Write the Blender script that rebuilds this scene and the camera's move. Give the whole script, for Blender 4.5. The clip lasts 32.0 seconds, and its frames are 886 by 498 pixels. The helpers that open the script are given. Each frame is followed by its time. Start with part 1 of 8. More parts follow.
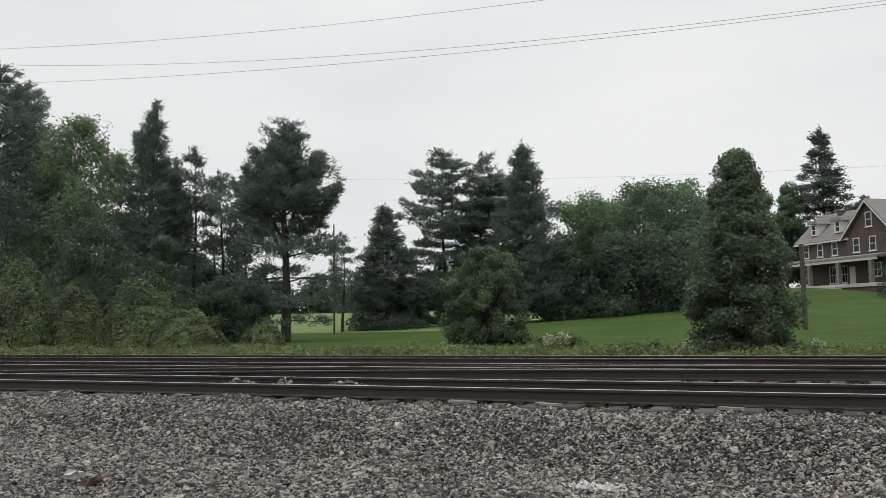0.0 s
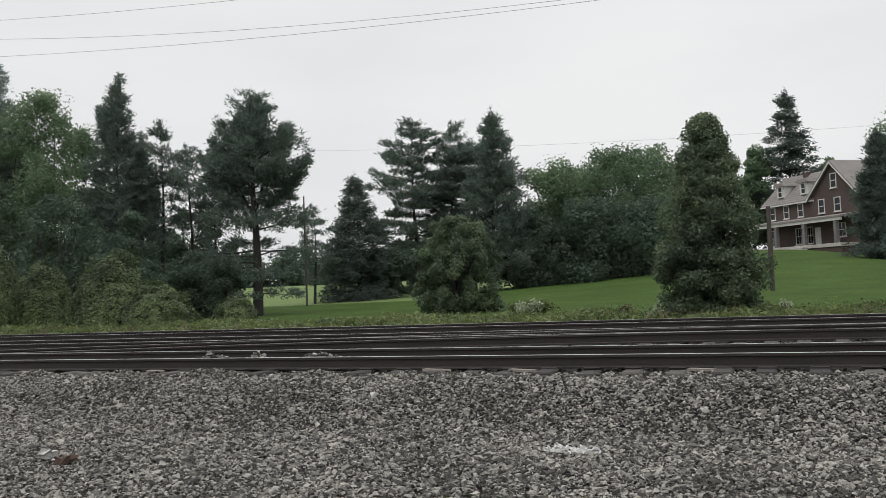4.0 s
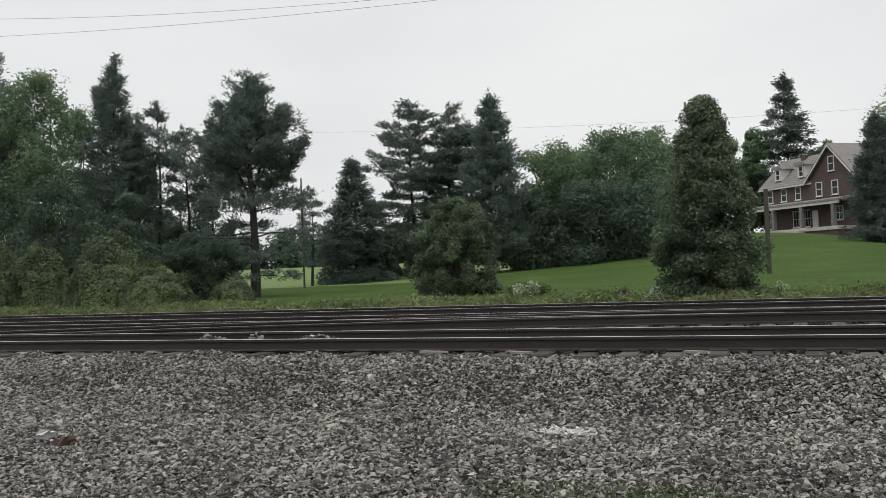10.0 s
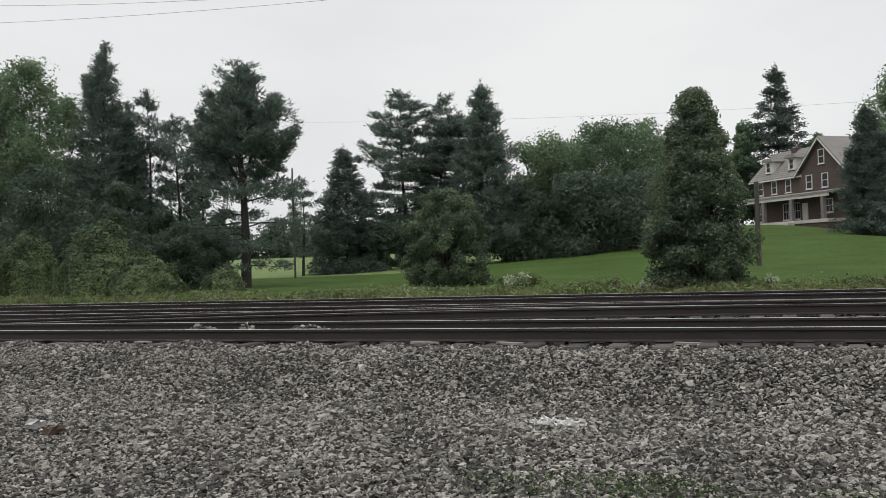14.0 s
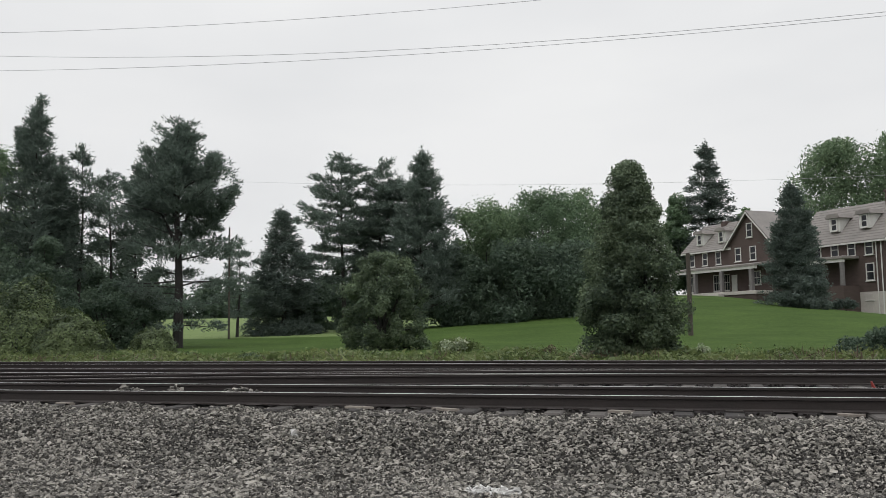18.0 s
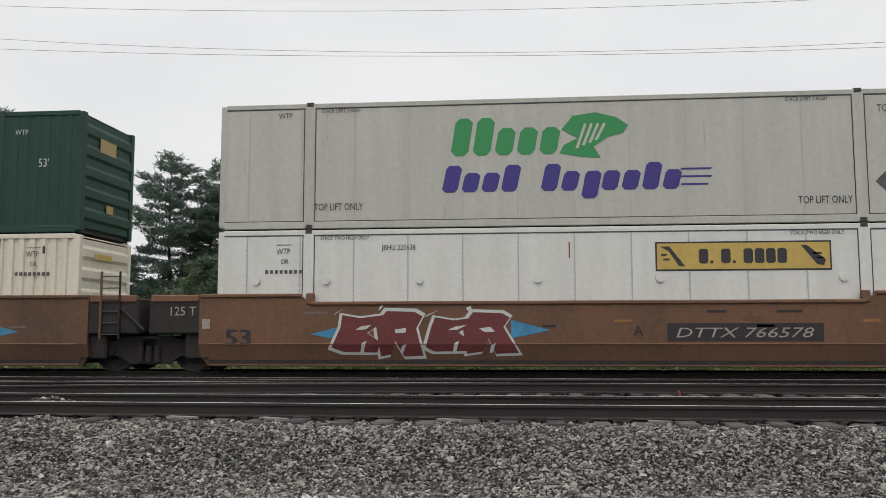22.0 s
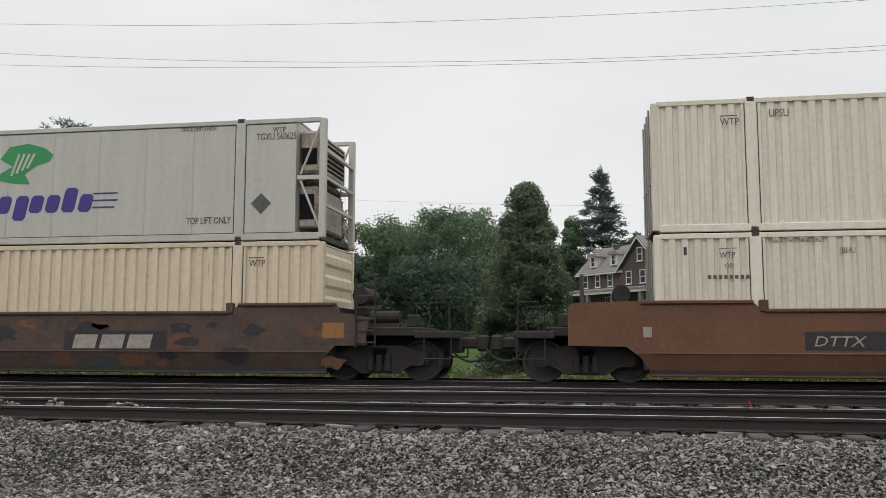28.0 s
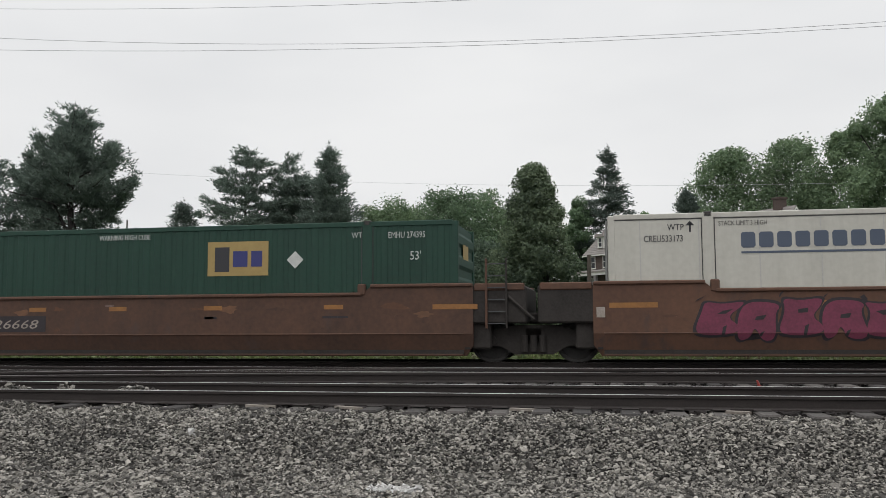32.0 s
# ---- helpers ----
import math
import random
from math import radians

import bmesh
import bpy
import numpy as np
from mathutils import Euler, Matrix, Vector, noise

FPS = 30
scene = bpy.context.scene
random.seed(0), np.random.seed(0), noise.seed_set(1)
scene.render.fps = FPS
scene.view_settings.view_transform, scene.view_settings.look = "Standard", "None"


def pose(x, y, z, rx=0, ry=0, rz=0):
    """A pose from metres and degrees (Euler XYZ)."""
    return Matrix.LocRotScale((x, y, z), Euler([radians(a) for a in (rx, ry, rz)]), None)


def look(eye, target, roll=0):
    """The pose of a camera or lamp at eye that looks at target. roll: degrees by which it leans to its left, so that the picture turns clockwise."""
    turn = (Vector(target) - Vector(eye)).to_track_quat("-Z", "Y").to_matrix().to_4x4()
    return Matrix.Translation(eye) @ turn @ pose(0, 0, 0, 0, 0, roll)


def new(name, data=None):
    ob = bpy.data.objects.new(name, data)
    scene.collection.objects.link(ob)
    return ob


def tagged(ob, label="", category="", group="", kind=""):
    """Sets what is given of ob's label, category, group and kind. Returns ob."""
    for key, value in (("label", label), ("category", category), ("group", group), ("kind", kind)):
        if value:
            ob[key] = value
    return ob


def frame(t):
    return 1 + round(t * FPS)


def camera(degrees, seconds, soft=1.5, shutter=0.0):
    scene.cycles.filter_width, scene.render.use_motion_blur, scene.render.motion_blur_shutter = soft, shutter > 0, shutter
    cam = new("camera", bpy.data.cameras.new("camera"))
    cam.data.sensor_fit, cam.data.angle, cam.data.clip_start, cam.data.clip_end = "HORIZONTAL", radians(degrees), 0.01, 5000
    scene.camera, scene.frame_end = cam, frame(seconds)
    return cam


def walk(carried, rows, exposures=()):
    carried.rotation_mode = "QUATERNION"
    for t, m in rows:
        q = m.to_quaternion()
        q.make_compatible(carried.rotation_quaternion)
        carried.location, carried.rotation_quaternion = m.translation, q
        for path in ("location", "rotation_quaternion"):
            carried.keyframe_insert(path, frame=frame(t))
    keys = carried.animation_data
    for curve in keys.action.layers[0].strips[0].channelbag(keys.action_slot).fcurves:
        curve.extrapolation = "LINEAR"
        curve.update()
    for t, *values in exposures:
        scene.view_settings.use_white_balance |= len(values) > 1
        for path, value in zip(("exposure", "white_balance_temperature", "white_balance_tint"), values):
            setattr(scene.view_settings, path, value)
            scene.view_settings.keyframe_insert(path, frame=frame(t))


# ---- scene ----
# Metres. x runs along the tracks (the train goes to +x), y away from the camera, z = 0 on the rail heads.
EYE = 0.889
cam = camera(55.00, 32.0, 0.8)
TURNS = [
    (0, 23.40, 4.86, 0.93),
    (0.5, 23.06, 4.62, 0.88),
    (1, 22.76, 4.42, 1.02),
    (1.5, 22.46, 4.14, 1.27),
    (2, 21.89, 3.66, 1.92),
    (2.5, 21.72, 3.68, 2.06),
    (3, 21.75, 3.71, 2.13),
    (3.5, 21.67, 3.29, 2.22),
    (5.5, 21.15, 1.64, 2.27),
    (6, 21.02, 1.38, 2.18),
    (6.5, 21.12, 1.31, 2.24),
    (7, 21.32, 1.36, 2.21),
    (7.5, 21.44, 1.49, 2.10),
    (8, 21.49, 1.47, 2.37),
    (8.5, 21.44, 1.28, 2.49),
    (9, 21.38, 1.24, 2.31),
    (9.5, 21.38, 1.42, 2.17),
    (10, 21.39, 1.55, 2.20),
    (10.5, 21.35, 1.61, 2.22),
    (11, 21.31, 1.52, 2.30),
    (11.5, 21.26, 1.31, 2.39),
    (12, 21.32, 1.18, 2.47),
    (12.5, 21.27, 1.11, 2.34),
    (13, 21.09, 1.14, 2.32),
    (13.5, 20.94, 1.06, 2.14),
    (14, 20.79, 0.91, 1.95),
    (14.5, 20.50, 0.98, 1.49),
    (15, 20.02, 2.89, 0.96),
    (15.5, 19.02, 5.12, 0.50),
    (17.5, 17.13, 5.37, 0.62),
    (18, 16.58, 5.12, 0.84),
    (18.5, 14.90, 4.78, 0.78),
    (19, 12.06, 4.80, 0.62),
    (19.5, 8.77, 5.35, 0.11),
    (20, 6.50, 5.69, -0.42),
    (20.5, 5.27, 5.55, -0.87),
    (21, 4.87, 5.26, -0.62),
    (21.5, 4.88, 5.33, -0.26),
    (22, 5.40, 5.61, 0.08),
    (22.5, 6.00, 6.01, 0.30),
    (23, 6.84, 6.27, 0.29),
    (23.5, 7.46, 6.05, 0.08),
    (24, 7.40, 6.08, -0.35),
    (24.5, 7.25, 6.06, -0.43),
    (25, 7.55, 6.17, -0.36),
    (25.5, 7.93, 6.51, -0.23),
    (26, 8.53, 6.51, -0.09),
    (26.5, 9.05, 6.52, -0.10),
    (28.5, 9.79, 6.08, -0.09),
    (29, 9.93, 6.04, -0.10),
    (29.5, 9.94, 6.03, -0.24),
    (30, 9.91, 5.83, -0.11),
    (30.5, 10.02, 5.58, 0.14),
    (31, 10.08, 5.29, 0.29),
    (31.5, 10.08, 4.96, 0.23),
    (32, 10.20, 4.94, 0.33),
]
walk(cam, [(t, pose(0, 0, EYE, 90 + p, r, y)) for t, y, p, r in TURNS])

# ---- light: an overcast sky over a weak wide sun ----
world = bpy.data.worlds.new("overcast")
scene.world = world
world.use_nodes = True
wn, wl = world.node_tree.nodes, world.node_tree.links
sky = wn.new("ShaderNodeTexSky")
sky.sky_type, sky.sun_disc = "NISHITA", False
sky.sun_elevation, sky.sun_rotation, sky.air_density, sky.dust_density = radians(48), radians(200), 1.0, 4.0
grey = wn.new("ShaderNodeRGBToBW")
wl.new(sky.outputs[0], grey.inputs[0])
co = wn.new("ShaderNodeTexCoord")
mp = wn.new("ShaderNodeMapping")
mp.inputs["Scale"].default_value = (1.0, 1.0, 3.0)
wl.new(co.outputs["Generated"], mp.inputs[0])
cl = wn.new("ShaderNodeTexNoise")
cl.inputs["Scale"].default_value, cl.inputs["Detail"].default_value, cl.inputs["Roughness"].default_value = 1.7, 4.0, 0.5
wl.new(mp.outputs[0], cl.inputs["Vector"])
cr = wn.new("ShaderNodeValToRGB")
cr.color_ramp.elements[0].position, cr.color_ramp.elements[0].color = 0.3, (7.4, 7.52, 7.72, 1)
cr.color_ramp.elements[1].position, cr.color_ramp.elements[1].color = 0.7, (8.85, 8.9, 8.95, 1)
wl.new(cl.outputs["Fac"], cr.inputs[0])
mx = wn.new("ShaderNodeMix")
mx.data_type = "RGBA"
mx.inputs["Factor"].default_value = 0.93
wl.new(grey.outputs[0], mx.inputs[6])
wl.new(cr.outputs[0], mx.inputs[7])
# a cloud deck brightens towards the zenith
sp = wn.new("ShaderNodeSeparateXYZ")
wl.new(co.outputs["Generated"], sp.inputs[0])
up = wn.new("ShaderNodeClamp")
wl.new(sp.outputs[2], up.inputs[0])
pw = wn.new("ShaderNodeMath")
pw.operation, pw.inputs[1].default_value = "POWER", 4.0
wl.new(up.outputs[0], pw.inputs[0])
gain = wn.new("ShaderNodeMath")
gain.operation, gain.inputs[1].default_value, gain.inputs[2].default_value = "MULTIPLY_ADD", 2.2, 1.0
wl.new(pw.outputs[0], gain.inputs[0])
deck = wn.new("ShaderNodeVectorMath")
deck.operation = "SCALE"
wl.new(mx.outputs[2], deck.inputs[0])
wl.new(gain.outputs[0], deck.inputs["Scale"])
wl.new(deck.outputs[0], wn["Background"].inputs[0])
wn["Background"].inputs[1].default_value = 0.1
sun_data = bpy.data.lights.new("sun", "SUN")
sun_data.energy, sun_data.angle, sun_data.color = 0.5, radians(40), (1.0, 0.97, 0.93)
sun = new("sun", sun_data)
sun.matrix_world = look((0, 0, 60), (18, 45, 0))
scene.view_settings.exposure = 0.0


# ---- materials ----
def mat(name, color, rough=0.7, metal=0.0, spec=0.5):
    m = bpy.data.materials.new(name)
    m.use_nodes = True
    b = m.node_tree.nodes["Principled BSDF"]
    b.inputs["Base Color"].default_value = (*color, 1)
    b.inputs["Roughness"].default_value, b.inputs["Metallic"].default_value = rough, metal
    b.inputs["Specular IOR Level"].default_value = spec
    return m


def worn(name, color, dark, rough=0.7, metal=0.0, scale=3.0, fine=40.0, amount=0.5, bump=0.15, streak=(1, 1, 1), island=0.0, obj=0.0, rust=None, rust_at=0.62, coord="Object", mid=0.6):
    """Paint, earth or stone: two scales of variation, bump, streaks along an axis, rust patches, island or object variation."""
    m = mat(name, color, rough, metal)
    n, l = m.node_tree.nodes, m.node_tree.links
    b = n["Principled BSDF"]
    tc = n.new("ShaderNodeTexCoord")
    ma = n.new("ShaderNodeMapping")
    ma.inputs["Scale"].default_value = streak
    l.new(tc.outputs[coord], ma.inputs[0])
    if obj:
        oi = n.new("ShaderNodeObjectInfo")
        cx = n.new("ShaderNodeCombineXYZ")
        mu = n.new("ShaderNodeMath")
        mu.operation = "MULTIPLY"
        mu.inputs[1].default_value = 57.0
        l.new(oi.outputs["Random"], mu.inputs[0])
        l.new(mu.outputs[0], cx.inputs[0])
        l.new(mu.outputs[0], cx.inputs[1])
        l.new(cx.outputs[0], ma.inputs["Location"])
    n1, n2 = n.new("ShaderNodeTexNoise"), n.new("ShaderNodeTexNoise")
    n1.inputs["Scale"].default_value, n1.inputs["Detail"].default_value, n1.inputs["Roughness"].default_value = scale, 6, 0.65
    n2.inputs["Scale"].default_value, n2.inputs["Detail"].default_value = fine, 3
    l.new(ma.outputs[0], n1.inputs["Vector"])
    l.new(tc.outputs[coord], n2.inputs["Vector"])
    ad = n.new("ShaderNodeMath")
    ad.operation = "MULTIPLY_ADD"
    ad.inputs[1].default_value, ad.inputs[2].default_value = 0.45, 0.0
    l.new(n2.outputs["Fac"], ad.inputs[0])
    su = n.new("ShaderNodeMath")
    su.operation = "MULTIPLY_ADD"
    su.inputs[1].default_value = 0.75
    l.new(n1.outputs["Fac"], su.inputs[0])
    l.new(ad.outputs[0], su.inputs[2])
    last = su.outputs[0]
    if island or obj:
        src = n.new("ShaderNodeNewGeometry").outputs["Random Per Island"] if island else oi.outputs["Random"]
        iv = n.new("ShaderNodeMath")
        iv.operation = "MULTIPLY_ADD"
        iv.inputs[1].default_value = island or obj
        l.new(src, iv.inputs[0])
        l.new(last, iv.inputs[2])
        su2 = n.new("ShaderNodeMath")
        su2.operation = "SUBTRACT"
        su2.inputs[1].default_value = (island or obj) / 2
        l.new(iv.outputs[0], su2.inputs[0])
        last = su2.outputs[0]
    ra = n.new("ShaderNodeValToRGB")
    ra.color_ramp.elements[0].position, ra.color_ramp.elements[0].color = mid - amount / 2, (*dark, 1)
    ra.color_ramp.elements[1].position, ra.color_ramp.elements[1].color = min(mid + amount / 2, 1.0), (*color, 1)
    l.new(last, ra.inputs[0])
    out = ra.outputs[0]
    if rust:
        n3 = n.new("ShaderNodeTexNoise")
        n3.inputs["Scale"].default_value, n3.inputs["Detail"].default_value, n3.inputs["Roughness"].default_value = 1.4, 8, 0.7
        l.new(ma.outputs[0], n3.inputs["Vector"])
        r2 = n.new("ShaderNodeValToRGB")
        r2.color_ramp.elements[0].position, r2.color_ramp.elements[1].position = rust_at, rust_at + 0.1
        l.new(n3.outputs["Fac"], r2.inputs[0])
        mi = n.new("ShaderNodeMix")
        mi.data_type = "RGBA"
        mi.inputs[7].default_value = (*rust, 1)
        l.new(r2.outputs[0], mi.inputs["Factor"])
        l.new(out, mi.inputs[6])
        out = mi.outputs[2]
    l.new(out, b.inputs["Base Color"])
    if bump:
        bu = n.new("ShaderNodeBump")
        bu.inputs["Strength"].default_value, bu.inputs["Distance"].default_value = bump, 0.03
        l.new(last, bu.inputs["Height"])
        l.new(bu.outputs[0], b.inputs["Normal"])
    return m


def foliage(name, color, dark, back=0.35):
    """Leaves: matt and partly translucent, each leaf its own tone, with larger patches."""
    m = mat(name, color, 0.6)
    n, l = m.node_tree.nodes, m.node_tree.links
    b = n["Principled BSDF"]
    b.inputs["Specular IOR Level"].default_value = 0.35
    ge, tc, no = n.new("ShaderNodeNewGeometry"), n.new("ShaderNodeTexCoord"), n.new("ShaderNodeTexNoise")
    no.inputs["Scale"].default_value, no.inputs["Detail"].default_value = 0.55, 3
    l.new(tc.outputs["Object"], no.inputs["Vector"])
    su = n.new("ShaderNodeMath")
    su.operation = "MULTIPLY_ADD"
    su.inputs[1].default_value = 0.36
    l.new(ge.outputs["Random Per Island"], su.inputs[0])
    l.new(no.outputs["Fac"], su.inputs[2])
    ra = n.new("ShaderNodeValToRGB")
    ra.color_ramp.elements[0].position, ra.color_ramp.elements[0].color = 0.45, (*dark, 1)
    ra.color_ramp.elements[1].position, ra.color_ramp.elements[1].color = 1.0, (*color, 1)
    l.new(su.outputs[0], ra.inputs[0])
    tr, ms = n.new("ShaderNodeBsdfTranslucent"), n.new("ShaderNodeMixShader")
    l.new(ra.outputs[0], b.inputs["Base Color"])
    l.new(ra.outputs[0], tr.inputs["Color"])
    ms.inputs[0].default_value = back
    l.new(b.outputs[0], ms.inputs[1])
    l.new(tr.outputs[0], ms.inputs[2])
    l.new(ms.outputs[0], n["Material Output"].inputs["Surface"])
    return m


M_GRAVEL = worn("crushed_stone", (0.345, 0.325, 0.29), (0.04, 0.037, 0.033), 0.85, scale=0.9, fine=70, amount=0.66, island=0.9, mid=0.73, bump=0.35)
# near black below the stones: shade in their gaps is put into this colour
M_SHADEBED = worn("gap_shade_bed", (0.024, 0.0224, 0.0216), (0.0096, 0.0092, 0.0088), 0.95, scale=6, fine=55, amount=0.6, bump=0.9)
M_BALLAST = worn("oily_ballast", (0.042, 0.037, 0.036), (0.014, 0.0125, 0.012), 0.9, scale=3, fine=50, amount=0.6, bump=0.8, island=0.4)
M_TIE = worn("creosoted_timber", (0.08, 0.072, 0.0664), (0.0176, 0.0152, 0.0144), 0.9, scale=4, fine=30, streak=(14, 1.2, 14), obj=0.5)
M_SPLINTER = worn("bleached_timber", (0.315, 0.285, 0.247), (0.15, 0.128, 0.112), 0.9, scale=5, fine=40, streak=(1, 14, 14), obj=0.3)
M_RAILSIDE = worn("rail_rust", (0.036, 0.028, 0.026), (0.016, 0.013, 0.012), 0.85, scale=3, fine=40, streak=(0.4, 1, 1))
M_RAILTOP = worn("polished_rail", (0.78, 0.78, 0.78), (0.64, 0.63, 0.62), 0.45, 1.0, scale=0.5, fine=20, streak=(0.3, 6, 1), bump=0.0)
M_RAILDULL = worn("dull_rail", (0.385, 0.364, 0.35), (0.21, 0.196, 0.182), 0.55, 0.9, scale=0.5, fine=20, streak=(0.3, 6, 1), bump=0.0)
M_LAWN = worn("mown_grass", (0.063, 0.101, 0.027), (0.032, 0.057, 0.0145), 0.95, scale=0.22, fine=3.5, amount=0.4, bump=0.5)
# paler copy of the lawn: sunlight on the far left grass, put into its colour
M_SUNLITGRASS = worn("painted_sunlit_grass", (0.16, 0.205, 0.085), (0.105, 0.15, 0.058), 0.95, scale=0.14, fine=3.5, amount=0.55, bump=0.5)
M_LAWNBLADE = foliage("grass_blades", (0.075, 0.118, 0.036), (0.038, 0.068, 0.019), 0.35)
for m in (M_LAWN, M_SUNLITGRASS, M_SHADEBED, M_BALLAST):
    m.node_tree.nodes["Principled BSDF"].inputs["Specular IOR Level"].default_value = 0.05
M_SEAMGREY = worn("weathered_joint", (0.5, 0.49, 0.47), (0.36, 0.35, 0.33), 0.7, scale=4, fine=20)
M_GREEN = worn("green_container_paint", (0.0075, 0.05, 0.031), (0.0042, 0.031, 0.02), 0.65, scale=0.7, fine=9, streak=(1.5, 3, 0.5), obj=0.2, rust=(0.016, 0.052, 0.034))
M_CREAM = worn("cream_container_paint", (0.76, 0.705, 0.59), (0.585, 0.53, 0.42), 0.55, scale=1.2, fine=9, streak=(4, 4, 0.35), obj=0.25, rust=(0.43, 0.33, 0.21), rust_at=0.64)
M_BEIGE = worn("beige_container_paint", (0.54, 0.472, 0.355), (0.43, 0.367, 0.265), 0.6, scale=1.2, fine=9, streak=(4, 4, 0.35), obj=0.25, rust=(0.254, 0.161, 0.0848), rust_at=0.68)
M_RUSTCREAM = worn("yellowed_container_paint", (0.68, 0.575, 0.43), (0.5, 0.405, 0.28), 0.6, scale=1.2, fine=9, streak=(4, 4, 0.35), obj=0.25, rust=(0.36, 0.22, 0.11), rust_at=0.62)
M_WHITE = worn("white_container_paint", (0.52, 0.508, 0.455), (0.395, 0.382, 0.338), 0.45, scale=0.9, fine=8, streak=(3, 3, 0.3), obj=0.2, rust=(0.33, 0.31, 0.265), rust_at=0.64)
M_CLEANWHITE = worn("bright_container_paint", (0.72, 0.71, 0.665), (0.58, 0.57, 0.525), 0.45, scale=0.9, fine=8, streak=(3, 3, 0.3), rust=(0.46, 0.42, 0.35), rust_at=0.68)
M_GREY = worn("grey_container_paint", (0.2, 0.205, 0.192), (0.13, 0.132, 0.124), 0.55, scale=1.2, fine=9, streak=(4, 4, 0.35), obj=0.2, rust=(0.16, 0.135, 0.11), rust_at=0.66)
M_SEAM = mat("dark_seam", (0.05, 0.05, 0.05), 0.8)
M_COOLER = worn("stained_unit_paint", (0.5, 0.46, 0.38), (0.2, 0.14, 0.095), 0.6, scale=1.6, fine=12, streak=(2, 2, 0.5), amount=0.4, rust=(0.14, 0.075, 0.045), rust_at=0.56)
M_CAST = worn("casting_steel", (0.06, 0.055, 0.05), (0.03, 0.027, 0.025), 0.7)
M_BROWN = worn("faded_brown_car_paint", (0.165, 0.074, 0.037), (0.06, 0.03, 0.019), 0.8, scale=0.8, fine=12, streak=(1.0, 1, 0.6), obj=0.3, amount=0.6, rust=(0.235, 0.125, 0.07), rust_at=0.63)
M_TANCAR = worn("orange_brown_car_paint", (0.2, 0.098, 0.052), (0.08, 0.045, 0.028), 0.8, scale=0.8, fine=12, streak=(1.0, 1, 0.6), obj=0.25, amount=0.6, rust=(0.09, 0.052, 0.035), rust_at=0.6)
M_DUSKCAR = worn("dull_brown_car_paint", (0.125, 0.06, 0.036), (0.05, 0.028, 0.02), 0.8, scale=0.8, fine=12, streak=(1.0, 1, 0.6), obj=0.3, amount=0.6, rust=(0.07, 0.042, 0.034), rust_at=0.58)
M_LIPCAR = worn("worn_chord_paint", (0.27, 0.135, 0.085), (0.14, 0.07, 0.045), 0.8, scale=2, fine=14)
M_SLATESMEAR = worn("slate_smeared_paint", (0.062, 0.066, 0.072), (0.03, 0.032, 0.036), 0.8, scale=2, fine=14)
M_DARKCAR = worn("grimy_brown_car_paint", (0.115, 0.0656, 0.0451), (0.0369, 0.0295, 0.0262), 0.8, scale=1.2, fine=10, streak=(1, 1, 1), rust=(0.041, 0.0451, 0.0533), rust_at=0.55)
M_MAROON = worn("maroon_car_paint", (0.086, 0.022, 0.0185), (0.037, 0.0125, 0.0115), 0.7, scale=1.2, fine=12, streak=(1.2, 1, 0.5))
M_GRIME = worn("black_grime", (0.052, 0.046, 0.043), (0.026, 0.0235, 0.022), 0.9, scale=3, fine=25)
M_GRIME.node_tree.nodes["Principled BSDF"].inputs["Specular IOR Level"].default_value = 0.2
M_WHEEL = worn("wheel_steel", (0.05, 0.046, 0.044), (0.025, 0.0235, 0.0225), 0.7, 0.0, scale=4, fine=30)
M_BLACK = worn("black_locomotive_paint", (0.0195, 0.0245, 0.031), (0.0128, 0.0162, 0.0208), 0.5, scale=1.0, fine=12, streak=(1, 1, 0.4), obj=0.1, bump=0.03)
M_BLACK.node_tree.nodes["Principled BSDF"].inputs["Specular IOR Level"].default_value = 0.25
M_BLACKMATT = worn("matt_black_frame", (0.047, 0.049, 0.052), (0.026, 0.0275, 0.0295), 0.85, scale=2, fine=18)
M_VENTDARK = mat("dark_vent", (0.009, 0.01, 0.011), 0.9, 0.0, 0.2)
M_BLACKMATT.node_tree.nodes["Principled BSDF"].inputs["Specular IOR Level"].default_value = 0.2
M_LOCOWHITE = worn("white_paint", (0.64, 0.631, 0.599), (0.492, 0.476, 0.435), 0.5, scale=2, fine=15)
M_ROOFWHITE = worn("cab_roof_paint", (0.48, 0.472, 0.448), (0.36, 0.344, 0.32), 0.5, scale=1.5, fine=12)
M_YELLOWRAIL = mat("yellow_handrail_paint", (0.4, 0.336, 0.128), 0.6)
M_GLASS = mat("dark_cab_glass", (0.02, 0.024, 0.026), 0.06, 0.0, 0.9)
M_LOUVRE = worn("grey_louvre", (0.0638, 0.0663, 0.068), (0.0382, 0.0399, 0.0425), 0.6)
# paler base than the cab glass: the sky's reflection is painted in
M_SKYWINDSHIELD = mat("sky_painted_windshield", (0.1, 0.108, 0.11), 0.1, 0.0, 0.8)
M_METAL = worn("bare_metal", (0.34, 0.34, 0.332), (0.212, 0.212, 0.204), 0.4, 0.8)
M_RED = mat("red_paint", (0.22, 0.025, 0.02), 0.5)
M_DARKRED = mat("dark_red_paint", (0.16, 0.014, 0.016), 0.6)
M_SIGNYELLOW = worn("sign_yellow", (0.57, 0.4, 0.1), (0.45, 0.31, 0.08), 0.5, scale=2, fine=12)
M_TAN = worn("logo_tan", (0.38, 0.275, 0.1), (0.3, 0.21, 0.075), 0.5, scale=2, fine=12)
M_INK = mat("dark_lettering", (0.03, 0.03, 0.035), 0.6)
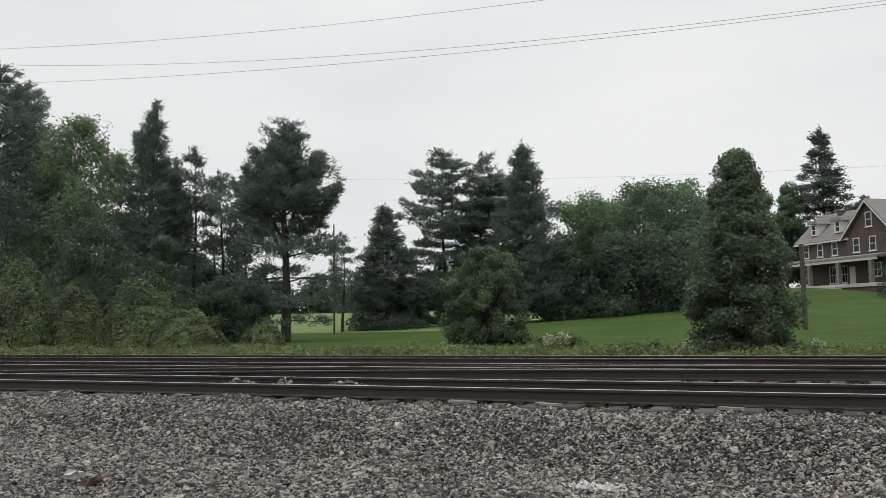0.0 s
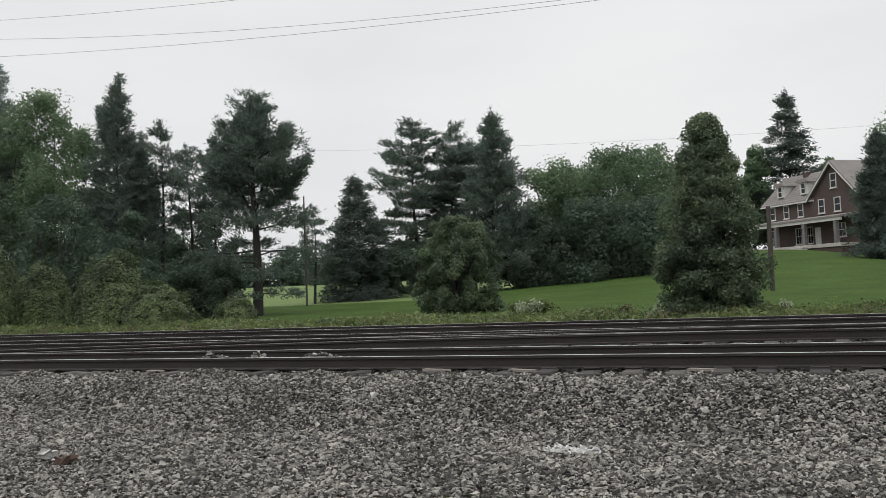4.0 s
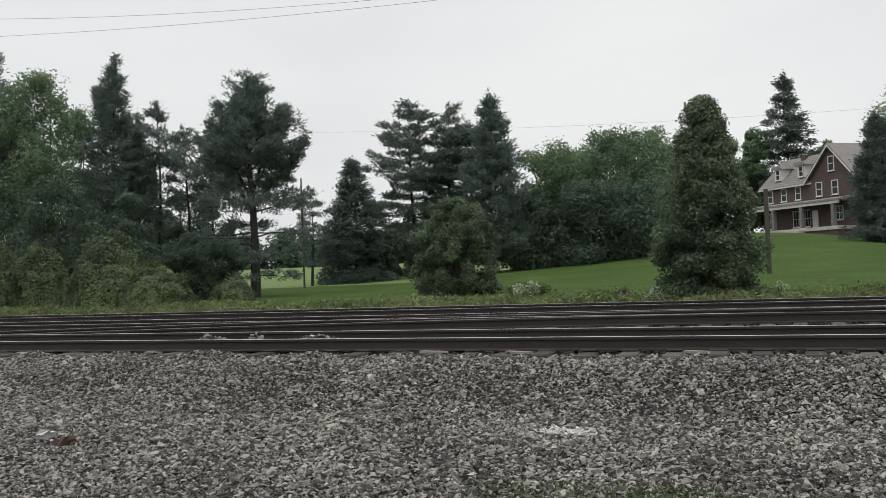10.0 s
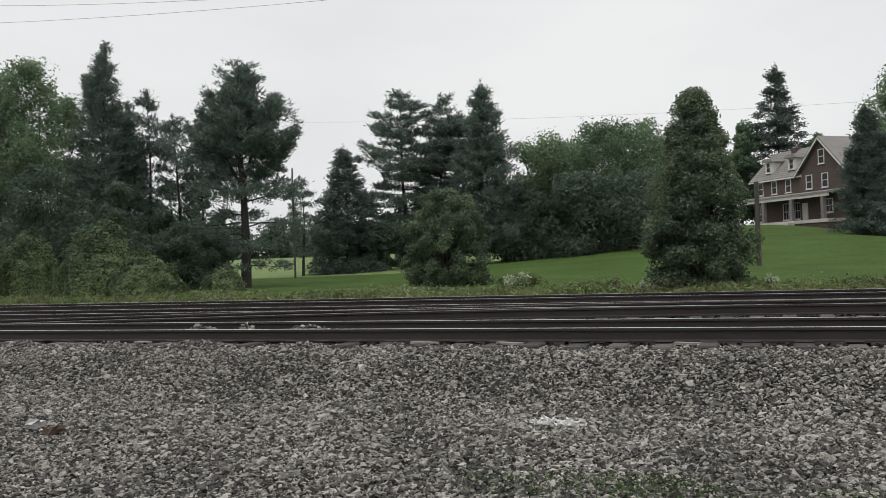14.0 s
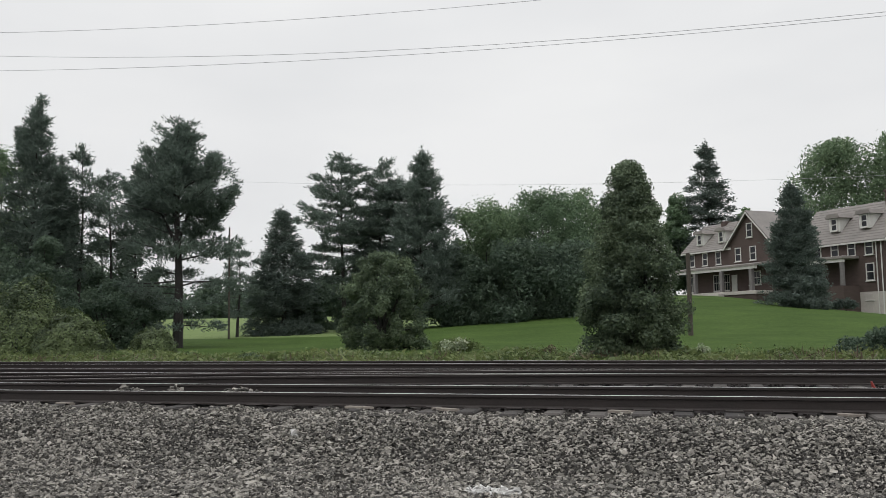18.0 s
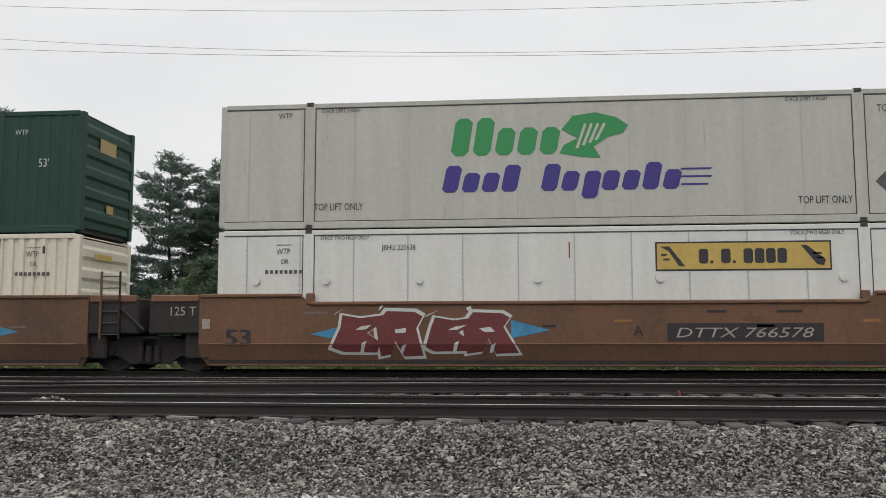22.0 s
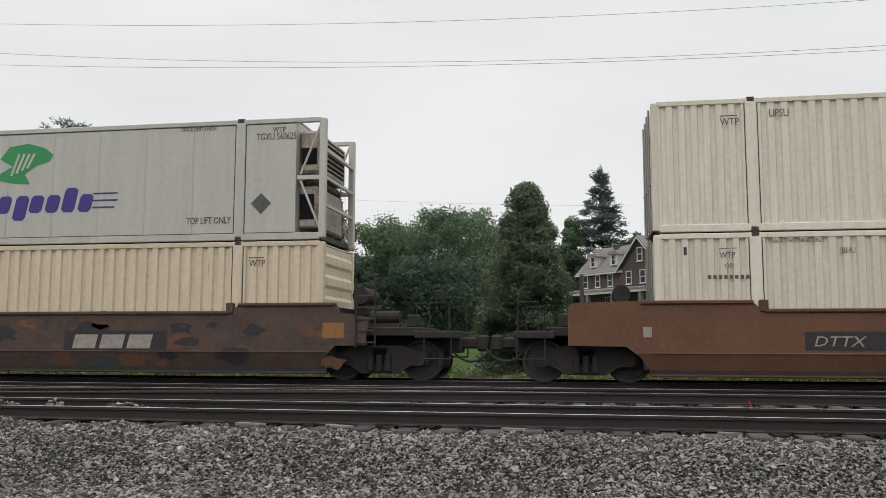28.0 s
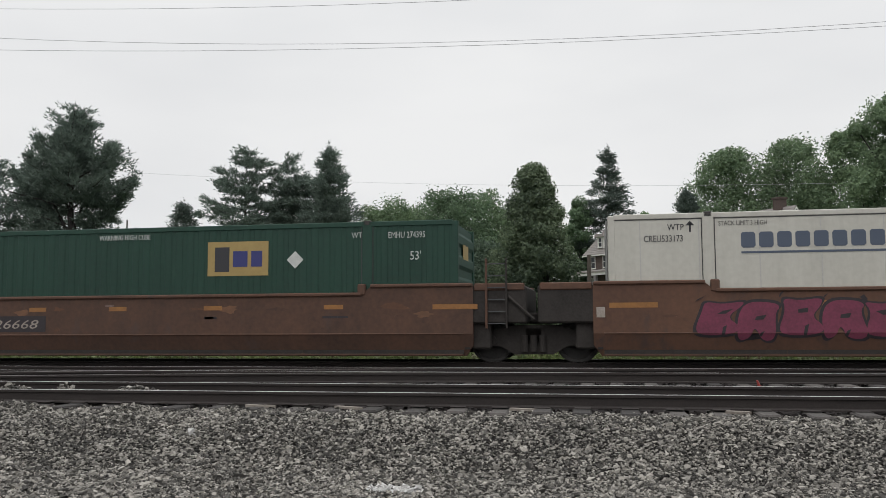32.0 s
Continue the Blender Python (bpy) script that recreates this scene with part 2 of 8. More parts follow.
M_INKSOFT = worn("faded_lettering", (0.12, 0.115, 0.11), (0.05, 0.048, 0.045), 0.6, scale=8, fine=40)
M_PALE = worn("pale_lettering", (0.612, 0.62, 0.595), (0.425, 0.442, 0.425), 0.6, scale=6, fine=30)
M_RUBBED = worn("rubbed_lettering", (0.2, 0.16, 0.14), (0.1, 0.055, 0.05), 0.75, scale=7, fine=30)
M_DIMPALE = worn("dirty_pale_lettering", (0.41, 0.369, 0.328), (0.205, 0.164, 0.139), 0.7, scale=6, fine=30)
M_LOGOGREEN = mat("logo_green", (0.0298, 0.255, 0.0765), 0.5)
M_WORDGREEN = mat("word_green", (0.014, 0.066, 0.042), 0.5)
M_LOGOVIOLET = mat("logo_violet", (0.0425, 0.0298, 0.204), 0.5)
M_LOGOBLUE = mat("logo_blue", (0.028, 0.034, 0.15), 0.5)
M_LOGOMAROON = worn("logo_maroon", (0.16, 0.02, 0.025), (0.09, 0.012, 0.014), 0.5, scale=3, fine=20)
M_LOGOSLATE = mat("logo_slate", (0.07, 0.09, 0.13), 0.5)
M_PANELVIOLET = worn("violet_panel", (0.024, 0.018, 0.08), (0.017, 0.013, 0.058), 0.5, scale=2, fine=12)
M_ORANGE = worn("orange_reflector", (0.32, 0.145, 0.035), (0.19, 0.085, 0.028), 0.5, scale=6, fine=30)
M_SPRAYPINK = worn("pink_spray_paint", (0.2, 0.036, 0.075), (0.105, 0.024, 0.045), 0.7, scale=3, fine=20)
M_SPRAYBLUE = worn("blue_spray_paint", (0.07, 0.3, 0.5), (0.03, 0.14, 0.25), 0.7, scale=3, fine=20)
M_SPRAYDARK = worn("dark_spray_paint", (0.035, 0.028, 0.033), (0.016, 0.013, 0.015), 0.7, scale=3, fine=20)
M_SPRAYRED = worn("oxblood_spray_paint", (0.17, 0.035, 0.035), (0.09, 0.02, 0.02), 0.7, scale=3, fine=20)
M_BRICK = worn("red_brick", (0.094, 0.066, 0.058), (0.054, 0.04, 0.036), 0.9, scale=1.2, fine=22, streak=(1, 1, 3))
M_SLATE = worn("slate_roof", (0.238, 0.217, 0.203), (0.14, 0.13, 0.122), 0.75, scale=0.8, fine=14, streak=(1, 1, 1), obj=0.25)
M_TRIM = worn("white_trim", (0.592, 0.584, 0.56), (0.464, 0.456, 0.432), 0.6, scale=1.5, fine=12)
M_STONEBASE = worn("whitewashed_stone", (0.496, 0.464, 0.432), (0.336, 0.312, 0.288), 0.85, scale=1.2, fine=10)
M_PORCHDARK = worn("porch_timber", (0.2, 0.19, 0.19), (0.12, 0.11, 0.11), 0.8)
M_PANE = mat("window_glass", (0.02, 0.022, 0.026), 0.08, 0.0, 0.25)
M_BARK = worn("bark", (0.048, 0.044, 0.041), (0.02, 0.019, 0.018), 0.95, scale=4, fine=30, streak=(3, 3, 0.5), bump=0.7)
M_POLE = worn("weathered_pole", (0.085, 0.07, 0.058), (0.04, 0.033, 0.028), 0.9, scale=3, fine=30, streak=(6, 6, 0.4))
M_WIRE = mat("cable", (0.42, 0.42, 0.44), 0.6)
M_PINE = foliage("pine_needles", (0.172, 0.218, 0.182), (0.097, 0.131, 0.110), 0.42)
M_SPRUCE = foliage("spruce_needles", (0.143, 0.178, 0.154), (0.077, 0.105, 0.090), 0.42)
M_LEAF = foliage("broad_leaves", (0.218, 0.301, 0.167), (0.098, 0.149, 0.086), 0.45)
# two darker leaf tones: shade on low and crowded trees is put into the colour
M_LEAFDARKSHADE = foliage("dark_and_shaded_leaves", (0.12, 0.168, 0.112), (0.056, 0.086, 0.062), 0.44)
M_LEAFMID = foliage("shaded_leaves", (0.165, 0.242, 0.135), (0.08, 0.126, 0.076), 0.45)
M_IVY = foliage("vine_leaves", (0.179, 0.233, 0.132), (0.052, 0.078, 0.052), 0.4)
M_VINE = foliage("creeper_leaves", (0.17, 0.22, 0.09), (0.033, 0.052, 0.026), 0.28)
M_WEED = foliage("weeds", (0.19, 0.228, 0.086), (0.08, 0.114, 0.042), 0.4)
M_DRY = foliage("dry_stalks", (0.176, 0.136, 0.088), (0.08, 0.06, 0.044), 0.2)
M_FLOWER = foliage("white_blossom", (0.66, 0.68, 0.58), (0.24, 0.31, 0.16), 0.3)
M_PINK = mat("faded_pink_paint", (0.48, 0.136, 0.12), 0.7)
M_PUDDLE = worn("pale_grit", (0.546, 0.539, 0.525), (0.35, 0.343, 0.329), 0.7, island=0.4)
M_RUSTSTONE = worn("iron_stained_stone", (0.13, 0.085, 0.06), (0.06, 0.04, 0.03), 0.9, scale=6, fine=50, island=0.3)


# ---- mesh helpers ----
class Shape:
    """Gathers vertices and faces of one mesh."""

    def __init__(self):
        self.v, self.f, self.mi, self.cur = [], [], [], 0

    def add(self, vs, fs):
        o = len(self.v)
        self.v += [tuple(p) for p in vs]
        self.f += [tuple(i + o for i in q) for q in fs]
        self.mi += [self.cur] * len(fs)
        return self

    def box(self, x0, y0, z0, x1, y1, z1, b=0.0, m=None):
        """A box; b cuts its edges."""
        x0, x1, y0, y1, z0, z1 = min(x0, x1), max(x0, x1), min(y0, y1), max(y0, y1), min(z0, z1), max(z0, z1)
        if b <= 0:
            vs = [(x, y, z) for z in (z0, z1) for y in (y0, y1) for x in (x0, x1)]
            fs = [(0, 2, 3, 1), (4, 5, 7, 6), (0, 1, 5, 4), (2, 6, 7, 3), (0, 4, 6, 2), (1, 3, 7, 5)]
        else:
            b = min(b, abs(x1 - x0) * 0.45, abs(y1 - y0) * 0.45, abs(z1 - z0) * 0.45)
            vs, ids = [], {}
            for i, x in enumerate((x0, x1)):
                for j, y in enumerate((y0, y1)):
                    for k, z in enumerate((z0, z1)):
                        sx, sy, sz = b * (1 - 2 * i), b * (1 - 2 * j), b * (1 - 2 * k)
                        for a, p in (("x", (x, y + sy, z + sz)), ("y", (x + sx, y, z + sz)), ("z", (x + sx, y + sy, z))):
                            ids[a, i, j, k] = len(vs)
                            vs.append(p)
            fs = []
            for s in (0, 1):
                q = [("x", s, 0, 0), ("x", s, 1, 0), ("x", s, 1, 1), ("x", s, 0, 1)]
                fs.append([ids[k] for k in (q if s else q[::-1])])
                q = [("y", 0, s, 0), ("y", 0, s, 1), ("y", 1, s, 1), ("y", 1, s, 0)]
                fs.append([ids[k] for k in (q if s else q[::-1])])
                q = [("z", 0, 0, s), ("z", 1, 0, s), ("z", 1, 1, s), ("z", 0, 1, s)]
                fs.append([ids[k] for k in (q if s else q[::-1])])
            for s in (0, 1):
                for t in (0, 1):
                    fs.append((ids["y", 0, s, t], ids["y", 1, s, t], ids["z", 1, s, t], ids["z", 0, s, t]))
                    fs.append((ids["x", s, 0, t], ids["x", s, 1, t], ids["z", s, 1, t], ids["z", s, 0, t]))
                    fs.append((ids["x", s, t, 0], ids["x", s, t, 1], ids["y", s, t, 1], ids["y", s, t, 0]))
                    for u in (0, 1):
                        fs.append((ids["x", s, t, u], ids["y", s, t, u], ids["z", s, t, u]))
        if m is not None:
            vs = [m @ Vector(p) for p in vs]
        return self.add(vs, fs)

    def rod(self, a, b, r0, r1=None, n=8, caps=True):
        """A round bar from a to b."""
        a, b = Vector(a), Vector(b)
        r1 = r0 if r1 is None else r1
        d = (b - a).normalized()
        s = d.orthogonal().normalized()
        t = d.cross(s)
        ring = [(math.cos(2 * math.pi * i / n), math.sin(2 * math.pi * i / n)) for i in range(n)]
        vs = [a + (s * c + t * q) * r0 for c, q in ring] + [b + (s * c + t * q) * r1 for c, q in ring]
        fs = [(i, (i + 1) % n, n + (i + 1) % n, n + i) for i in range(n)]
        if caps:
            fs += [tuple(range(n))[::-1], tuple(range(n, 2 * n))]
        return self.add(vs, fs)

    def prism(self, poly, axis, a, b):
        """A polygon of (u, v) drawn out from a to b along an axis."""
        n = len(poly)
        put = {"x": lambda u, v, w: (w, u, v), "y": lambda u, v, w: (u, w, v), "z": lambda u, v, w: (u, v, w)}[axis]
        vs = [put(u, v, a) for u, v in poly] + [put(u, v, b) for u, v in poly]
        fs = [(i, (i + 1) % n, n + (i + 1) % n, n + i) for i in range(n)]
        return self.add(vs, fs + [tuple(range(n))[::-1], tuple(range(n, 2 * n))])

    def mesh(self, name, mats, smooth=False):
        me = bpy.data.meshes.new(name)
        me.from_pydata(self.v, [], self.f)
        for m in mats if isinstance(mats, (list, tuple)) else [mats]:
            me.materials.append(m)
        if any(self.mi):
            me.polygons.foreach_set("material_index", self.mi)
        bm = bmesh.new()
        bm.from_mesh(me)
        bmesh.ops.recalc_face_normals(bm, faces=bm.faces)
        bm.to_mesh(me)
        bm.free()
        if smooth:
            me.shade_smooth()
            me.set_sharp_from_angle(angle=radians(40))
        return me


def thing(name, m, label, category, group="", kind=""):
    ob = new(name)
    ob.matrix_world = m
    return tagged(ob, label, category, group, kind)


def part(name, shape, mats, parent, label="", smooth=False, m=None):
    me = shape.mesh(name, mats, smooth) if isinstance(shape, Shape) else shape
    ob = new(name, me)
    ob.parent = parent
    if m is not None:
        ob.matrix_basis = m
    if label:
        ob["label"] = label
    return ob


def solo(name, shape, mats, label, category, kind="", group="", smooth=False, m=None):
    ob = part(name, shape, mats, None, label, smooth, m)
    return tagged(ob, label, category, group, kind)


def arrays(name, verts, faces, mats, loops=4):
    """A mesh from arrays of points and equal-sided faces."""
    me = bpy.data.meshes.new(name)
    nf = len(faces)
    me.vertices.add(len(verts))
    me.vertices.foreach_set("co", np.ascontiguousarray(verts, np.float32).ravel())
    me.loops.add(nf * loops)
    me.loops.foreach_set("vertex_index", np.ascontiguousarray(faces, np.int32).ravel())
    me.polygons.add(nf)
    me.polygons.foreach_set("loop_start", np.arange(0, nf * loops, loops, dtype=np.int32))
    me.materials.append(mats)
    me.update(calc_edges=True)
    me.shade_flat()
    return me


FONT_CACHE = {}


def word(text, height, mats, parent, m, name="lettering", label="", squeeze=1.0, thick=0.002, slant=0.0):
    """Letters as a flat mesh, its left foot at the pose m, standing in local x and z, seen from -y."""
    key = (text, round(height, 3), round(squeeze, 3), mats.name, slant)
    if key not in FONT_CACHE:
        cu = bpy.data.curves.new("lettering", "FONT")
        cu.body, cu.size, cu.extrude, cu.resolution_u, cu.shear = text, height / 0.70, thick, 2, slant
        ob = bpy.data.objects.new("lettering", cu)
        scene.collection.objects.link(ob)
        dg = bpy.context.evaluated_depsgraph_get()
        me = bpy.data.meshes.new_from_object(ob.evaluated_get(dg))
        bpy.data.objects.remove(ob)
        me.transform(Matrix.Rotation(radians(90), 4, "X") @ Matrix.Diagonal((squeeze, 1, 1, 1)))
        me.materials.clear()
        me.materials.append(mats)
        FONT_CACHE[key] = me
    return part(name, FONT_CACHE[key], mats, parent, label, m=m)


def flat(polys, y=0.0, t=0.004):
    """Thin plates from polygons of (x, z), facing -y."""
    s = Shape()
    for p in polys:
        s.prism(p, "y", y - t, y)
    return s


def fit_width(ob, width):
    """Stretches lettering to its true width."""
    ob.scale.x = width / max(v.co.x for v in ob.data.vertices)
    return ob


def rect(x0, z0, x1, z1, lean=0.0):
    return [(x0, z0), (x1, z0), (x1 + lean, z1), (x0 + lean, z1)]


def blocks(x0, z0, x1, z1, pattern, lean=0.0, gap=0.22):
    """A row of plain blocks that stands for a name mark: x = low block, A = tall, g = with a foot below, p = a point, . = a space."""
    n = len(pattern)
    w = (x1 - x0) / n
    hh = z1 - z0
    polys = []
    for i, c in enumerate(pattern):
        if c == ".":
            continue
        a, b = x0 + i * w, x0 + (i + 1 - gap) * w
        lo, hi = z0, z0 + (hh if c == "A" else 0.2 * hh if c == "p" else 0.72 * hh)
        if c == "p":
            a, b = a, a + 0.3 * w
        if c == "g":
            lo = z0 - 0.3 * hh
        k = min(0.12 * hh, 0.3 * (b - a))
        l = lean * (hi - lo)
        polys.append([(a + k, lo), (b - k, lo), (b, lo + k), (b + l, hi - k), (b - k + l, hi), (a + k + l, hi), (a + l, hi - k), (a, lo + k)])
    return polys


# ---- ground ----
def ease(a, b, v):
    k = np.clip((np.asarray(v, float) - a) / (b - a), 0, 1)
    return k * k * (3 - 2 * k)


def ground_z(x, y):
    """Height of the ground: gravel yard, raised track bed, verge, then the lawn that climbs to the house."""
    x, y = np.asarray(x, float), np.asarray(y, float)
    z = -0.6 + 0.38 * ease(8.0, 10.1, y) - 0.16 * ease(21.2, 23.0, y)
    z = z + 0.08 * ease(24, 28, y) + 0.7 * ease(45, 85, y) + 4.2 * ease(45, 130, y) * np.exp(-(((x + 2) / 20) ** 2))
    z = z + 2.2 * ease(60, 130, y) * ease(-25, -60, x) + 5.0 * ease(150, 500, y)
    return z + 0.02 * np.sin(x * 1.3 + y * 0.7) * ease(5, 9, y) * (1 - ease(9, 11, y))


xs = np.unique(np.concatenate([np.arange(-24, 14, 0.5), np.arange(-70, 60, 2.0), np.linspace(-2600, 2600, 53)]))
ys = np.unique(np.concatenate([np.arange(-4, 30, 0.25), np.arange(30, 150, 2.0), np.linspace(-600, 2600, 33)]))
gx, gy = np.meshgrid(xs, ys)
gv = np.stack([gx, gy, ground_z(gx, gy)], -1).reshape(-1, 3)
nx, ny = len(xs), len(ys)
ii = (np.arange(ny - 1)[:, None] * nx + np.arange(nx - 1)[None]).ravel()
gf = np.stack([ii, ii + 1, ii + nx + 1, ii + nx], -1)
me = arrays("ground", gv, gf, M_SHADEBED)
me.materials.append(M_BALLAST)
me.materials.append(M_LAWN)
me.materials.append(M_SUNLITGRASS)
# the far left slope takes the grass with sunlight in its colour
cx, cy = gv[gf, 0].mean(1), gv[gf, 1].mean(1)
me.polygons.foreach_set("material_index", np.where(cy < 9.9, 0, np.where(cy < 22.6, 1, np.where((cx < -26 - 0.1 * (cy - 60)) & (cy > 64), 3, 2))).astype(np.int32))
tagged(new("ground", me), "gravel yard, dark track bed and mown grassy slope", "ground", kind="structure")


def stones(name, n, area, size, mats, label, lift=0.3, seed=1, category="gravel"):
    """Broken angular stones strewn over an area (x0, x1, y0, y1), or where area(rng, n) says."""
    rng = np.random.default_rng(seed)
    if callable(area):
        p = area(rng, n)
    else:
        p = np.stack([rng.uniform(area[0], area[1], n), rng.uniform(area[2], area[3], n)], -1)
    n = len(p)
    s = size * np.clip(rng.lognormal(0, 0.32, n), 0.5, 1.9)[:, None] * np.stack([rng.uniform(0.85, 1.7, n), rng.uniform(0.65, 1.2, n), rng.uniform(0.3, 0.6, n)], -1)
    k = np.array([(-0.5, -0.4, -0.5), (0.55, -0.35, -0.5), (0.02, 0.55, -0.5), (-0.36, -0.26, 0.5), (0.4, -0.24, 0.45), (0.0, 0.4, 0.5)])
    v = k[None] + rng.uniform(-0.24, 0.24, (n, 6, 3))
    v = v * s[:, None]
    a, b, c = rng.uniform(0, 6.28, n), rng.normal(0, 0.32, n), rng.normal(0, 0.32, n)
    ca, sa, cb, sb, cc, sc = np.cos(a), np.sin(a), np.cos(b), np.sin(b), np.cos(c), np.sin(c)
    x, y, z = v[..., 0], v[..., 1], v[..., 2]
    y, z = y * cb[:, None] - z * sb[:, None], y * sb[:, None] + z * cb[:, None]
    x, z = x * cc[:, None] - z * sc[:, None], x * sc[:, None] + z * cc[:, None]
    x, y = x * ca[:, None] - y * sa[:, None], x * sa[:, None] + y * ca[:, None]
    base = ground_z(p[:, 0], p[:, 1]) if p.shape[1] == 2 else p[:, 2]
    v = np.stack([x + p[:, :1], y + p[:, 1:2], z + (base + lift * s[:, 2] + rng.uniform(0, 1.0, n) ** 1.5 * size * 0.7)[:, None]], -1).reshape(-1, 3)
    f = np.array([(3, 4, 5), (0, 1, 4), (0, 4, 3), (1, 2, 5), (1, 5, 4), (2, 0, 3), (2, 3, 5)])
    f = (np.arange(n)[:, None, None] * 6 + f[None]).reshape(-1, 3)
    return tagged(new(name, arrays(name, v, f, mats, 3)), label, category, kind="stuff")


def fan(y0, y1, left=-1.42, right=0.62):
    def pick(rng, n):
        y = np.sqrt(rng.uniform(y0 * y0, y1 * y1, n))
        return np.stack([y * rng.uniform(left, right, n), y], -1)
    return pick


def patch(cx, cy, rx, ry, z=None, dz=0.0):
    def pick(rng, n):
        a, r = rng.uniform(0, 6.28, n), np.sqrt(rng.uniform(0, 1, n))
        x, y = cx + rx * r * np.cos(a), cy + ry * r * np.sin(a)
        if z is None:
            return np.stack([x, y], -1)
        return np.stack([x, y, z + dz * (1 - r) * rng.uniform(0.6, 1, n)], -1)
    return pick


stones("gravel", 145000, fan(4.15, 10.5, -1.3, 0.5), 0.023, M_GRAVEL, "loose grey crushed stone covering the yard", seed=3)
stones("coarse_gravel", 17000, fan(4.15, 10.5, -1.3, 0.5), 0.036, M_GRAVEL, "larger grey crushed stones among the gravel", seed=4)
stones("track_ballast", 12000, fan(10.2, 18.4), 0.05, M_BALLAST, "dark oil-stained ballast between the rails", lift=-0.1, seed=5)
stones("far_ballast", 4000, fan(18.3, 22.6), 0.06, M_BALLAST, "dark ballast of the far track", lift=-0.1, seed=6)
stones("pale_grit", 260, patch(-1.78, 7.45, 0.26, 0.10), 0.028, M_PUDDLE, "small splash of white grit on the gravel", lift=1.2, seed=7)
stones("pale_stone", 3, patch(-4.55, 9.1, 0.05, 0.04), 0.055, M_PUDDLE, "pale broken stone lying on the ballast slope", lift=1.0, seed=8)
stones("pale_stone_low", 5, patch(-6.6, 6.25, 0.12, 0.03), 0.07, M_PUDDLE, "pale flat stone in the gravel", lift=1.0, seed=9)
stones("brown_stone", 3, patch(-6.25, 6.1, 0.05, 0.03), 0.09, M_RUSTSTONE, "brown iron-stained stone in the gravel", lift=0.8, seed=10)
for k, (hx, hr) in enumerate(((-8.25, 0.62), (-7.45, 0.3), (-6.35, 0.6))):
    stones("spilled_ballast", 420, patch(hx, 11.05, hr * 1.25, 0.27, -0.17, 0.22), 0.045, M_GRAVEL, "heap of fresh grey ballast spilled beside the rail", seed=20 + k, category="ballast heap")

for k, (hx, hr, hz) in enumerate(((-12.6, 0.9, 0.1), (-10.9, 0.6, 0.14), (-9.2, 0.8, 0.12), (-7.6, 0.9, 0.16), (-5.9, 0.55, 0.12), (-4.5, 0.5, 0.1))):
    stones("heaped_gravel", 600, patch(hx, 10.12, hr, 0.3, -0.24, hz), 0.028, M_GRAVEL, "low heap of grey gravel against the tie ends", seed=40 + k, category="gravel heap")


# ---- tracks ----
NEAR, MID, FAR, GAUGE = 11.48, 16.05, 19.93, 0.7525
RAIL = [(-0.07, -0.17), (0.07, -0.17), (0.07, -0.155), (0.012, -0.14), (0.012, -0.045), (0.036, -0.035), (0.036, -0.006), (0.03, 0.0), (-0.03, 0.0), (-0.036, -0.006), (-0.036, -0.035), (-0.012, -0.045), (-0.012, -0.14), (-0.07, -0.155)]


def rail(points, parent, top=M_RAILTOP, label=""):
    """A rail swept along (x, y) points; its head carries the running polish."""
    n = len(RAIL)
    s = Shape()
    vs = []
    for i, (x, y) in enumerate(points):
        a, b = points[max(i - 1, 0)], points[min(i + 1, len(points) - 1)]
        d = Vector((b[0] - a[0], b[1] - a[1])).normalized()
        vs += [(x - d.y * u, y + d.x * u, w) for u, w in RAIL]
    fs, mi = [], []
    for i in range(len(points) - 1):
        for j in range(n):
            fs.append((i * n + j, i * n + (j + 1) % n, (i + 1) * n + (j + 1) % n, (i + 1) * n + j))
            mi.append(1 if j == 7 else 0)
    s.add(vs, fs)
    s.mi = mi
    s.add([], [])
    fs2 = [tuple(range(n)), tuple(range((len(points) - 1) * n, len(points) * n))]
    s.f += fs2
    s.mi += [0, 0]
    return part("rail", s, [M_RAILSIDE, top], parent, label)


def straight(y, x0, x1):
    return [(x, y) for x in np.linspace(x0, x1, 9)]


tie_mesh = [Shape().box(-0.115, -1.29 - 0.04 * k, -0.35, 0.115, 1.29 + 0.05 * (k % 2), -0.165, 0.02).mesh("tie", M_TIE) for k in range(3)]
plate_mesh = Shape().box(-0.1, -0.17, -0.166, 0.1, 0.17, -0.152, 0.006).mesh("tie_plate", M_RAILSIDE)
tracks = {}
for tname, yc, x0, x1, label in (("track_near", NEAR, -260, 260, "rusty mainline track on weathered timber ties"), ("track_middle", MID, -260, 260, "siding track on dark timber ties beside a turnout"), ("track_far", FAR, -800, 420, "busy far track that carries the freight train")):
    tr = tagged(new(tname), label, "railway track", kind="structure")
    tracks[tname] = tr
    for s in (-1, 1):
        rail(straight(yc + s * GAUGE, x0, x1), tr)
lead = [(2.0, 0.0), (-1.0, -0.12), (-4.0, -0.42), (-7.0, -0.95), (-10.0, -1.7), (-13.0, -2.6), (-16.5, -3.7)]
turnout = tagged(new("turnout"), "dull curved rails of a turnout leaving the siding", "turnout", kind="structure")
for s in (-1, 1):
    rail([(x, MID + s * GAUGE + (0.06 if s < 0 else -0.16) + dy) for x, dy in lead], turnout, M_RAILDULL)

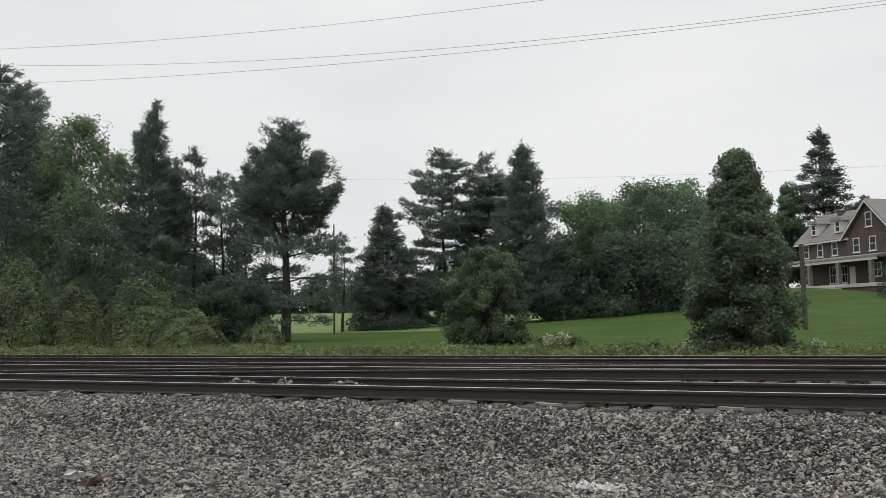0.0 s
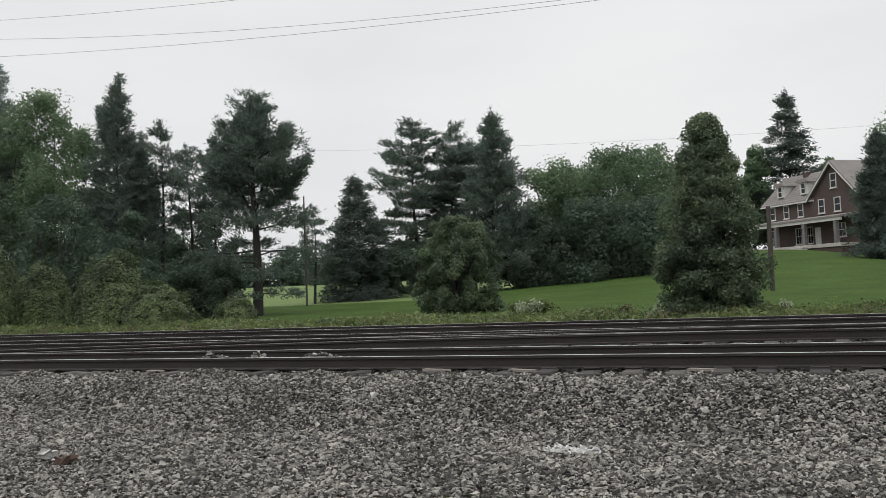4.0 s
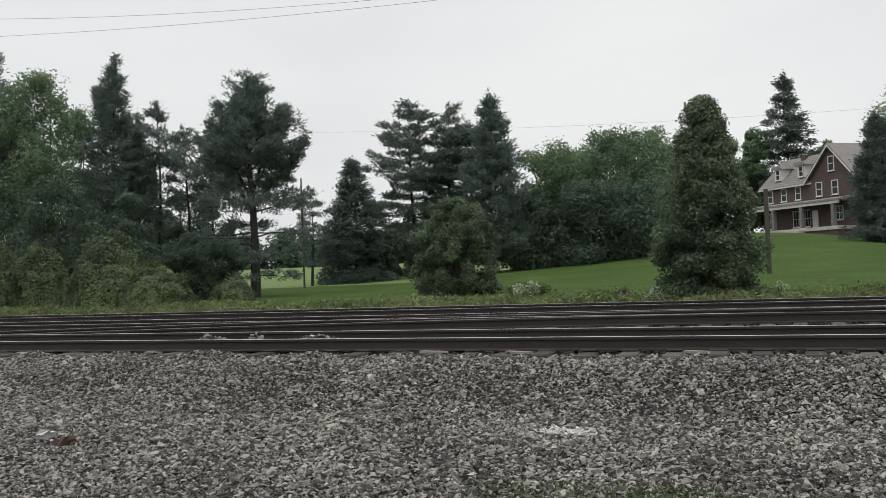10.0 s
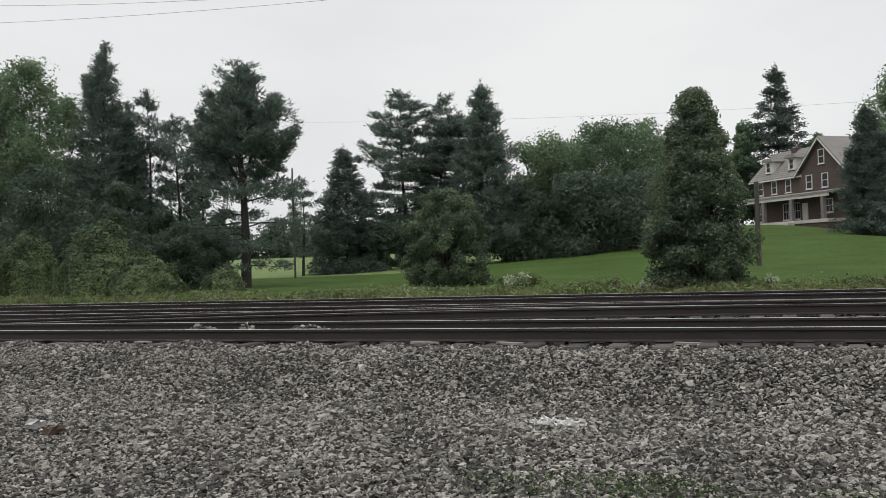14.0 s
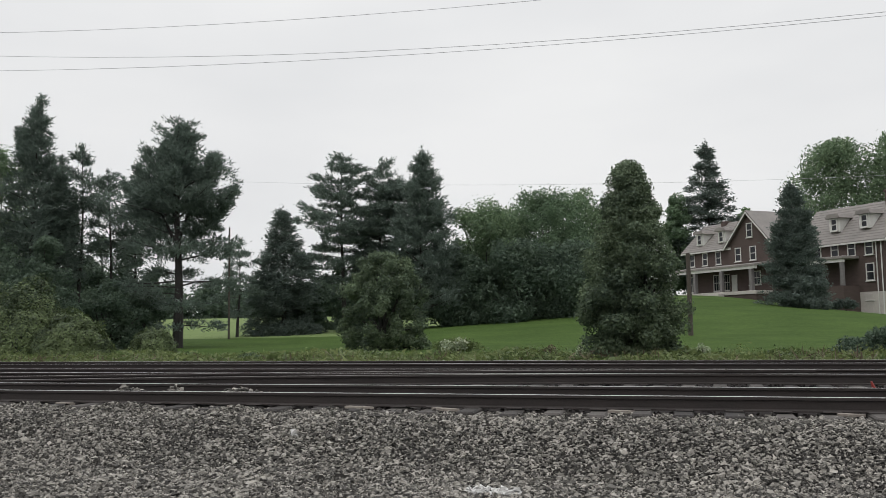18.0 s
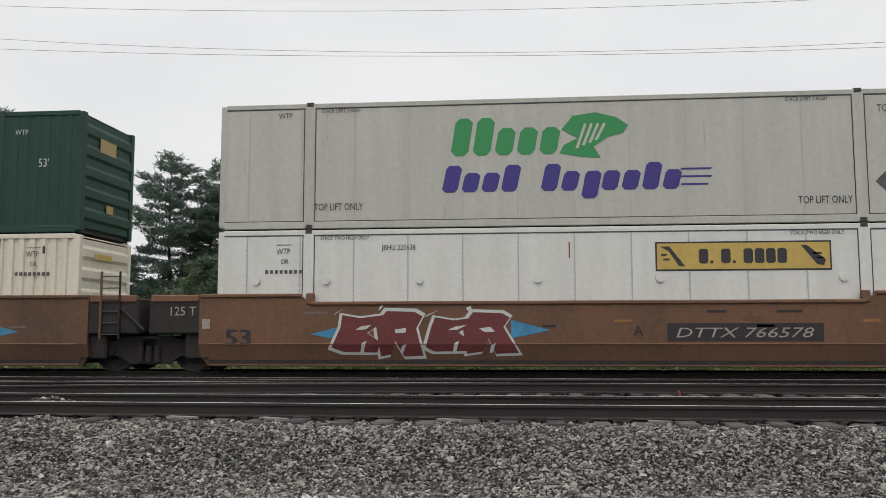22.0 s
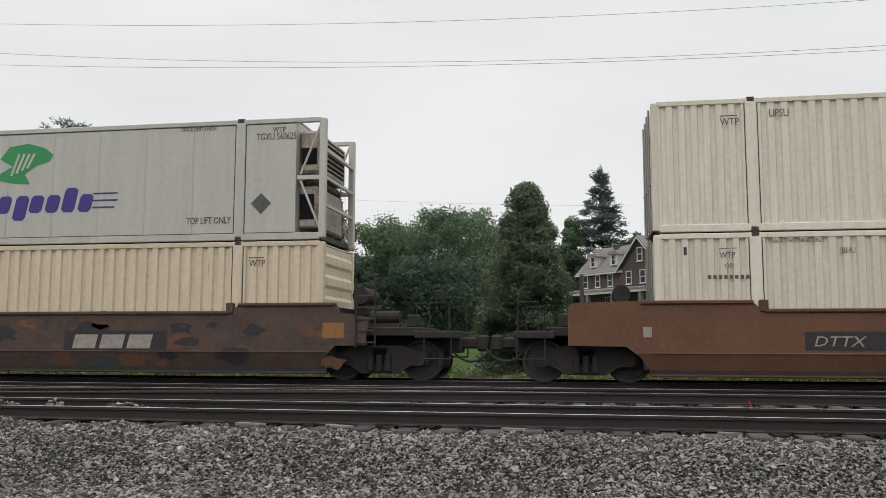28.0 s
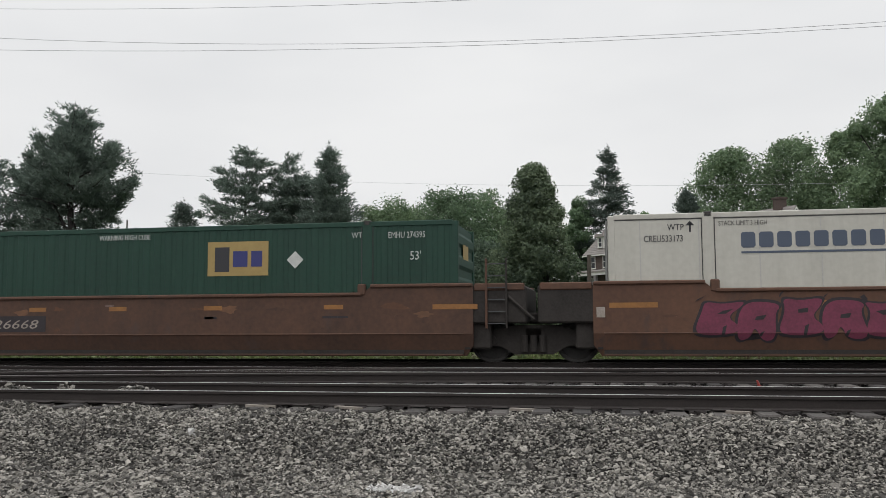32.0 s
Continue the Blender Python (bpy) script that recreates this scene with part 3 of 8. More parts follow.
# ---- overhead cables along the far side of the line ----
for name, z0, k, xm, label in (("cable_high", 10.75, 0.00155, 6.0, "single overhead cable sagging above the tracks"), ("cable_middle", 9.36, 0.00198, 6.5, "overhead cable crossing above a second one"), ("cable_low", 9.24, 0.00135, 8.5, "lower overhead cable beside another one")):
    s = Shape()
    pts = [(x, 25.5, z0 + k * (x - xm) ** 2) for x in np.linspace(-52, 62, 45)]
    for a, b in zip(pts, pts[1:]):
        s.rod(a, b, 0.008, n=5, caps=False)
    solo(name, s, M_WIRE, label, "cable", kind="structure", group="overhead cables")
s = Shape()
pts = [(x, 78, 15.4 + 0.0006 * (x + 20) ** 2 - 0.06 * (x + 40)) for x in np.linspace(-75, 30, 30)]
for a, b in zip(pts, pts[1:]):
    s.rod(a, b, 0.01, n=5, caps=False)
solo("cable_distant", s, M_WIRE, "thin distant cable between the trees", "cable", kind="structure", group="overhead cables")


# ---- trees and shrubs ----
def blades(name, p, size, mats, rng, aspect=0.55, up=0.3, along=None, face=None, loose=0.62):
    """Small pointed leaves at the points p."""
    n = len(p)
    d = rng.normal(0, 1, (n, 3))
    d[:, 2] = d[:, 2] * 0.6 + up
    if along is not None:
        d = d * 0.55 + along
    if face is not None:
        g = face + rng.normal(0, loose, (n, 3))
        g /= np.linalg.norm(g, axis=1)[:, None] + 1e-9
        d = d - g * (d * g).sum(1)[:, None]
    d /= np.linalg.norm(d, axis=1)[:, None] + 1e-9
    w = np.cross(d, rng.normal(0, 1, (n, 3)) if face is None else g)
    w /= np.linalg.norm(w, axis=1)[:, None] + 1e-9
    s = (size * rng.uniform(0.6, 1.35, n))[:, None]
    a, b = d * s * 0.5, w * s * aspect * 0.5
    v = np.stack([p - a + b * 1.1, p + a * 1.1, p - a * 0.6 - b * 1.1], 1).reshape(-1, 3)
    return arrays(name, v, np.arange(n * 3).reshape(-1, 3), mats, 3)


def branch(s, a, b, r0, r1, rng, bend=0.08, n=5):
    """A crooked limb in four stretches."""
    a, b = Vector(a), Vector(b)
    last, lr = a, r0
    for k in range(1, 4):
        t = k / 3
        q = a.lerp(b, t) + (Vector(rng.normal(0, bend, 3)) * (b - a).length * 0.5 if k < 3 else Vector((0, 0, 0)))
        rr = r0 + (r1 - r0) * t
        s.rod(last, q, lr, rr, n=n, caps=False)
        last, lr = q, rr


def place(az, y):
    """The ground under a bearing from the camera (degrees right of the track's square) at the distance y."""
    x = y * math.tan(radians(az))
    return x, y, float(ground_z(x, y))


def pine(az, y, e, width, bare=0.3, seed=1, shape="flat", mats=M_PINE, density=1.0, label="tall white pine with layered dark needles", name="pine_tree", trunk_r=0.25, size=0.22, gap=1.0, keep=0.85, leaders=()):
    """Conifers in whorls of boughs, each bough a spray of needle tufts: flat has level plates, crown upswept plumes, spire rising tips, cone a dense skirt, droop hanging boughs with lifted tips. Leaders are extra tops: (dx, start, end, reach)."""
    rng = np.random.default_rng(seed)
    x, y, gz = place(az, y)
    hh = EYE + e * y - gz
    ob = thing(name, pose(x, y, gz - 0.15), label, "tree")
    tr = Shape()
    lean = rng.normal(0, 0.006, 2) * hh
    def axis(z):
        t = z / hh
        return np.array([lean[0] * t + 0.12 * math.sin(t * 5 + seed), lean[1] * t + 0.1 * math.cos(t * 4 + seed) - 0.1, z])
    zs = np.linspace(0, hh * 0.98, 9)
    for a, b in zip(zs, zs[1:]):
        tr.rod(axis(a), axis(b), max(trunk_r * (1 - a / hh), 0.03), max(trunk_r * (1 - b / hh), 0.02), n=8, caps=False)
    outline = {
        "flat": [(0, 0.8), (0.25, 1.0), (0.6, 0.9), (0.8, 0.68), (0.93, 0.44), (1, 0.14)],
        "crown": [(0, 0.62), (0.2, 0.86), (0.45, 1.0), (0.6, 0.92), (0.75, 0.66), (0.92, 0.34), (1, 0.1)],
        "cone": [(0, 1.0), (0.4, 0.86), (0.6, 0.6), (1, 0.04)],
        "spire": [(0, 1.0), (0.35, 0.82), (0.6, 0.54), (0.8, 0.32), (0.93, 0.15), (1, 0.03)],
        "droop": [(0, 0.9), (0.35, 1.0), (0.6, 0.62), (0.82, 0.3), (1, 0.03)],
    }[shape]
    # how far a bough climbs for its length, at the foot and at the top of the crown
    low, high = {"flat": (0.0, 0.35), "crown": (0.0, 0.8), "cone": (-0.12, 0.5), "spire": (0.08, 0.75), "droop": (-0.42, 0.5)}[shape]
    plate = {"flat": 0.07, "crown": 0.15, "cone": 0.3, "spire": 0.26, "droop": 0.16}[shape]
    pts, dirs = [], []
    def spray(a, out, ln, rise, dense=1.0):
        side = np.array([-out[1], out[0], 0.0])
        tip = a + out * ln + np.array([0, 0, rise * ln])
        branch(tr, a, tip, max(0.018 * ln, 0.02), 0.012, rng, 0.03, 4)
        nt = max(4, int((3.0 + ln * 4.6 + ln * ln * 0.7) * dense * 0.22 / size))
        q = rng.uniform(0.0, 1.0, nt) ** 0.62 * (0.98 - 0.16) + 0.16
        lat = rng.normal(0, 1, nt) * (0.24 * ln * np.sin(np.minimum(q, 0.92) * 3.1) + 0.08)
        up = rise * ln * (q ** 1.5 if rise > 0 else 1.25 * q - 0.25 * q ** 3) + rng.normal(0, plate * (0.55 + 0.22 * ln), nt)
        for qq, la, uu in zip(q, lat, up):
            m = max(5, int(20 * density * rng.uniform(0.6, 1.4)))
            c = a + out * ln * qq + side * la + np.array([0, 0, uu])
            w = rng.normal(0, 1, (m, 3)) * np.array([1.0, 1.0, 0.55]) * size * 0.85
            pts.append(c + w)
            d = out * 0.7 + side * np.sign(la) * 0.35 + np.array([0, 0, 0.55 if shape in ("crown", "spire", "flat") else -0.05])
            dirs.append(np.repeat(d[None], m, 0) + w / size * 0.5)
    z = hh * bare
    while z < hh * 0.985:
        t = (z / hh - bare) / (1 - bare)
        rad = width * np.interp(t, *zip(*outline))
        turn = rng.uniform(0, 6.283)
        nb = rng.integers(5, 8) if shape in ("cone", "droop") else rng.integers(4, 7)
        for k in range(nb):
            if rng.uniform() > keep * (0.55 + 0.45 * min(t * 3.0, 1.0) if shape in ("crown", "flat") else 1.0):
                continue
            ang = turn + 6.283 * (k + rng.uniform(-0.35, 0.35)) / nb
            climb = low + (high - low) * t ** 1.3 + rng.normal(0, 0.09)
            ln = rad * (rng.uniform(*{"cone": (0.8, 1.06), "spire": (0.68, 1.08)}.get(shape, (0.5, 1.12))))
            out = np.array([math.cos(ang), math.sin(ang), 0.0])
            climb = min(climb, max((hh * 1.0 - z) / max(ln, 0.3), 0.1))
            spray(axis(max(z + rng.uniform(-0.5, 0.5) * gap, 0.3)), out, ln, climb, 1.0 if t > 0.18 or shape in ("cone", "droop") else 0.6)
        z += rng.uniform(0.5, 0.85) * gap * {"flat": 1.35, "spire": 0.72, "cone": 0.8}.get(shape, 0.9)
    for dx, s0, s1, reach in leaders:
        foot, head = axis(hh * s0), axis(hh * s1) + np.array([dx, rng.normal(0, 0.4), 0.0])
        branch(tr, foot, head, trunk_r * 0.34, 0.03, rng, 0.03, 6)
        for u in np.arange(0.3, 1.0, 0.34 * gap / max(head[2] - foot[2], 1.0)):
            c = foot + (head - foot) * np.array([u ** 0.8, u ** 0.8, u])
            for k in range(4):
                ang = rng.uniform(0, 6.283)
                spray(c, np.array([math.cos(ang), math.sin(ang), 0.0]), reach * (1.15 - 0.85 * u) * rng.uniform(0.6, 1.1), 0.35 + 0.7 * u)
    top = axis(hh * 0.985)
    m = int(80 * density)
    pts.append(top + rng.normal(0, 1, (m, 3)) * np.array([0.5, 0.5, 1.2]) * size)
    dirs.append(np.repeat(np.array([[0, 0, 0.8]]), m, 0))
    part("trunk", tr, M_BARK, ob, smooth=True)
    part("crown", blades("crown", np.concatenate(pts), size, mats, rng, 0.34, 0.2, np.concatenate(dirs)), mats, ob)
    return ob


def broadleaf(az, y, e, width, base=0.25, seed=1, mats=M_LEAF, size=0.3, clumps=46, per=230, label="broad-leaved tree with a dense rounded green crown", name="broadleaf_tree", depth=1.0, trunk_r=0.25, belly=0.4, lumps=0.24, taper=0.8, point=2.0, outline=None):
    """A trunk that forks into limbs, each carrying clumps of leaves with gaps between them; belly: where the crown is widest."""
    rng = np.random.default_rng(seed)
    x, y, gz = place(az, y)
    hh = EYE + e * y - gz
    ob = thing(name, pose(x, y, gz - 0.1), label, "tree")
    tr = Shape()
    fork = hh * max(base, 0.18)
    branch(tr, (0, 0, 0), (0, 0, fork), trunk_r, trunk_r * 0.75, rng, 0.02, 8)
    pts, face = [], []
    for k in range(clumps):
        q = 1 - rng.uniform(0, 1) ** 0.85
        ring = max(0.0, 1 - ((q - belly) / (1 - belly)) ** point) ** (1 / point) if q > belly else taper + (1 - taper) * q / belly
        if outline:
            ring = float(np.interp(q, *zip(*outline)))
        cr = max(0.3, lumps * width * rng.uniform(0.6, 1.25))
        ang, r = rng.uniform(0, 6.283), rng.uniform(0.0, 1.0) ** 0.5
        rad = max(0.0, width * ring * rng.uniform(0.86, 1.08) - cr * 0.75) * r
        zc = hh * (base + (1 - base) * q)
        zc = min(zc, hh - 0.72 * cr)
        c = np.array([math.cos(ang) * rad, math.sin(ang) * rad * depth, max(zc, 0.5 * cr)])
        if k % (3 if clumps < 100 else clumps // 24) == 0:
            branch(tr, (rng.normal(0, 0.1), rng.normal(0, 0.1), min(fork * rng.uniform(0.7, 1.2), c[2])), c, trunk_r * 0.3, 0.02, rng, 0.07, 5)
        w = rng.normal(0, 1, (per, 3))
        w /= np.linalg.norm(w, axis=1)[:, None]
        pts.append(c + w * cr * np.clip(rng.normal(0.88, 0.2, (per, 1)), 0.25, 1.35) * np.array([1, 1, 0.9]))
        face.append(w)
    part("trunk", tr, M_BARK, ob, smooth=True)
    part("crown", blades("crown", np.concatenate(pts), size, mats, rng, 0.7, 0.0, face=np.concatenate(face)), mats, ob)
    return ob


def shrub(x, y, rx, ry, hz, seed=1, mats=M_LEAFDARKSHADE, size=0.16, n=5200, label="dense green shrub at the edge of the lawn", name="shrub", lumps=9, group="", dome=False):
    """A low bush of several lumps on thin stems."""
    rng = np.random.default_rng(seed)
    gz = float(ground_z(x, y))
    ob = thing(name, pose(x, y, gz - 0.05), label, "shrub", group)
    pts = []
    for k in range(lumps):
        a, r = rng.uniform(0, 6.283), math.sqrt(rng.uniform(0, 0.75))
        lx, ly = rx * r * math.cos(a) * 0.8, ry * r * math.sin(a) * 0.8
        top = hz * (1 - 0.45 * r * r) * rng.uniform(0.75, 1.02)
        cr = np.array([rx * 0.42, ry * 0.42, top * 0.42])
        st = Shape()
        branch(st, (lx * 0.3, ly * 0.3, 0), (lx, ly, top * 0.8), 0.035, 0.012, rng, 0.08, 5)
        part("stem", st, M_BARK, ob)
        m = n // lumps
        w = rng.normal(0, 1, (m, 3))
        w /= np.linalg.norm(w, axis=1)[:, None]
        p = np.array([lx, ly, top * 0.58]) + w * cr * rng.uniform(0.4, 1.05, (m, 1))
        p[:, 2] = np.abs(p[:, 2])
        pts.append(p)
    face = None
    if dome:
        w = rng.normal(0, 1, (n, 3))
        w /= np.linalg.norm(w, axis=1)[:, None]
        w[:, 2] = np.abs(w[:, 2])
        k = np.array([noise.noise((a * 2.3 + seed, b * 2.3, c * 2.3)) + 0.5 * noise.noise((a * 5.5 + seed, b * 5.5, c * 5.5)) for a, b, c in w])
        face = w
        pts = [w * np.array([rx, ry, hz]) * ((0.93 + 0.2 * k) * (1 - 0.22 * rng.uniform(0, 1, n) ** 2))[:, None]]
    part("foliage", blades("foliage", np.concatenate(pts), size, mats, rng, 0.7, 0.2, face=face, loose=0.36), mats, ob)
    return ob


def at(az, y):
    return y * math.tan(radians(az)), y


# the dark wood on the left
pine(-51.2, 41, 0.44, 4.6, 0.1, 11, "crown", label="huge dark pine at the edge of the wood", density=1.2)
pine(-49.6, 47, 0.40, 3.6, 0.15, 12, "crown", label="tall dark pine with a ragged top", density=1.1)
broadleaf(-46.7, 43, 0.335, 3.9, 0.1, 13, M_LEAF, 0.17, 260, 150, "tall leafy tree in the wood, light green at the top", belly=0.5, lumps=0.22)
broadleaf(-44.2, 52, 0.27, 4.2, 0.05, 14, M_LEAF, 0.2, 80, 180, "leafy tree crowded between pines", lumps=0.2)
pine(-42.15, 46, 0.333, 3.5, 0.1, 15, "spire", label="pine with a forked pointed top", density=1.25, keep=0.88, leaders=[(-1.6, 0.66, 0.9, 0.6), (2.1, 0.4, 0.7, 0.8)])
pine(-40.9, 49, 0.25, 2.4, 0.2, 16, "spire", label="slim dark pine in the wood", density=1.0)
pine(-39.7, 48, 0.262, 1.7, 0.35, 17, "crown", label="thin pine with a bare lower trunk", density=0.9, trunk_r=0.17, keep=0.7)
pine(-37.9, 49, 0.222, 2.0, 0.35, 18, "crown", label="thin pine with sparse needles", density=0.8, trunk_r=0.16, keep=0.7)
pine(-33.85, 47, 0.277, 4.9, 0.13, 19, "crown", label="broad white pine with upswept limbs and a bare trunk", density=1.25, trunk_r=0.36, gap=0.95, keep=0.6, leaders=[(-0.2, 0.6, 0.985, 1.7), (0.5, 0.62, 0.97, 1.5), (-2.7, 0.45, 0.83, 1.1), (3.0, 0.48, 0.85, 1.1), (-1.5, 0.5, 0.9, 0.9), (-4.0, 0.4, 0.76, 1.2), (3.9, 0.42, 0.7, 1.2)])
pine(-36.3, 51, 0.2, 1.8, 0.4, 20, "crown", label="slender pine beside a broad one", density=0.8, trunk_r=0.15, keep=0.7)
# understorey in the darker leaves, the wood's shade painted into their colour
broadleaf(-41.6, 38, 0.135, 2.5, 0.0, 21, M_LEAFDARKSHADE, 0.15, 60, 300, "low leafy tree under the pines", lumps=0.2)
broadleaf(-38.0, 43, 0.07, 2.3, 0.0, 22, M_LEAFDARKSHADE, 0.15, 50, 280, "low dark undergrowth tree beneath the pines")
broadleaf(-36.2, 46, 0.05, 2.0, 0.0, 28, M_LEAFDARKSHADE, 0.16, 40, 260, "dark thicket at the foot of the pines")
broadleaf(-45.6, 39, 0.17, 3.6, 0.0, 23, M_LEAFDARKSHADE, 0.17, 70, 220, "dark understorey tree in the wood")
broadleaf(-51.0, 37, 0.24, 4.4, 0.0, 24, M_LEAFDARKSHADE, 0.2, 76, 150, "dark understorey tree at the end of the wood")
broadleaf(-48.5, 50, 0.27, 5.4, 0.0, 25, M_LEAFDARKSHADE, 0.28, 80, 120, "dark leafy tree deep in the wood")
broadleaf(-43.0, 58, 0.17, 5.0, 0.0, 26, M_LEAFDARKSHADE, 0.3, 70, 120, "dark leafy tree behind the pines")
broadleaf(-40.4, 56, 0.17, 2.6, 0.0, 29, M_LEAFDARKSHADE, 0.24, 50, 200, "dark narrow tree between the pine trunks")
broadleaf(-38.3, 57, 0.13, 2.6, 0.0, 30, M_LEAFDARKSHADE, 0.24, 44, 200, "dark tree behind thin pines")
broadleaf(-36.6, 58, 0.12, 2.6, 0.0, 31, M_LEAFDARKSHADE, 0.24, 44, 200, "dark tree seen between pine trunks")
broadleaf(-39.3, 60, 0.10, 4.0, 0.0, 27, M_LEAFDARKSHADE, 0.3, 56, 190, "low dark tree far in the wood")
for k, (az, y, rx, hz) in enumerate(((-53.6, 31, 2.8, 4.9), (-49.8, 30, 2.3, 4.75), (-46.7, 31.5, 1.5, 3.5), (-42.7, 28.4, 2.2, 3.35), (-40.0, 28.2, 1.6, 2.1))):
    shrub(*at(az, y), rx, 1.9, hz, 40 + k, M_VINE, 0.1, 15000, "rounded vine-covered bush along the railway verge", "verge_bush", 8, "bushes along the verge", True)
shrub(*at(-35.3, 33), 1.3, 1.0, 1.4, 50, M_VINE, 0.1, 6000, "small rounded bush at the foot of a pine", "verge_bush", 8, "bushes along the verge", True)
# the gap and the middle
pine(-30.0, 66, 0.112, 2.3, 0.25, 61, "flat", label="thin young pine on the lawn", density=0.9, trunk_r=0.15)
pine(-27.1, 70, 0.152, 3.7, 0.0, 62, "cone", M_SPRUCE, 1.5, "dense conical spruce standing on the lawn", "spruce_tree", size=0.26, gap=0.85)
broadleaf(-25.3, 73, 0.055, 2.8, 0.15, 63, M_LEAFDARKSHADE, 0.28, 40, 200, "low dark tree beside a spruce")
pine(-23.2, 76, 0.217, 4.7, 0.22, 64, "flat", label="white pine with plates of level branches", density=1.3, size=0.3, gap=1.05, keep=0.95)
pine(-20.6, 78, 0.2096, 3.4, 0.2, 65, "flat", label="white pine in the middle of a group", density=1.2, size=0.3, gap=1.0)
pine(-17.9, 76, 0.217, 4.6, 0.1, 66, "spire", label="pointed pine at the side of a group", density=1.4, size=0.3, gap=1.05, keep=0.95)
pine(-19.3, 79, 0.185, 3.8, 0.12, 67, "flat", label="dark pine filling the group", density=1.2, size=0.3, gap=1.0)
broadleaf(-21.8, 82, 0.09, 5.0, 0.0, 69, M_LEAFDARKSHADE, 0.34, 56, 200, "dark low tree behind a group of pines")
broadleaf(-20.5, 40, 0.0935, 2.5, 0.0, 68, M_IVY, 0.12, 190, 200, "round vine-smothered tree beside the lawn", "vine_tree", lumps=0.13, outline=[(0, 0.86), (0.25, 1.0), (0.55, 0.98), (0.8, 0.74), (0.93, 0.5), (1, 0.25)])
broadleaf(-13.6, 82, 0.1522, 5.6, 0.05, 71, M_LEAF, 0.25, 100, 310, "broad tree with a light green domed crown", belly=0.55)
broadleaf(-9.6, 86, 0.160, 6.0, 0.03, 72, M_LEAFMID, 0.25, 100, 310, "large leafy tree in a dense row", belly=0.55)
broadleaf(-6.9, 90, 0.1565, 5.2, 0.03, 73, M_LEAF, 0.25, 90, 297, "leafy tree at the end of a dense row", belly=0.55)
# low front trees: the row's shaded lower half is painted by darker leaves
broadleaf(-15.2, 78, 0.085, 4.4, 0.0, 74, M_LEAFDARKSHADE, 0.25, 70, 310, "dark low tree in front of a dense row")
broadleaf(-11.3, 78, 0.10, 5.4, 0.0, 75, M_LEAFDARKSHADE, 0.25, 90, 324, "wide dark tree with branches to the ground")
broadleaf(-7.6, 80, 0.095, 5.0, 0.0, 76, M_LEAFDARKSHADE, 0.25, 80, 310, "wide dark tree shading the lawn")
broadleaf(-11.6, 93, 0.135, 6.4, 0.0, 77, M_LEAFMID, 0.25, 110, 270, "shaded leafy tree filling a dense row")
# the ivy column and the things by the house
broadleaf(-4.1, 26.6, 0.188, 1.78, 0.0, 81, M_IVY, 0.085, 400, 260, "tree trunk wholly smothered in vines, column shaped", "vine_column", lumps=0.15, outline=[(0, 0.74), (0.1, 0.84), (0.22, 0.95), (0.37, 1.02), (0.5, 0.95), (0.6, 0.76), (0.7, 0.6), (0.8, 0.47), (0.9, 0.38), (0.96, 0.28), (1, 0.12)])
pine(1.05, 140, 0.201, 6.8, 0.08, 83, "droop", M_SPRUCE, 1.3, "tall dark spruce with hanging boughs behind the house", "spruce_tree", size=0.42, gap=1.7, keep=0.85)
broadleaf(-1.3, 138, 0.150, 4.0, 0.1, 84, M_LEAFMID, 0.42, 60, 200, "leafy tree beside a tall spruce")
broadleaf(3.1, 150, 0.125, 4.0, 0.1, 85, M_LEAF, 0.5, 40, 180, "pale leafy tree behind the roof")
pine(5.95, 94, 0.149, 3.7, 0.0, 86, "spire", M_SPRUCE, 1.3, "dark yew-like conifer in front of the house", "conifer_tree", size=0.28, gap=0.9, keep=0.95, leaders=[(1.3, 0.2, 0.76, 0.9), (-1.3, 0.2, 0.66, 0.9)])
broadleaf(6.5, 93, 0.05, 3.2, 0.0, 87, M_SPRUCE, 0.24, 60, 230, "dark evergreen bush against the house", "evergreen_bush")
broadleaf(8.7, 145, 0.194, 9.2, 0.1, 88, M_LEAF, 0.4, 190, 200, "large light green tree behind the house", belly=0.5)
broadleaf(12.6, 142, 0.203, 9.0, 0.08, 89, M_LEAF, 0.4, 190, 200, "large green tree rising behind the gable", belly=0.5)
broadleaf(15.4, 135, 0.21, 7.0, 0.05, 90, M_LEAF, 0.4, 100, 260, "green tree at the side of the house", belly=0.5)
broadleaf(18.3, 31, 0.2535, 2.5, 0.0, 91, M_LEAF, 0.11, 210, 270, "tall dense tree close behind the railway verge", lumps=0.17, outline=[(0, 0.9), (0.3, 1.0), (0.55, 0.95), (0.72, 0.7), (0.86, 0.66), (0.94, 0.42), (1, 0.12)])
broadleaf(23.3, 32, 0.275, 2.4, 0.0, 92, M_LEAFDARKSHADE, 0.12, 210, 220, "tall dark tree beside another at the verge", lumps=0.17, outline=[(0, 0.9), (0.3, 1.0), (0.6, 0.9), (0.8, 0.72), (0.92, 0.45), (1, 0.15)])
for k, (az, y, rx, hz) in enumerate(((9.2, 27.5, 0.8, 0.9), (10.6, 27.0, 0.9, 1.25), (12.2, 27.5, 0.9, 1.2), (13.8, 28, 0.9, 1.0))):
    shrub(*at(az, y), rx, 0.7, hz, 100 + k, M_LEAFDARKSHADE, 0.1, 4200, "low dark shrub in front of the lawn", "verge_shrub", 8, "shrubs below the house")
shrub(*at(8.6, 99), 1.8, 0.8, 1.5, 121, M_SPRUCE, 0.2, 2400, "clipped dark hedge against the basement wall", "hedge", 6)
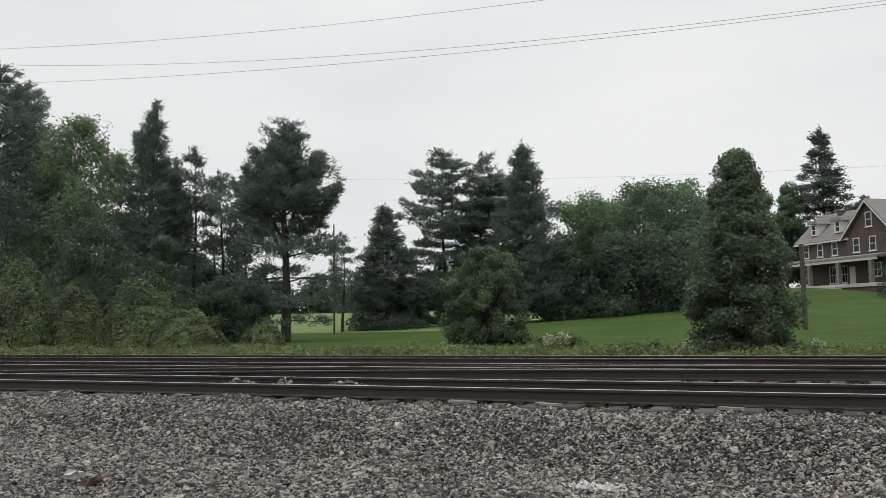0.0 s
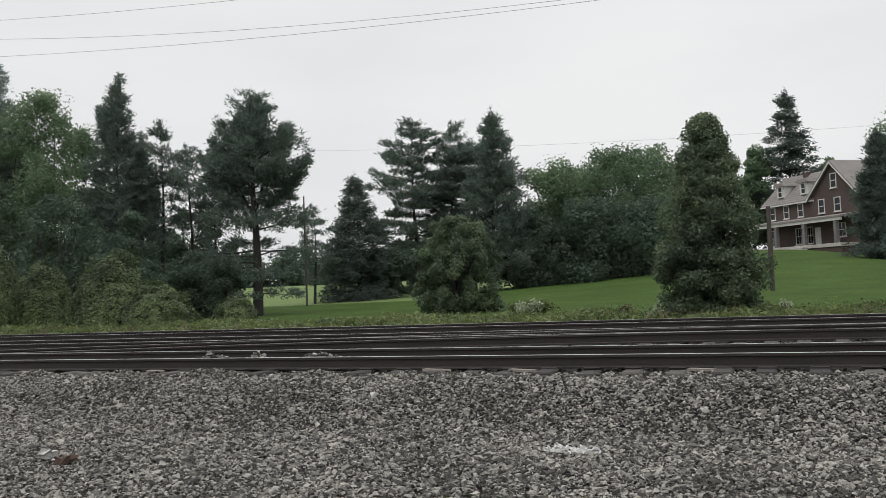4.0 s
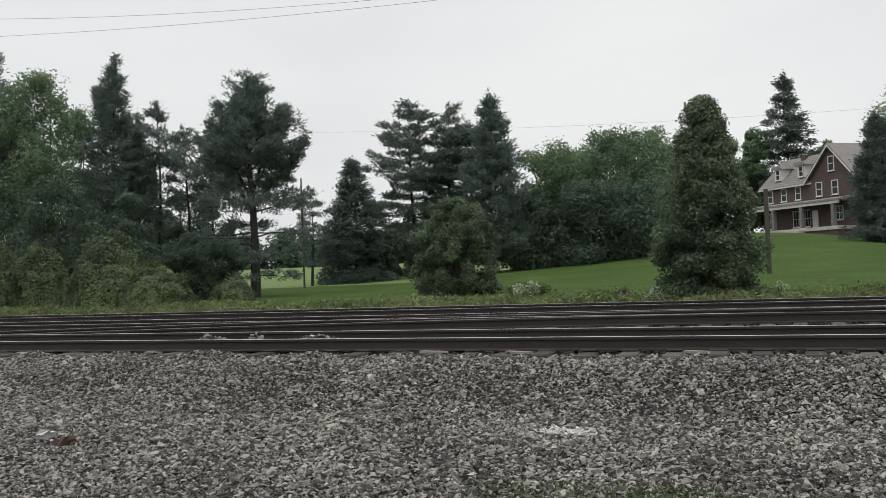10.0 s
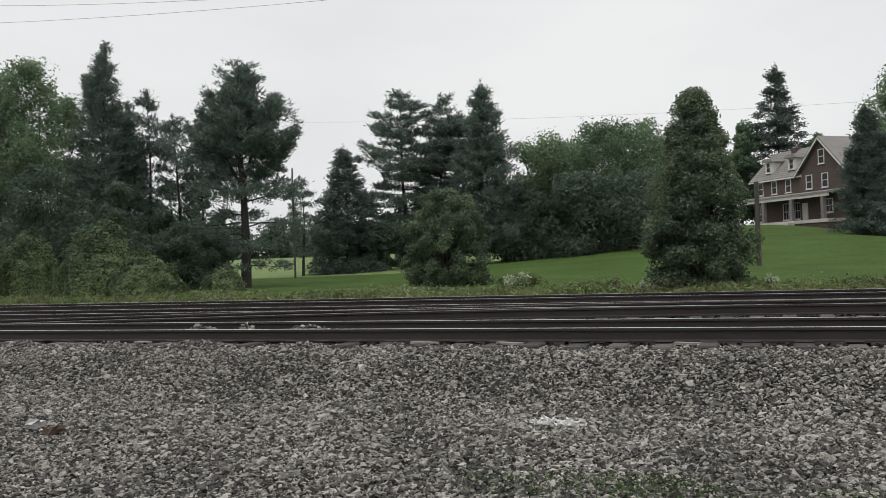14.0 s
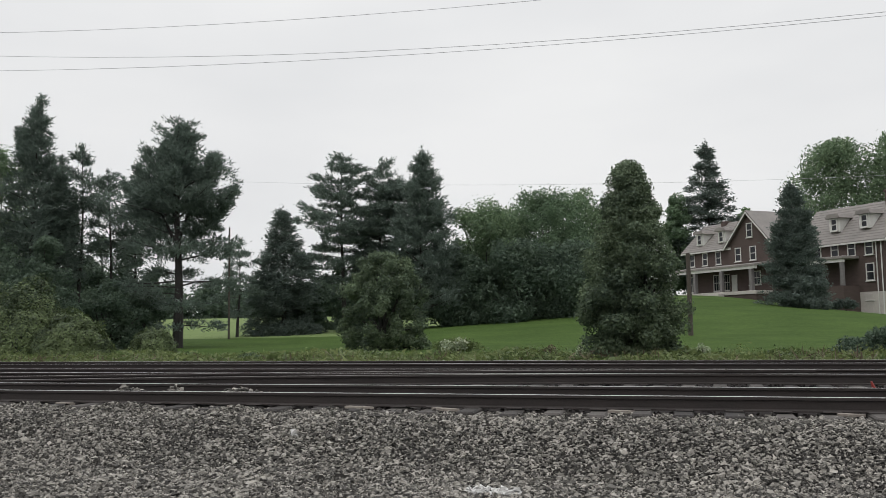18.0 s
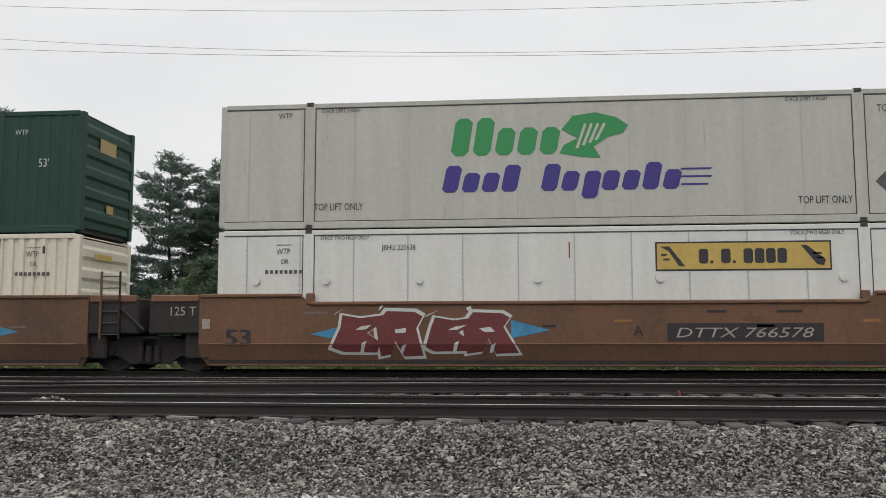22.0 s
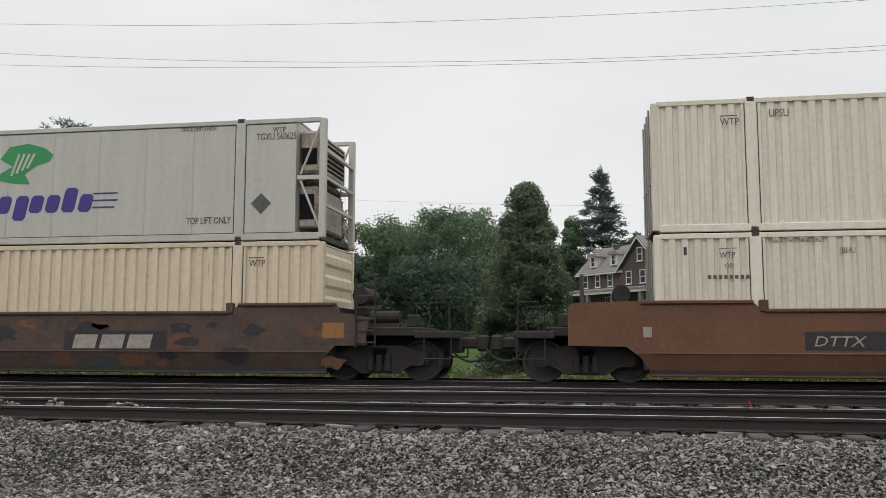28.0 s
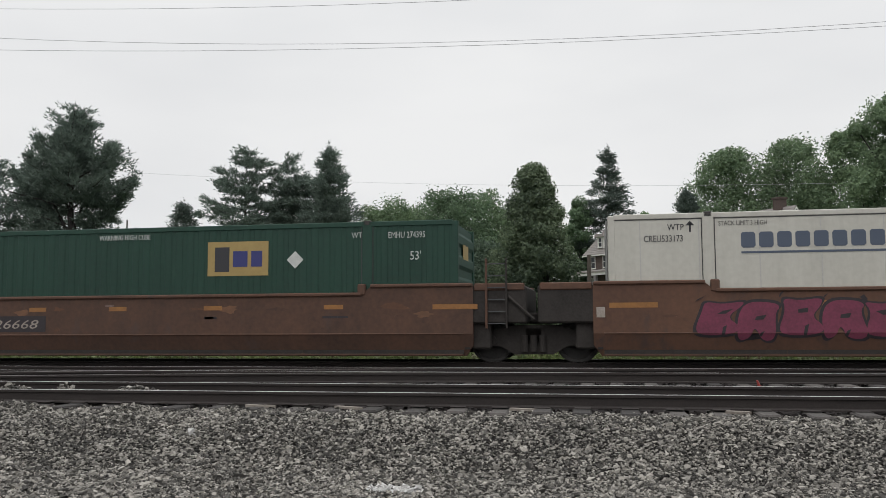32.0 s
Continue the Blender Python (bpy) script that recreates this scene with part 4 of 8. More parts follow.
shrub(*at(13.7, 116), 2.6, 1.6, 4.4, 120, M_LEAFDARKSHADE, 0.3, 3200, "dark bush hiding the foot of a shed", "garden_bush", 8)
shrub(*at(-15.85, 34), 0.75, 0.5, 0.95, 110, M_FLOWER, 0.08, 1000, "shrub covered in white blossom", "flowering_shrub", 6)
shrub(*at(-15.6, 34.3), 1.3, 0.6, 0.85, 111, M_WEED, 0.1, 2600, "pale green weedy shrub behind blossom", "weed_shrub", 8)
shrub(*at(-9.7, 26.8), 0.4, 0.3, 0.75, 112, M_DRY, 0.07, 1000, "brown withered shrub on the verge", "withered_shrub", 6)
shrub(*at(-6.1, 25.9), 0.45, 0.3, 0.7, 113, M_DRY, 0.07, 1000, "tangle of dry grey twigs at a vine-covered trunk", "withered_shrub", 6)
shrub(*at(-28.9, 26.5), 0.75, 0.5, 0.5, 114, M_IVY, 0.09, 1800, "small low bramble on the verge", "bramble", 6)
shrub(*at(-7.4, 26.8), 0.35, 0.3, 0.7, 115, M_FLOWER, 0.06, 420, "small pale flowering weed on the verge", "flowering_weed", 5)
shrub(*at(0.2, 26.8), 0.4, 0.3, 0.75, 116, M_FLOWER, 0.06, 420, "small pale flowering weed on the verge", "flowering_weed", 5)
for k, (az, y, e) in enumerate(((-31.5, 190, 0.055), (-30.0, 210, 0.05), (-28.5, 200, 0.06), (-34.5, 180, 0.06), (-26.0, 190, 0.055), (-38, 170, 0.07), (20, 190, 0.12), (-24, 200, 0.06), (-44, 150, 0.1), (-50, 140, 0.1), (17.5, 170, 0.1), (-21.5, 185, 0.055), (-18.5, 190, 0.06), (-15.5, 180, 0.065), (-12.5, 190, 0.065), (-9.5, 185, 0.065), (-6.5, 190, 0.07), (-3.5, 195, 0.075))):
    broadleaf(az, y, e, 9.0, 0.0, 130 + k, M_LEAFDARKSHADE, 0.9, 46, 80, "distant hazy row of trees beyond the lawn", "distant_tree")


def verge(name, n, y0, y1, height, mats, label, seed, lo=-1.45, hi=0.6, up=1.4, aspect=0.12, clump=0.5):
    """Grass and weeds that nobody could count, thicker in tufts."""
    rng = np.random.default_rng(seed)
    y = rng.uniform(y0, y1, n)
    x = y * rng.uniform(lo, hi, n)
    k = np.array([noise.noise((a * 0.45, b * 0.6, seed)) for a, b in zip(x, y)])
    keep = k > rng.uniform(-0.9, clump, n)
    x, y, k = x[keep], y[keep], k[keep]
    h = height * (0.75 + 0.7 * k)
    z = ground_z(x, y) + rng.uniform(0.1, 0.95, len(x)) * h
    p = np.stack([x, y, z], -1)
    return tagged(new(name, blades(name, p, height * 0.55, mats, rng, aspect, up)), label, "weeds", kind="stuff")


verge("verge_grass", 60000, 22.7, 27.0, 0.3, M_WEED, "rank yellow-green grass along the railway", 1)
verge("verge_weeds", 24000, 23.0, 28.5, 0.42, M_WEED, "tall broad-leaved weeds along the railway", 2, up=0.5, aspect=0.5, clump=0.05)
verge("lawn_edge_grass", 26000, 27.0, 34.0, 0.2, M_WEED, "unmown grass at the foot of the lawn", 3, clump=0.3)
verge("lawn_blades", 46000, 28.0, 70.0, 0.1, M_LAWNBLADE, "short mown grass of the lawn", 6, lo=-0.75, hi=0.36, clump=0.0)
verge("dry_verge_stalks", 3000, 22.7, 25.5, 0.5, M_DRY, "dry stalks among the verge grass", 4, clump=0.2)



def weed_clumps(name, n, x0, x1, y0, y1, mats, label, seed, size=0.075, tall=1.0):
    """Low rounded tufts of broad-leaved weeds, some leaning into each other."""
    rng = np.random.default_rng(seed)
    pts, face = [], []
    for k in range(n):
        cx, cy = rng.uniform(x0, x1), rng.uniform(y0, y1)
        r, h = rng.uniform(0.22, 0.6), rng.uniform(0.16, 0.5) * tall
        m = int(170 * r)
        w = rng.normal(0, 1, (m, 3))
        w /= np.linalg.norm(w, axis=1)[:, None]
        w[:, 2] = np.abs(w[:, 2])
        pts.append(np.array([cx, cy, float(ground_z(cx, cy))]) + w * np.array([r, r * 0.7, h]) * rng.uniform(0.7, 1.1, (m, 1)))
        face.append(w)
    return tagged(new(name, blades(name, np.concatenate(pts), size, mats, rng, 0.6, 0.3, face=np.concatenate(face))), label, "weeds", kind="stuff")


weed_clumps("weed_clumps", 210, -34, 15, 23.2, 26.6, M_WEED, "low tufts of pale broad-leaved weeds beside the railway", 11, tall=1.3)
weed_clumps("bramble_clumps", 90, -34, 15, 24.0, 28.0, M_VINE, "low dark bramble tufts among the weeds", 12, 0.08, 1.15)
weed_clumps("yard_sprouts", 26, -2.0, 0.6, 5.35, 5.52, M_LAWNBLADE, "small green sprouts in the gravel yard", 13, 0.025, 0.22)

# poles
s = Shape()
s.rod((0, 0, -0.3), (0, 0, 5.2), 0.16, 0.13, n=10)
s.box(-0.06, -0.19, 1.25, 0.06, -0.13, 1.42, 0.01)
solo("utility_pole", s, M_POLE, "short dark wooden pole on the lawn", "pole", smooth=True, m=pose(*at(-0.42, 56), float(ground_z(*at(-0.42, 56)))))
s = Shape()
s.rod((0, 0, -0.3), (0, 0, 9.2), 0.09, 0.06, n=10)
solo("light_pole", s, M_POLE, "slim grey pole beside young pines", "pole", smooth=True, m=pose(*at(-30.65, 62), float(ground_z(*at(-30.65, 62)))))
s = Shape()
s.box(-0.025, -0.02, -0.1, 0.025, 0.02, 0.1, 0.008).rod((0, 0, 0.08), (-0.03, 0, 0.17), 0.024, 0.014)
solo("track_marker", s, M_RED, "small red marker standing between the rails", "marker", m=pose(2.35, 13.35, -0.16))


# ---- the brick house ----
def house():
    ob = thing("brick_house", pose(20.2, 104, 0, 0, 0, -51), "large red brick house with slate roof, dormers and porch", "house")
    def window(x, y, z, w, h, side="front", name="window", panes=1):
        """Set in the front (towards -y) or in the gable (towards +x)."""
        w, h = 0.92 * w, 0.94 * h
        m = pose(x, y, z) if side == "front" else pose(x, y, z, 0, 0, 90)
        fr, t = Shape(), 0.11
        ring = [[(sx * (w / 2 + q), sz * (h / 2 + q)) for sx, sz in ((-1, -1), (1, -1), (1, 1), (-1, 1))] for q in (t, 0)]
        vs = [(x, y, z) for y in (-0.08, 0.1) for loop in ring for x, z in loop]
        fs = []
        for i in range(4):
            k = (i + 1) % 4
            fs += [(i, k, 4 + k, 4 + i), (8 + i, 8 + k, 12 + k, 12 + i), (i, k, 8 + k, 8 + i), (4 + i, 4 + k, 12 + k, 12 + i)]
        win = part(name, fr.add(vs, fs), M_TRIM, ob, "white wooden sash window", m=m)
        part("meeting_rail", Shape().box(-w / 2, -0.05, -0.04, w / 2, 0.05, 0.04), M_TRIM, win)
        for k in range(1, panes):
            xx = -w / 2 + w * k / panes
            part("glazing_bar", Shape().box(xx - 0.02, -0.04, -h / 2, xx + 0.02, 0.04, h / 2), M_TRIM, win)
        part("pane", Shape().box(-w / 2, -0.01, -h / 2, w / 2, 0.01, h / 2), M_PANE, win, "dark glass pane")
        part("sill", Shape().box(-w / 2 - 0.2, -0.18, -h / 2 - t - 0.1, w / 2 + 0.2, 0.05, -h / 2 - t, 0.02), M_TRIM, win)
    def gabled(x0, x1, y0, y1, z0, ze, zr, along="x", name="wall"):
        """Walls with gable ends under a pitched roof with real overhang."""
        s = Shape()
        if along == "x":
            ym = (y0 + y1) / 2
            s.prism([(y0, z0), (y1, z0), (y1, ze), (ym, zr), (y0, ze)], "x", x0, x1)
        else:
            xm = (x0 + x1) / 2
            s.prism([(x0, z0), (x1, z0), (x1, ze), (xm, zr), (x0, ze)], "y", y0, y1)
        part(name, s, M_BRICK, ob)
        o, t = 0.5, 0.2
        for sgn in (0, 1):
            r = Shape()
            if along == "x":
                ye, ym = (y0, (y0 + y1) / 2) if sgn == 0 else (y1, (y0 + y1) / 2)
                sl = (zr - ze) / (ym - ye)
                yo = ye - o if sgn == 0 else ye + o
                zo = ze + sl * (yo - ye)
                r.prism([(yo, zo), (ym, zr), (ym, zr + t), (yo, zo + t)], "x", x0 - o, x1 + o)
                part("roof_slope", r, M_SLATE, ob, "weathered grey slate roof")
                g = Shape().box(x0 - o, min(yo, yo + 0.12 * (1 if sgn == 0 else -1)) - 0.1, zo - 0.12, x1 + o, max(yo, yo + 0.1), zo + 0.06)
                part("gutter", g, M_TRIM, ob)
                for k in range(1, 14):
                    yy, zz = yo + (ym - yo) * k / 14, zo + (zr - zo) * k / 14 + t
                    part("slate_course", Shape().box(x0 - o, yy - 0.03, zz - 0.02, x1 + o, yy + 0.03, zz + 0.025), M_SLATE, ob)
            else:
                xe, xm = (x0, (x0 + x1) / 2) if sgn == 0 else (x1, (x0 + x1) / 2)
                sl = (zr - ze) / (xm - xe)
                xo = xe - o if sgn == 0 else xe + o
                zo = ze + sl * (xo - xe)
                r.prism([(xo, zo), (xm, zr), (xm, zr + t), (xo, zo + t)], "y", y0 - o, y1)
                part("roof_slope", r, M_SLATE, ob, "weathered grey slate roof")
                rk = Shape().prism([(xo, zo - 0.25), (xm, zr - 0.25), (xm, zr), (xo, zo)], "y", y0 - o - 0.04, y0 - o)
                part("rake_board", rk, M_TRIM, ob)
        if along == "x":
            for xx, sg in ((x0, -1), (x1, 1)):
                ym = (y0 + y1) / 2
                for ye in (y0 - o, y1 + o):
                    zo = ze - (zr - ze) / ((y1 - y0) / 2) * o
                    xq = xx + sg * o
                    rk = Shape().prism([(ye, zo - 0.22), (ym, zr - 0.22), (ym, zr + 0.02), (ye, zo + 0.02)], "x", xq, xq + sg * 0.05)
                    part("rake_board", rk, M_TRIM, ob)
    def dormer(x, z, y):
        s = Shape()
        s.prism([(x - 0.75, z - 0.95), (x + 0.75, z - 0.95), (x + 0.75, z + 0.75), (x - 0.75, z + 0.75)], "y", y, y + 3.2)
        part("dormer", s, M_TRIM, ob, "white dormer with its own roof")
        s = Shape()
        s.prism([(x - 1.1, z + 0.7), (x + 1.1, z + 0.7), (x + 0.85, z + 1.15), (x - 0.85, z + 1.15)], "y", y - 0.35, y + 3.6)
        part("dormer_roof", s, M_SLATE, ob)
        window(x, y - 0.05, z - 0.1, 0.75, 1.35, name="dormer_window")
    # right wing with its exposed basement
    gabled(-12.5, 0, 0, 8, 3.95, 10.15, 14.35)
    part("foundation", Shape().box(-12.5, -0.08, 0.6, 0.08, 8.08, 3.95), M_STONEBASE, ob, "whitewashed stone basement wall")
    for d in (2.0, 4.4, 6.8, 9.4):
        window(-d, 0, 9.05, 1.0, 1.75)
    window(-2.0, 0, 6.2, 1.0, 1.9)
    window(-9.4, 0, 6.2, 1.0, 1.9)
    window(-2.2, 0, 3.4, 1.0, 0.6)
    for d in (2.9, 7.2):
        dormer(-d, 12.2, 0.6)
    for g, z, w, h in ((2.7, 11.7, 0.75, 1.5), (5.3, 11.7, 0.75, 1.5), (1.6, 8.95, 0.95, 1.75), (6.2, 8.95, 0.95, 1.75), (1.6, 6.0, 0.95, 1.9), (6.2, 6.0, 0.95, 1.9), (6.4, 3.2, 0.9, 1.2)):
        window(0.02, g, z, w, h, "gable")
    window(0.1, 2.2, 3.2, 2.3, 1.5, "gable", panes=4)
    part("door", Shape().box(0.06, 4.1, 1.2, 0.18, 5.1, 3.75, 0.02), M_TRIM, ob, "white basement door")
    part("door_panel", Shape().box(0.17, 4.3, 2.6, 0.2, 4.9, 3.4, 0.01), M_PANE, ob)
    for dx, dy in ((-0.35, -0.12), (-1.0, -0.12), (0.1, 0.3)):
        part("downspout", Shape().rod((dx, dy, 1.4), (dx, dy, 10.0), 0.07, n=8), M_TRIM, ob)
    part("chimney", Shape().box(-2.4, 3.4, 12.5, -1.3, 4.6, 15.6, 0.05).box(-2.5, 3.3, 15.5, -1.2, 4.7, 15.75, 0.03), M_BRICK, ob)
    # small porch on the right wing
    part("porch_roof", Shape().box(-10.0, -2.6, 7.75, -3.4, 0, 8.1, 0.05), M_SLATE, ob)
    part("porch_beam", Shape().box(-9.9, -2.45, 7.4, -3.5, -2.2, 7.75), M_TRIM, ob)
    part("porch_base", Shape().box(-9.9, -2.5, 1.2, -3.5, -0.09, 4.7), M_BRICK, ob)
    for d in (3.8, 6.6, 9.6):
        part("porch_column", Shape().box(-d - 0.2, -2.5, 4.7, -d + 0.2, -2.1, 7.4, 0.03), M_PORCHDARK, ob)
    # cross gable and left wing with the long porch
    gabled(-24.5, -16.3, -0.4, 8, 3.2, 11.2, 15.35, "y")
    gabled(-34.0, -24.5, 0, 8, 3.2, 11.2, 14.9)
    part("link_wall", Shape().box(-16.3, 0.3, 2.0, -12.5, 7.5, 10.2), M_BRICK, ob)
    part("link_roof", Shape().prism([(-0.2, 10.1), (8, 10.1), (3.9, 13.6)], "x", -16.3, -12.5), M_SLATE, ob)
    for d in (32.6, 29.8, 27.0):
        window(-d, 0, 9.7, 0.95, 1.7)
    for d in (22.6, 19.8):
        window(-d, -0.4, 9.8, 1.0, 1.75)
    window(-20.3, -0.4, 12.9, 0.95, 1.8)
    for d in (31.2, 26.6):
        dormer(-d, 12.75, 0.35)
    window(-19.6, -0.4, 6.5, 2.0, 1.7, panes=3)
    for d in (32.6, 27.4, 25.6):
        window(-d, 0, 6.2, 1.5, 2.2, name="porch_window", panes=3)
    part("front_door", Shape().box(-24.0, -0.5, 4.9, -23.0, -0.38, 7.1, 0.02), M_TRIM, ob)
    part("porch_roof", Shape().prism([(-3.2, 7.9), (0, 8.35), (0, 8.6), (-3.2, 8.15)], "x", -34.2, -16.5), M_SLATE, ob)
    part("porch_beam", Shape().box(-34.0, -3.1, 7.55, -16.6, -2.85, 7.9), M_TRIM, ob)
    part("porch_floor", Shape().box(-34.0, -3.2, 4.3, -16.6, 0, 4.75, 0.02), M_STONEBASE, ob)
    for d, mt in ((33.8, M_TRIM), (28.6, M_PORCHDARK), (23.2, M_PORCHDARK), (17.6, M_PORCHDARK)):
        k = 0.1 if mt is M_TRIM else 0.25
        part("porch_column", Shape().box(-d - k, -3.1, 4.7, -d + k, -3.1 + 2 * k, 7.55, 0.03), mt, ob)
    part("porch_skirt", Shape().box(-33.9, -3.05, 2.0, -16.7, -0.45, 4.3), M_BRICK, ob, "brick wall below the porch floor")
    part("porch_step", Shape().box(-24.6, -4.2, 4.0, -22.4, -3.2, 4.5, 0.03), M_STONEBASE, ob)
    part("chimney", Shape().box(-30.2, 3.4, 12.5, -29.2, 4.6, 15.3, 0.05), M_BRICK, ob)
    return ob


house()
s = Shape()
s.box(-1.1, -1.0, -0.3, 1.1, 1.0, 4.6, 0.05).prism([(-1.3, 4.5), (1.3, 4.5), (0, 5.4)], "y", -1.2, 1.2)
solo("shed", s, M_PINK, "small faded pink shed behind the house", "shed", m=pose(*at(13.9, 122), float(ground_z(*at(13.9, 122))) + 0.0))


# ---- the freight train ----
SPEED = 22.18
HALF = 8.077
MOVERS = []


def rolling(ob, x0, y, z):
    """Notes a thing of the train: its x at 26 s, and its place across the track."""
    MOVERS.append((ob, x0, y, z))
    ob.matrix_world = pose(x0, y, z)
    return ob


CACHE = {}


def shared(key, make):
    if key not in CACHE:
        CACHE[key] = make()
    return CACHE[key]


def ribbed_side(depth=0.048, pitch=0.278):
    """One corrugated side wall with flat bands at the lifting posts."""
    s = Shape()
    prof = []
    for a, b in ((-7.95, -6.12), (-5.86, 5.86), (6.12, 7.95)):
        n = round((b - a) / pitch)
        p = (b - a) / n
        prof.append((a, 0.0))
        for k in range(n):
            x = a + k * p
            prof += [(x + 0.24 * p, 0.0), (x + 0.33 * p, depth), (x + 0.67 * p, depth), (x + 0.76 * p, 0.0)]
        prof.append((b, 0.0))
    vs = [(x, y, z) for x, y in prof for z in (0.16, 2.78)]
    fs = [(2 * i, 2 * i + 2, 2 * i + 3, 2 * i + 1) for i in range(len(prof) - 1)]
    n = len(vs)
    vs += [(x, 0.055, z) for x in (-7.95, 7.95) for z in (0.16, 2.78)]
    fs.append((n, n + 1, n + 3, n + 2))
    return s.add(vs, fs)


def smooth_side(end):
    """One flat side wall as far as end."""
    return Shape().box(-7.95, 0.0, 0.16, end, 0.05, 2.78)


def seams(ob, end, mats, riveted):
    """Raised joints between the sheets of a flat wall, with a row of rivets."""
    def bead():
        s = Shape().box(-0.012, -0.006, 0.18, 0.012, 0.002, 2.76)
        if riveted:
            for k in range(22):
                s.box(-0.03, -0.012, 0.25 + k * 0.115, -0.012, 0.0, 0.268 + k * 0.115)
        return s.mesh("panel_seam", M_SEAMGREY)
    x = -7.4
    while x < end - 0.2:
        part("panel_seam", shared(("seam", riveted), bead), M_SEAMGREY, ob, m=pose(x, -1.285, 0))
        x += 1.22


def container(x0, z, kind, mats, label, group, reefer=False, riveted=False, end_ribs=False):
    """A 53-foot container. kind: ribbed or smooth. Its doors are at -x; a cooling unit sits in an open frame at +x."""
    ob = thing("shipping_container", pose(0, 0, 0), label, "shipping container", group)
    rolling(ob, x0, FAR, z)
    end = 7.36 if reefer else 7.95
    key = (kind, mats.name, reefer, riveted)
    side = shared(("side",) + key, lambda: (ribbed_side(0.015 if mats is M_GREEN else 0.048) if kind == "ribbed" else smooth_side(end)).mesh("side_panel", mats))
    if kind == "smooth":
        seams(ob, end, mats, riveted)
    part("side_panel", side, mats, ob, m=pose(0, -1.285, 0))
    part("side_panel", side, mats, ob, m=pose(0, 1.285, 0, 0, 0, 180) if not reefer else pose(0, 1.235, 0))
    def roof():
        s = Shape().box(-7.95, -1.2, 2.83, end, 1.2, 2.86)
        for k in range(44):
            s.box(-7.7 + 0.35 * k, -1.15, 2.86, -7.55 + 0.35 * k, 1.15, 2.872) if -7.55 + 0.35 * k < end else None
        return s.mesh("roof", mats)
    part("roof", shared(("roof",) + key, roof), mats, ob)
    part("floor", shared(("floor",), lambda: Shape().box(-7.95, -1.2, 0.03, 7.95, 1.2, 0.14).mesh("floor", M_CAST)), M_CAST, ob)
    rail_t = shared(("top_rail",) + key, lambda: Shape().box(-7.95, -0.05, 2.77, 7.95, 0.05, 2.885, 0.012).mesh("top_rail", mats))
    rail_b = shared(("bottom_rail",) + key, lambda: Shape().box(-7.95, -0.05, 0.01, 7.95, 0.05, 0.17, 0.012).mesh("bottom_rail", mats))
    post = shared(("corner_post",) + key, lambda: Shape().box(-0.075, -0.08, 0.05, 0.075, 0.08, 2.86, 0.015).mesh("corner_post", mats))
    lift = shared(("lift_post",) + key, lambda: Shape().box(-0.12, -0.03, 0.02, 0.12, 0.05, 2.89, 0.012).mesh("lift_post", mats))
    cast = shared(("casting",), lambda: Shape().box(-0.09, -0.08, 0, 0.09, 0.08, 0.12, 0.015).box(-0.05, -0.083, 0.03, 0.05, 0.083, 0.09).mesh("corner_casting", M_CAST))
    for sy in (-1, 1):
        part("top_rail", rail_t, mats, ob, m=pose(0, sy * 1.248, 0))
        part("bottom_rail", rail_b, mats, ob, m=pose(0, sy * 1.25, 0))
        for sx in (-1, 1):
            part("corner_post", post, mats, ob, m=pose(sx * 8.0, sy * 1.215, 0))
            part("lift_post", lift, mats, ob, m=pose(sx * 5.99, sy * 1.275, 0, 0, 0, 0 if sy < 0 else 180))
            for zz in (-0.004, 2.79):
                part("corner_casting", cast, M_CAST, ob, m=pose(sx * 5.99, sy * 1.225, zz))
    joint = shared(("joint",), lambda: Shape().box(-0.009, -0.006, 0.17, 0.009, 0.01, 2.77).mesh("post_joint", M_SEAM))
    for sx in (-1, 1):
        for dx in (-0.132, 0.132):
            part("post_joint", joint, M_SEAM, ob, m=pose(sx * 5.99 + dx, -1.288, 0))
    if kind == "smooth":
        part("rail_joint", shared(("railjoint", end), lambda: Shape().box(-7.94, -0.006, -0.008, end, 0.01, 0.008).mesh("rail_joint", M_SEAM)), M_SEAM, ob, m=pose(0, -1.288, 2.762))
        part("rail_joint", shared(("railjoint", end), lambda: None), M_SEAM, ob, m=pose(0, -1.288, 0.18))
    def doors():
        s = Shape().box(-8.06, -1.16, 0.15, -8.0, -0.01, 2.76, 0.01)
        for zz in (0.7, 1.4, 2.1):
            s.box(-8.075, -1.1, zz, -8.05, -0.06, zz + 0.05)
        return s.mesh("door", mats)
    bar = shared(("bar",), lambda: Shape().rod((0, 0, 0.12), (0, 0, 2.8), 0.022, n=8).box(-0.03, -0.12, 1.1, 0.01, 0.02, 1.16).mesh("lock_bar", M_METAL))
    for sy in (1, -1):
        d = part("door", shared(("door",) + key, doors), mats, ob, m=pose(0, 0, 0) if sy == 1 else pose(0, 1.17, 0))
        for yy in (-0.9, -0.35):
            part("lock_bar", bar, M_METAL, d, m=pose(-8.1, yy, 0))
    if reefer:
        for yy in (-1.21, 1.21):
            part("brace", Shape().rod((7.45, yy, 1.55), (7.92, yy, 2.7), 0.03, n=6), mats, ob, "diagonal brace of the open end frame")
            part("brace", Shape().rod((7.45, yy, 1.4), (7.92, yy, 0.3), 0.03, n=6), mats, ob)
            part("brace", Shape().box(7.38, yy - 0.04, 1.42, 7.95, yy + 0.04, 1.52), mats, ob)
        for zz in (2.1, 1.45, 0.8):
            part("end_bar", Shape().box(7.98, -1.14, zz, 8.05, 1.14, zz + 0.07), mats, ob)
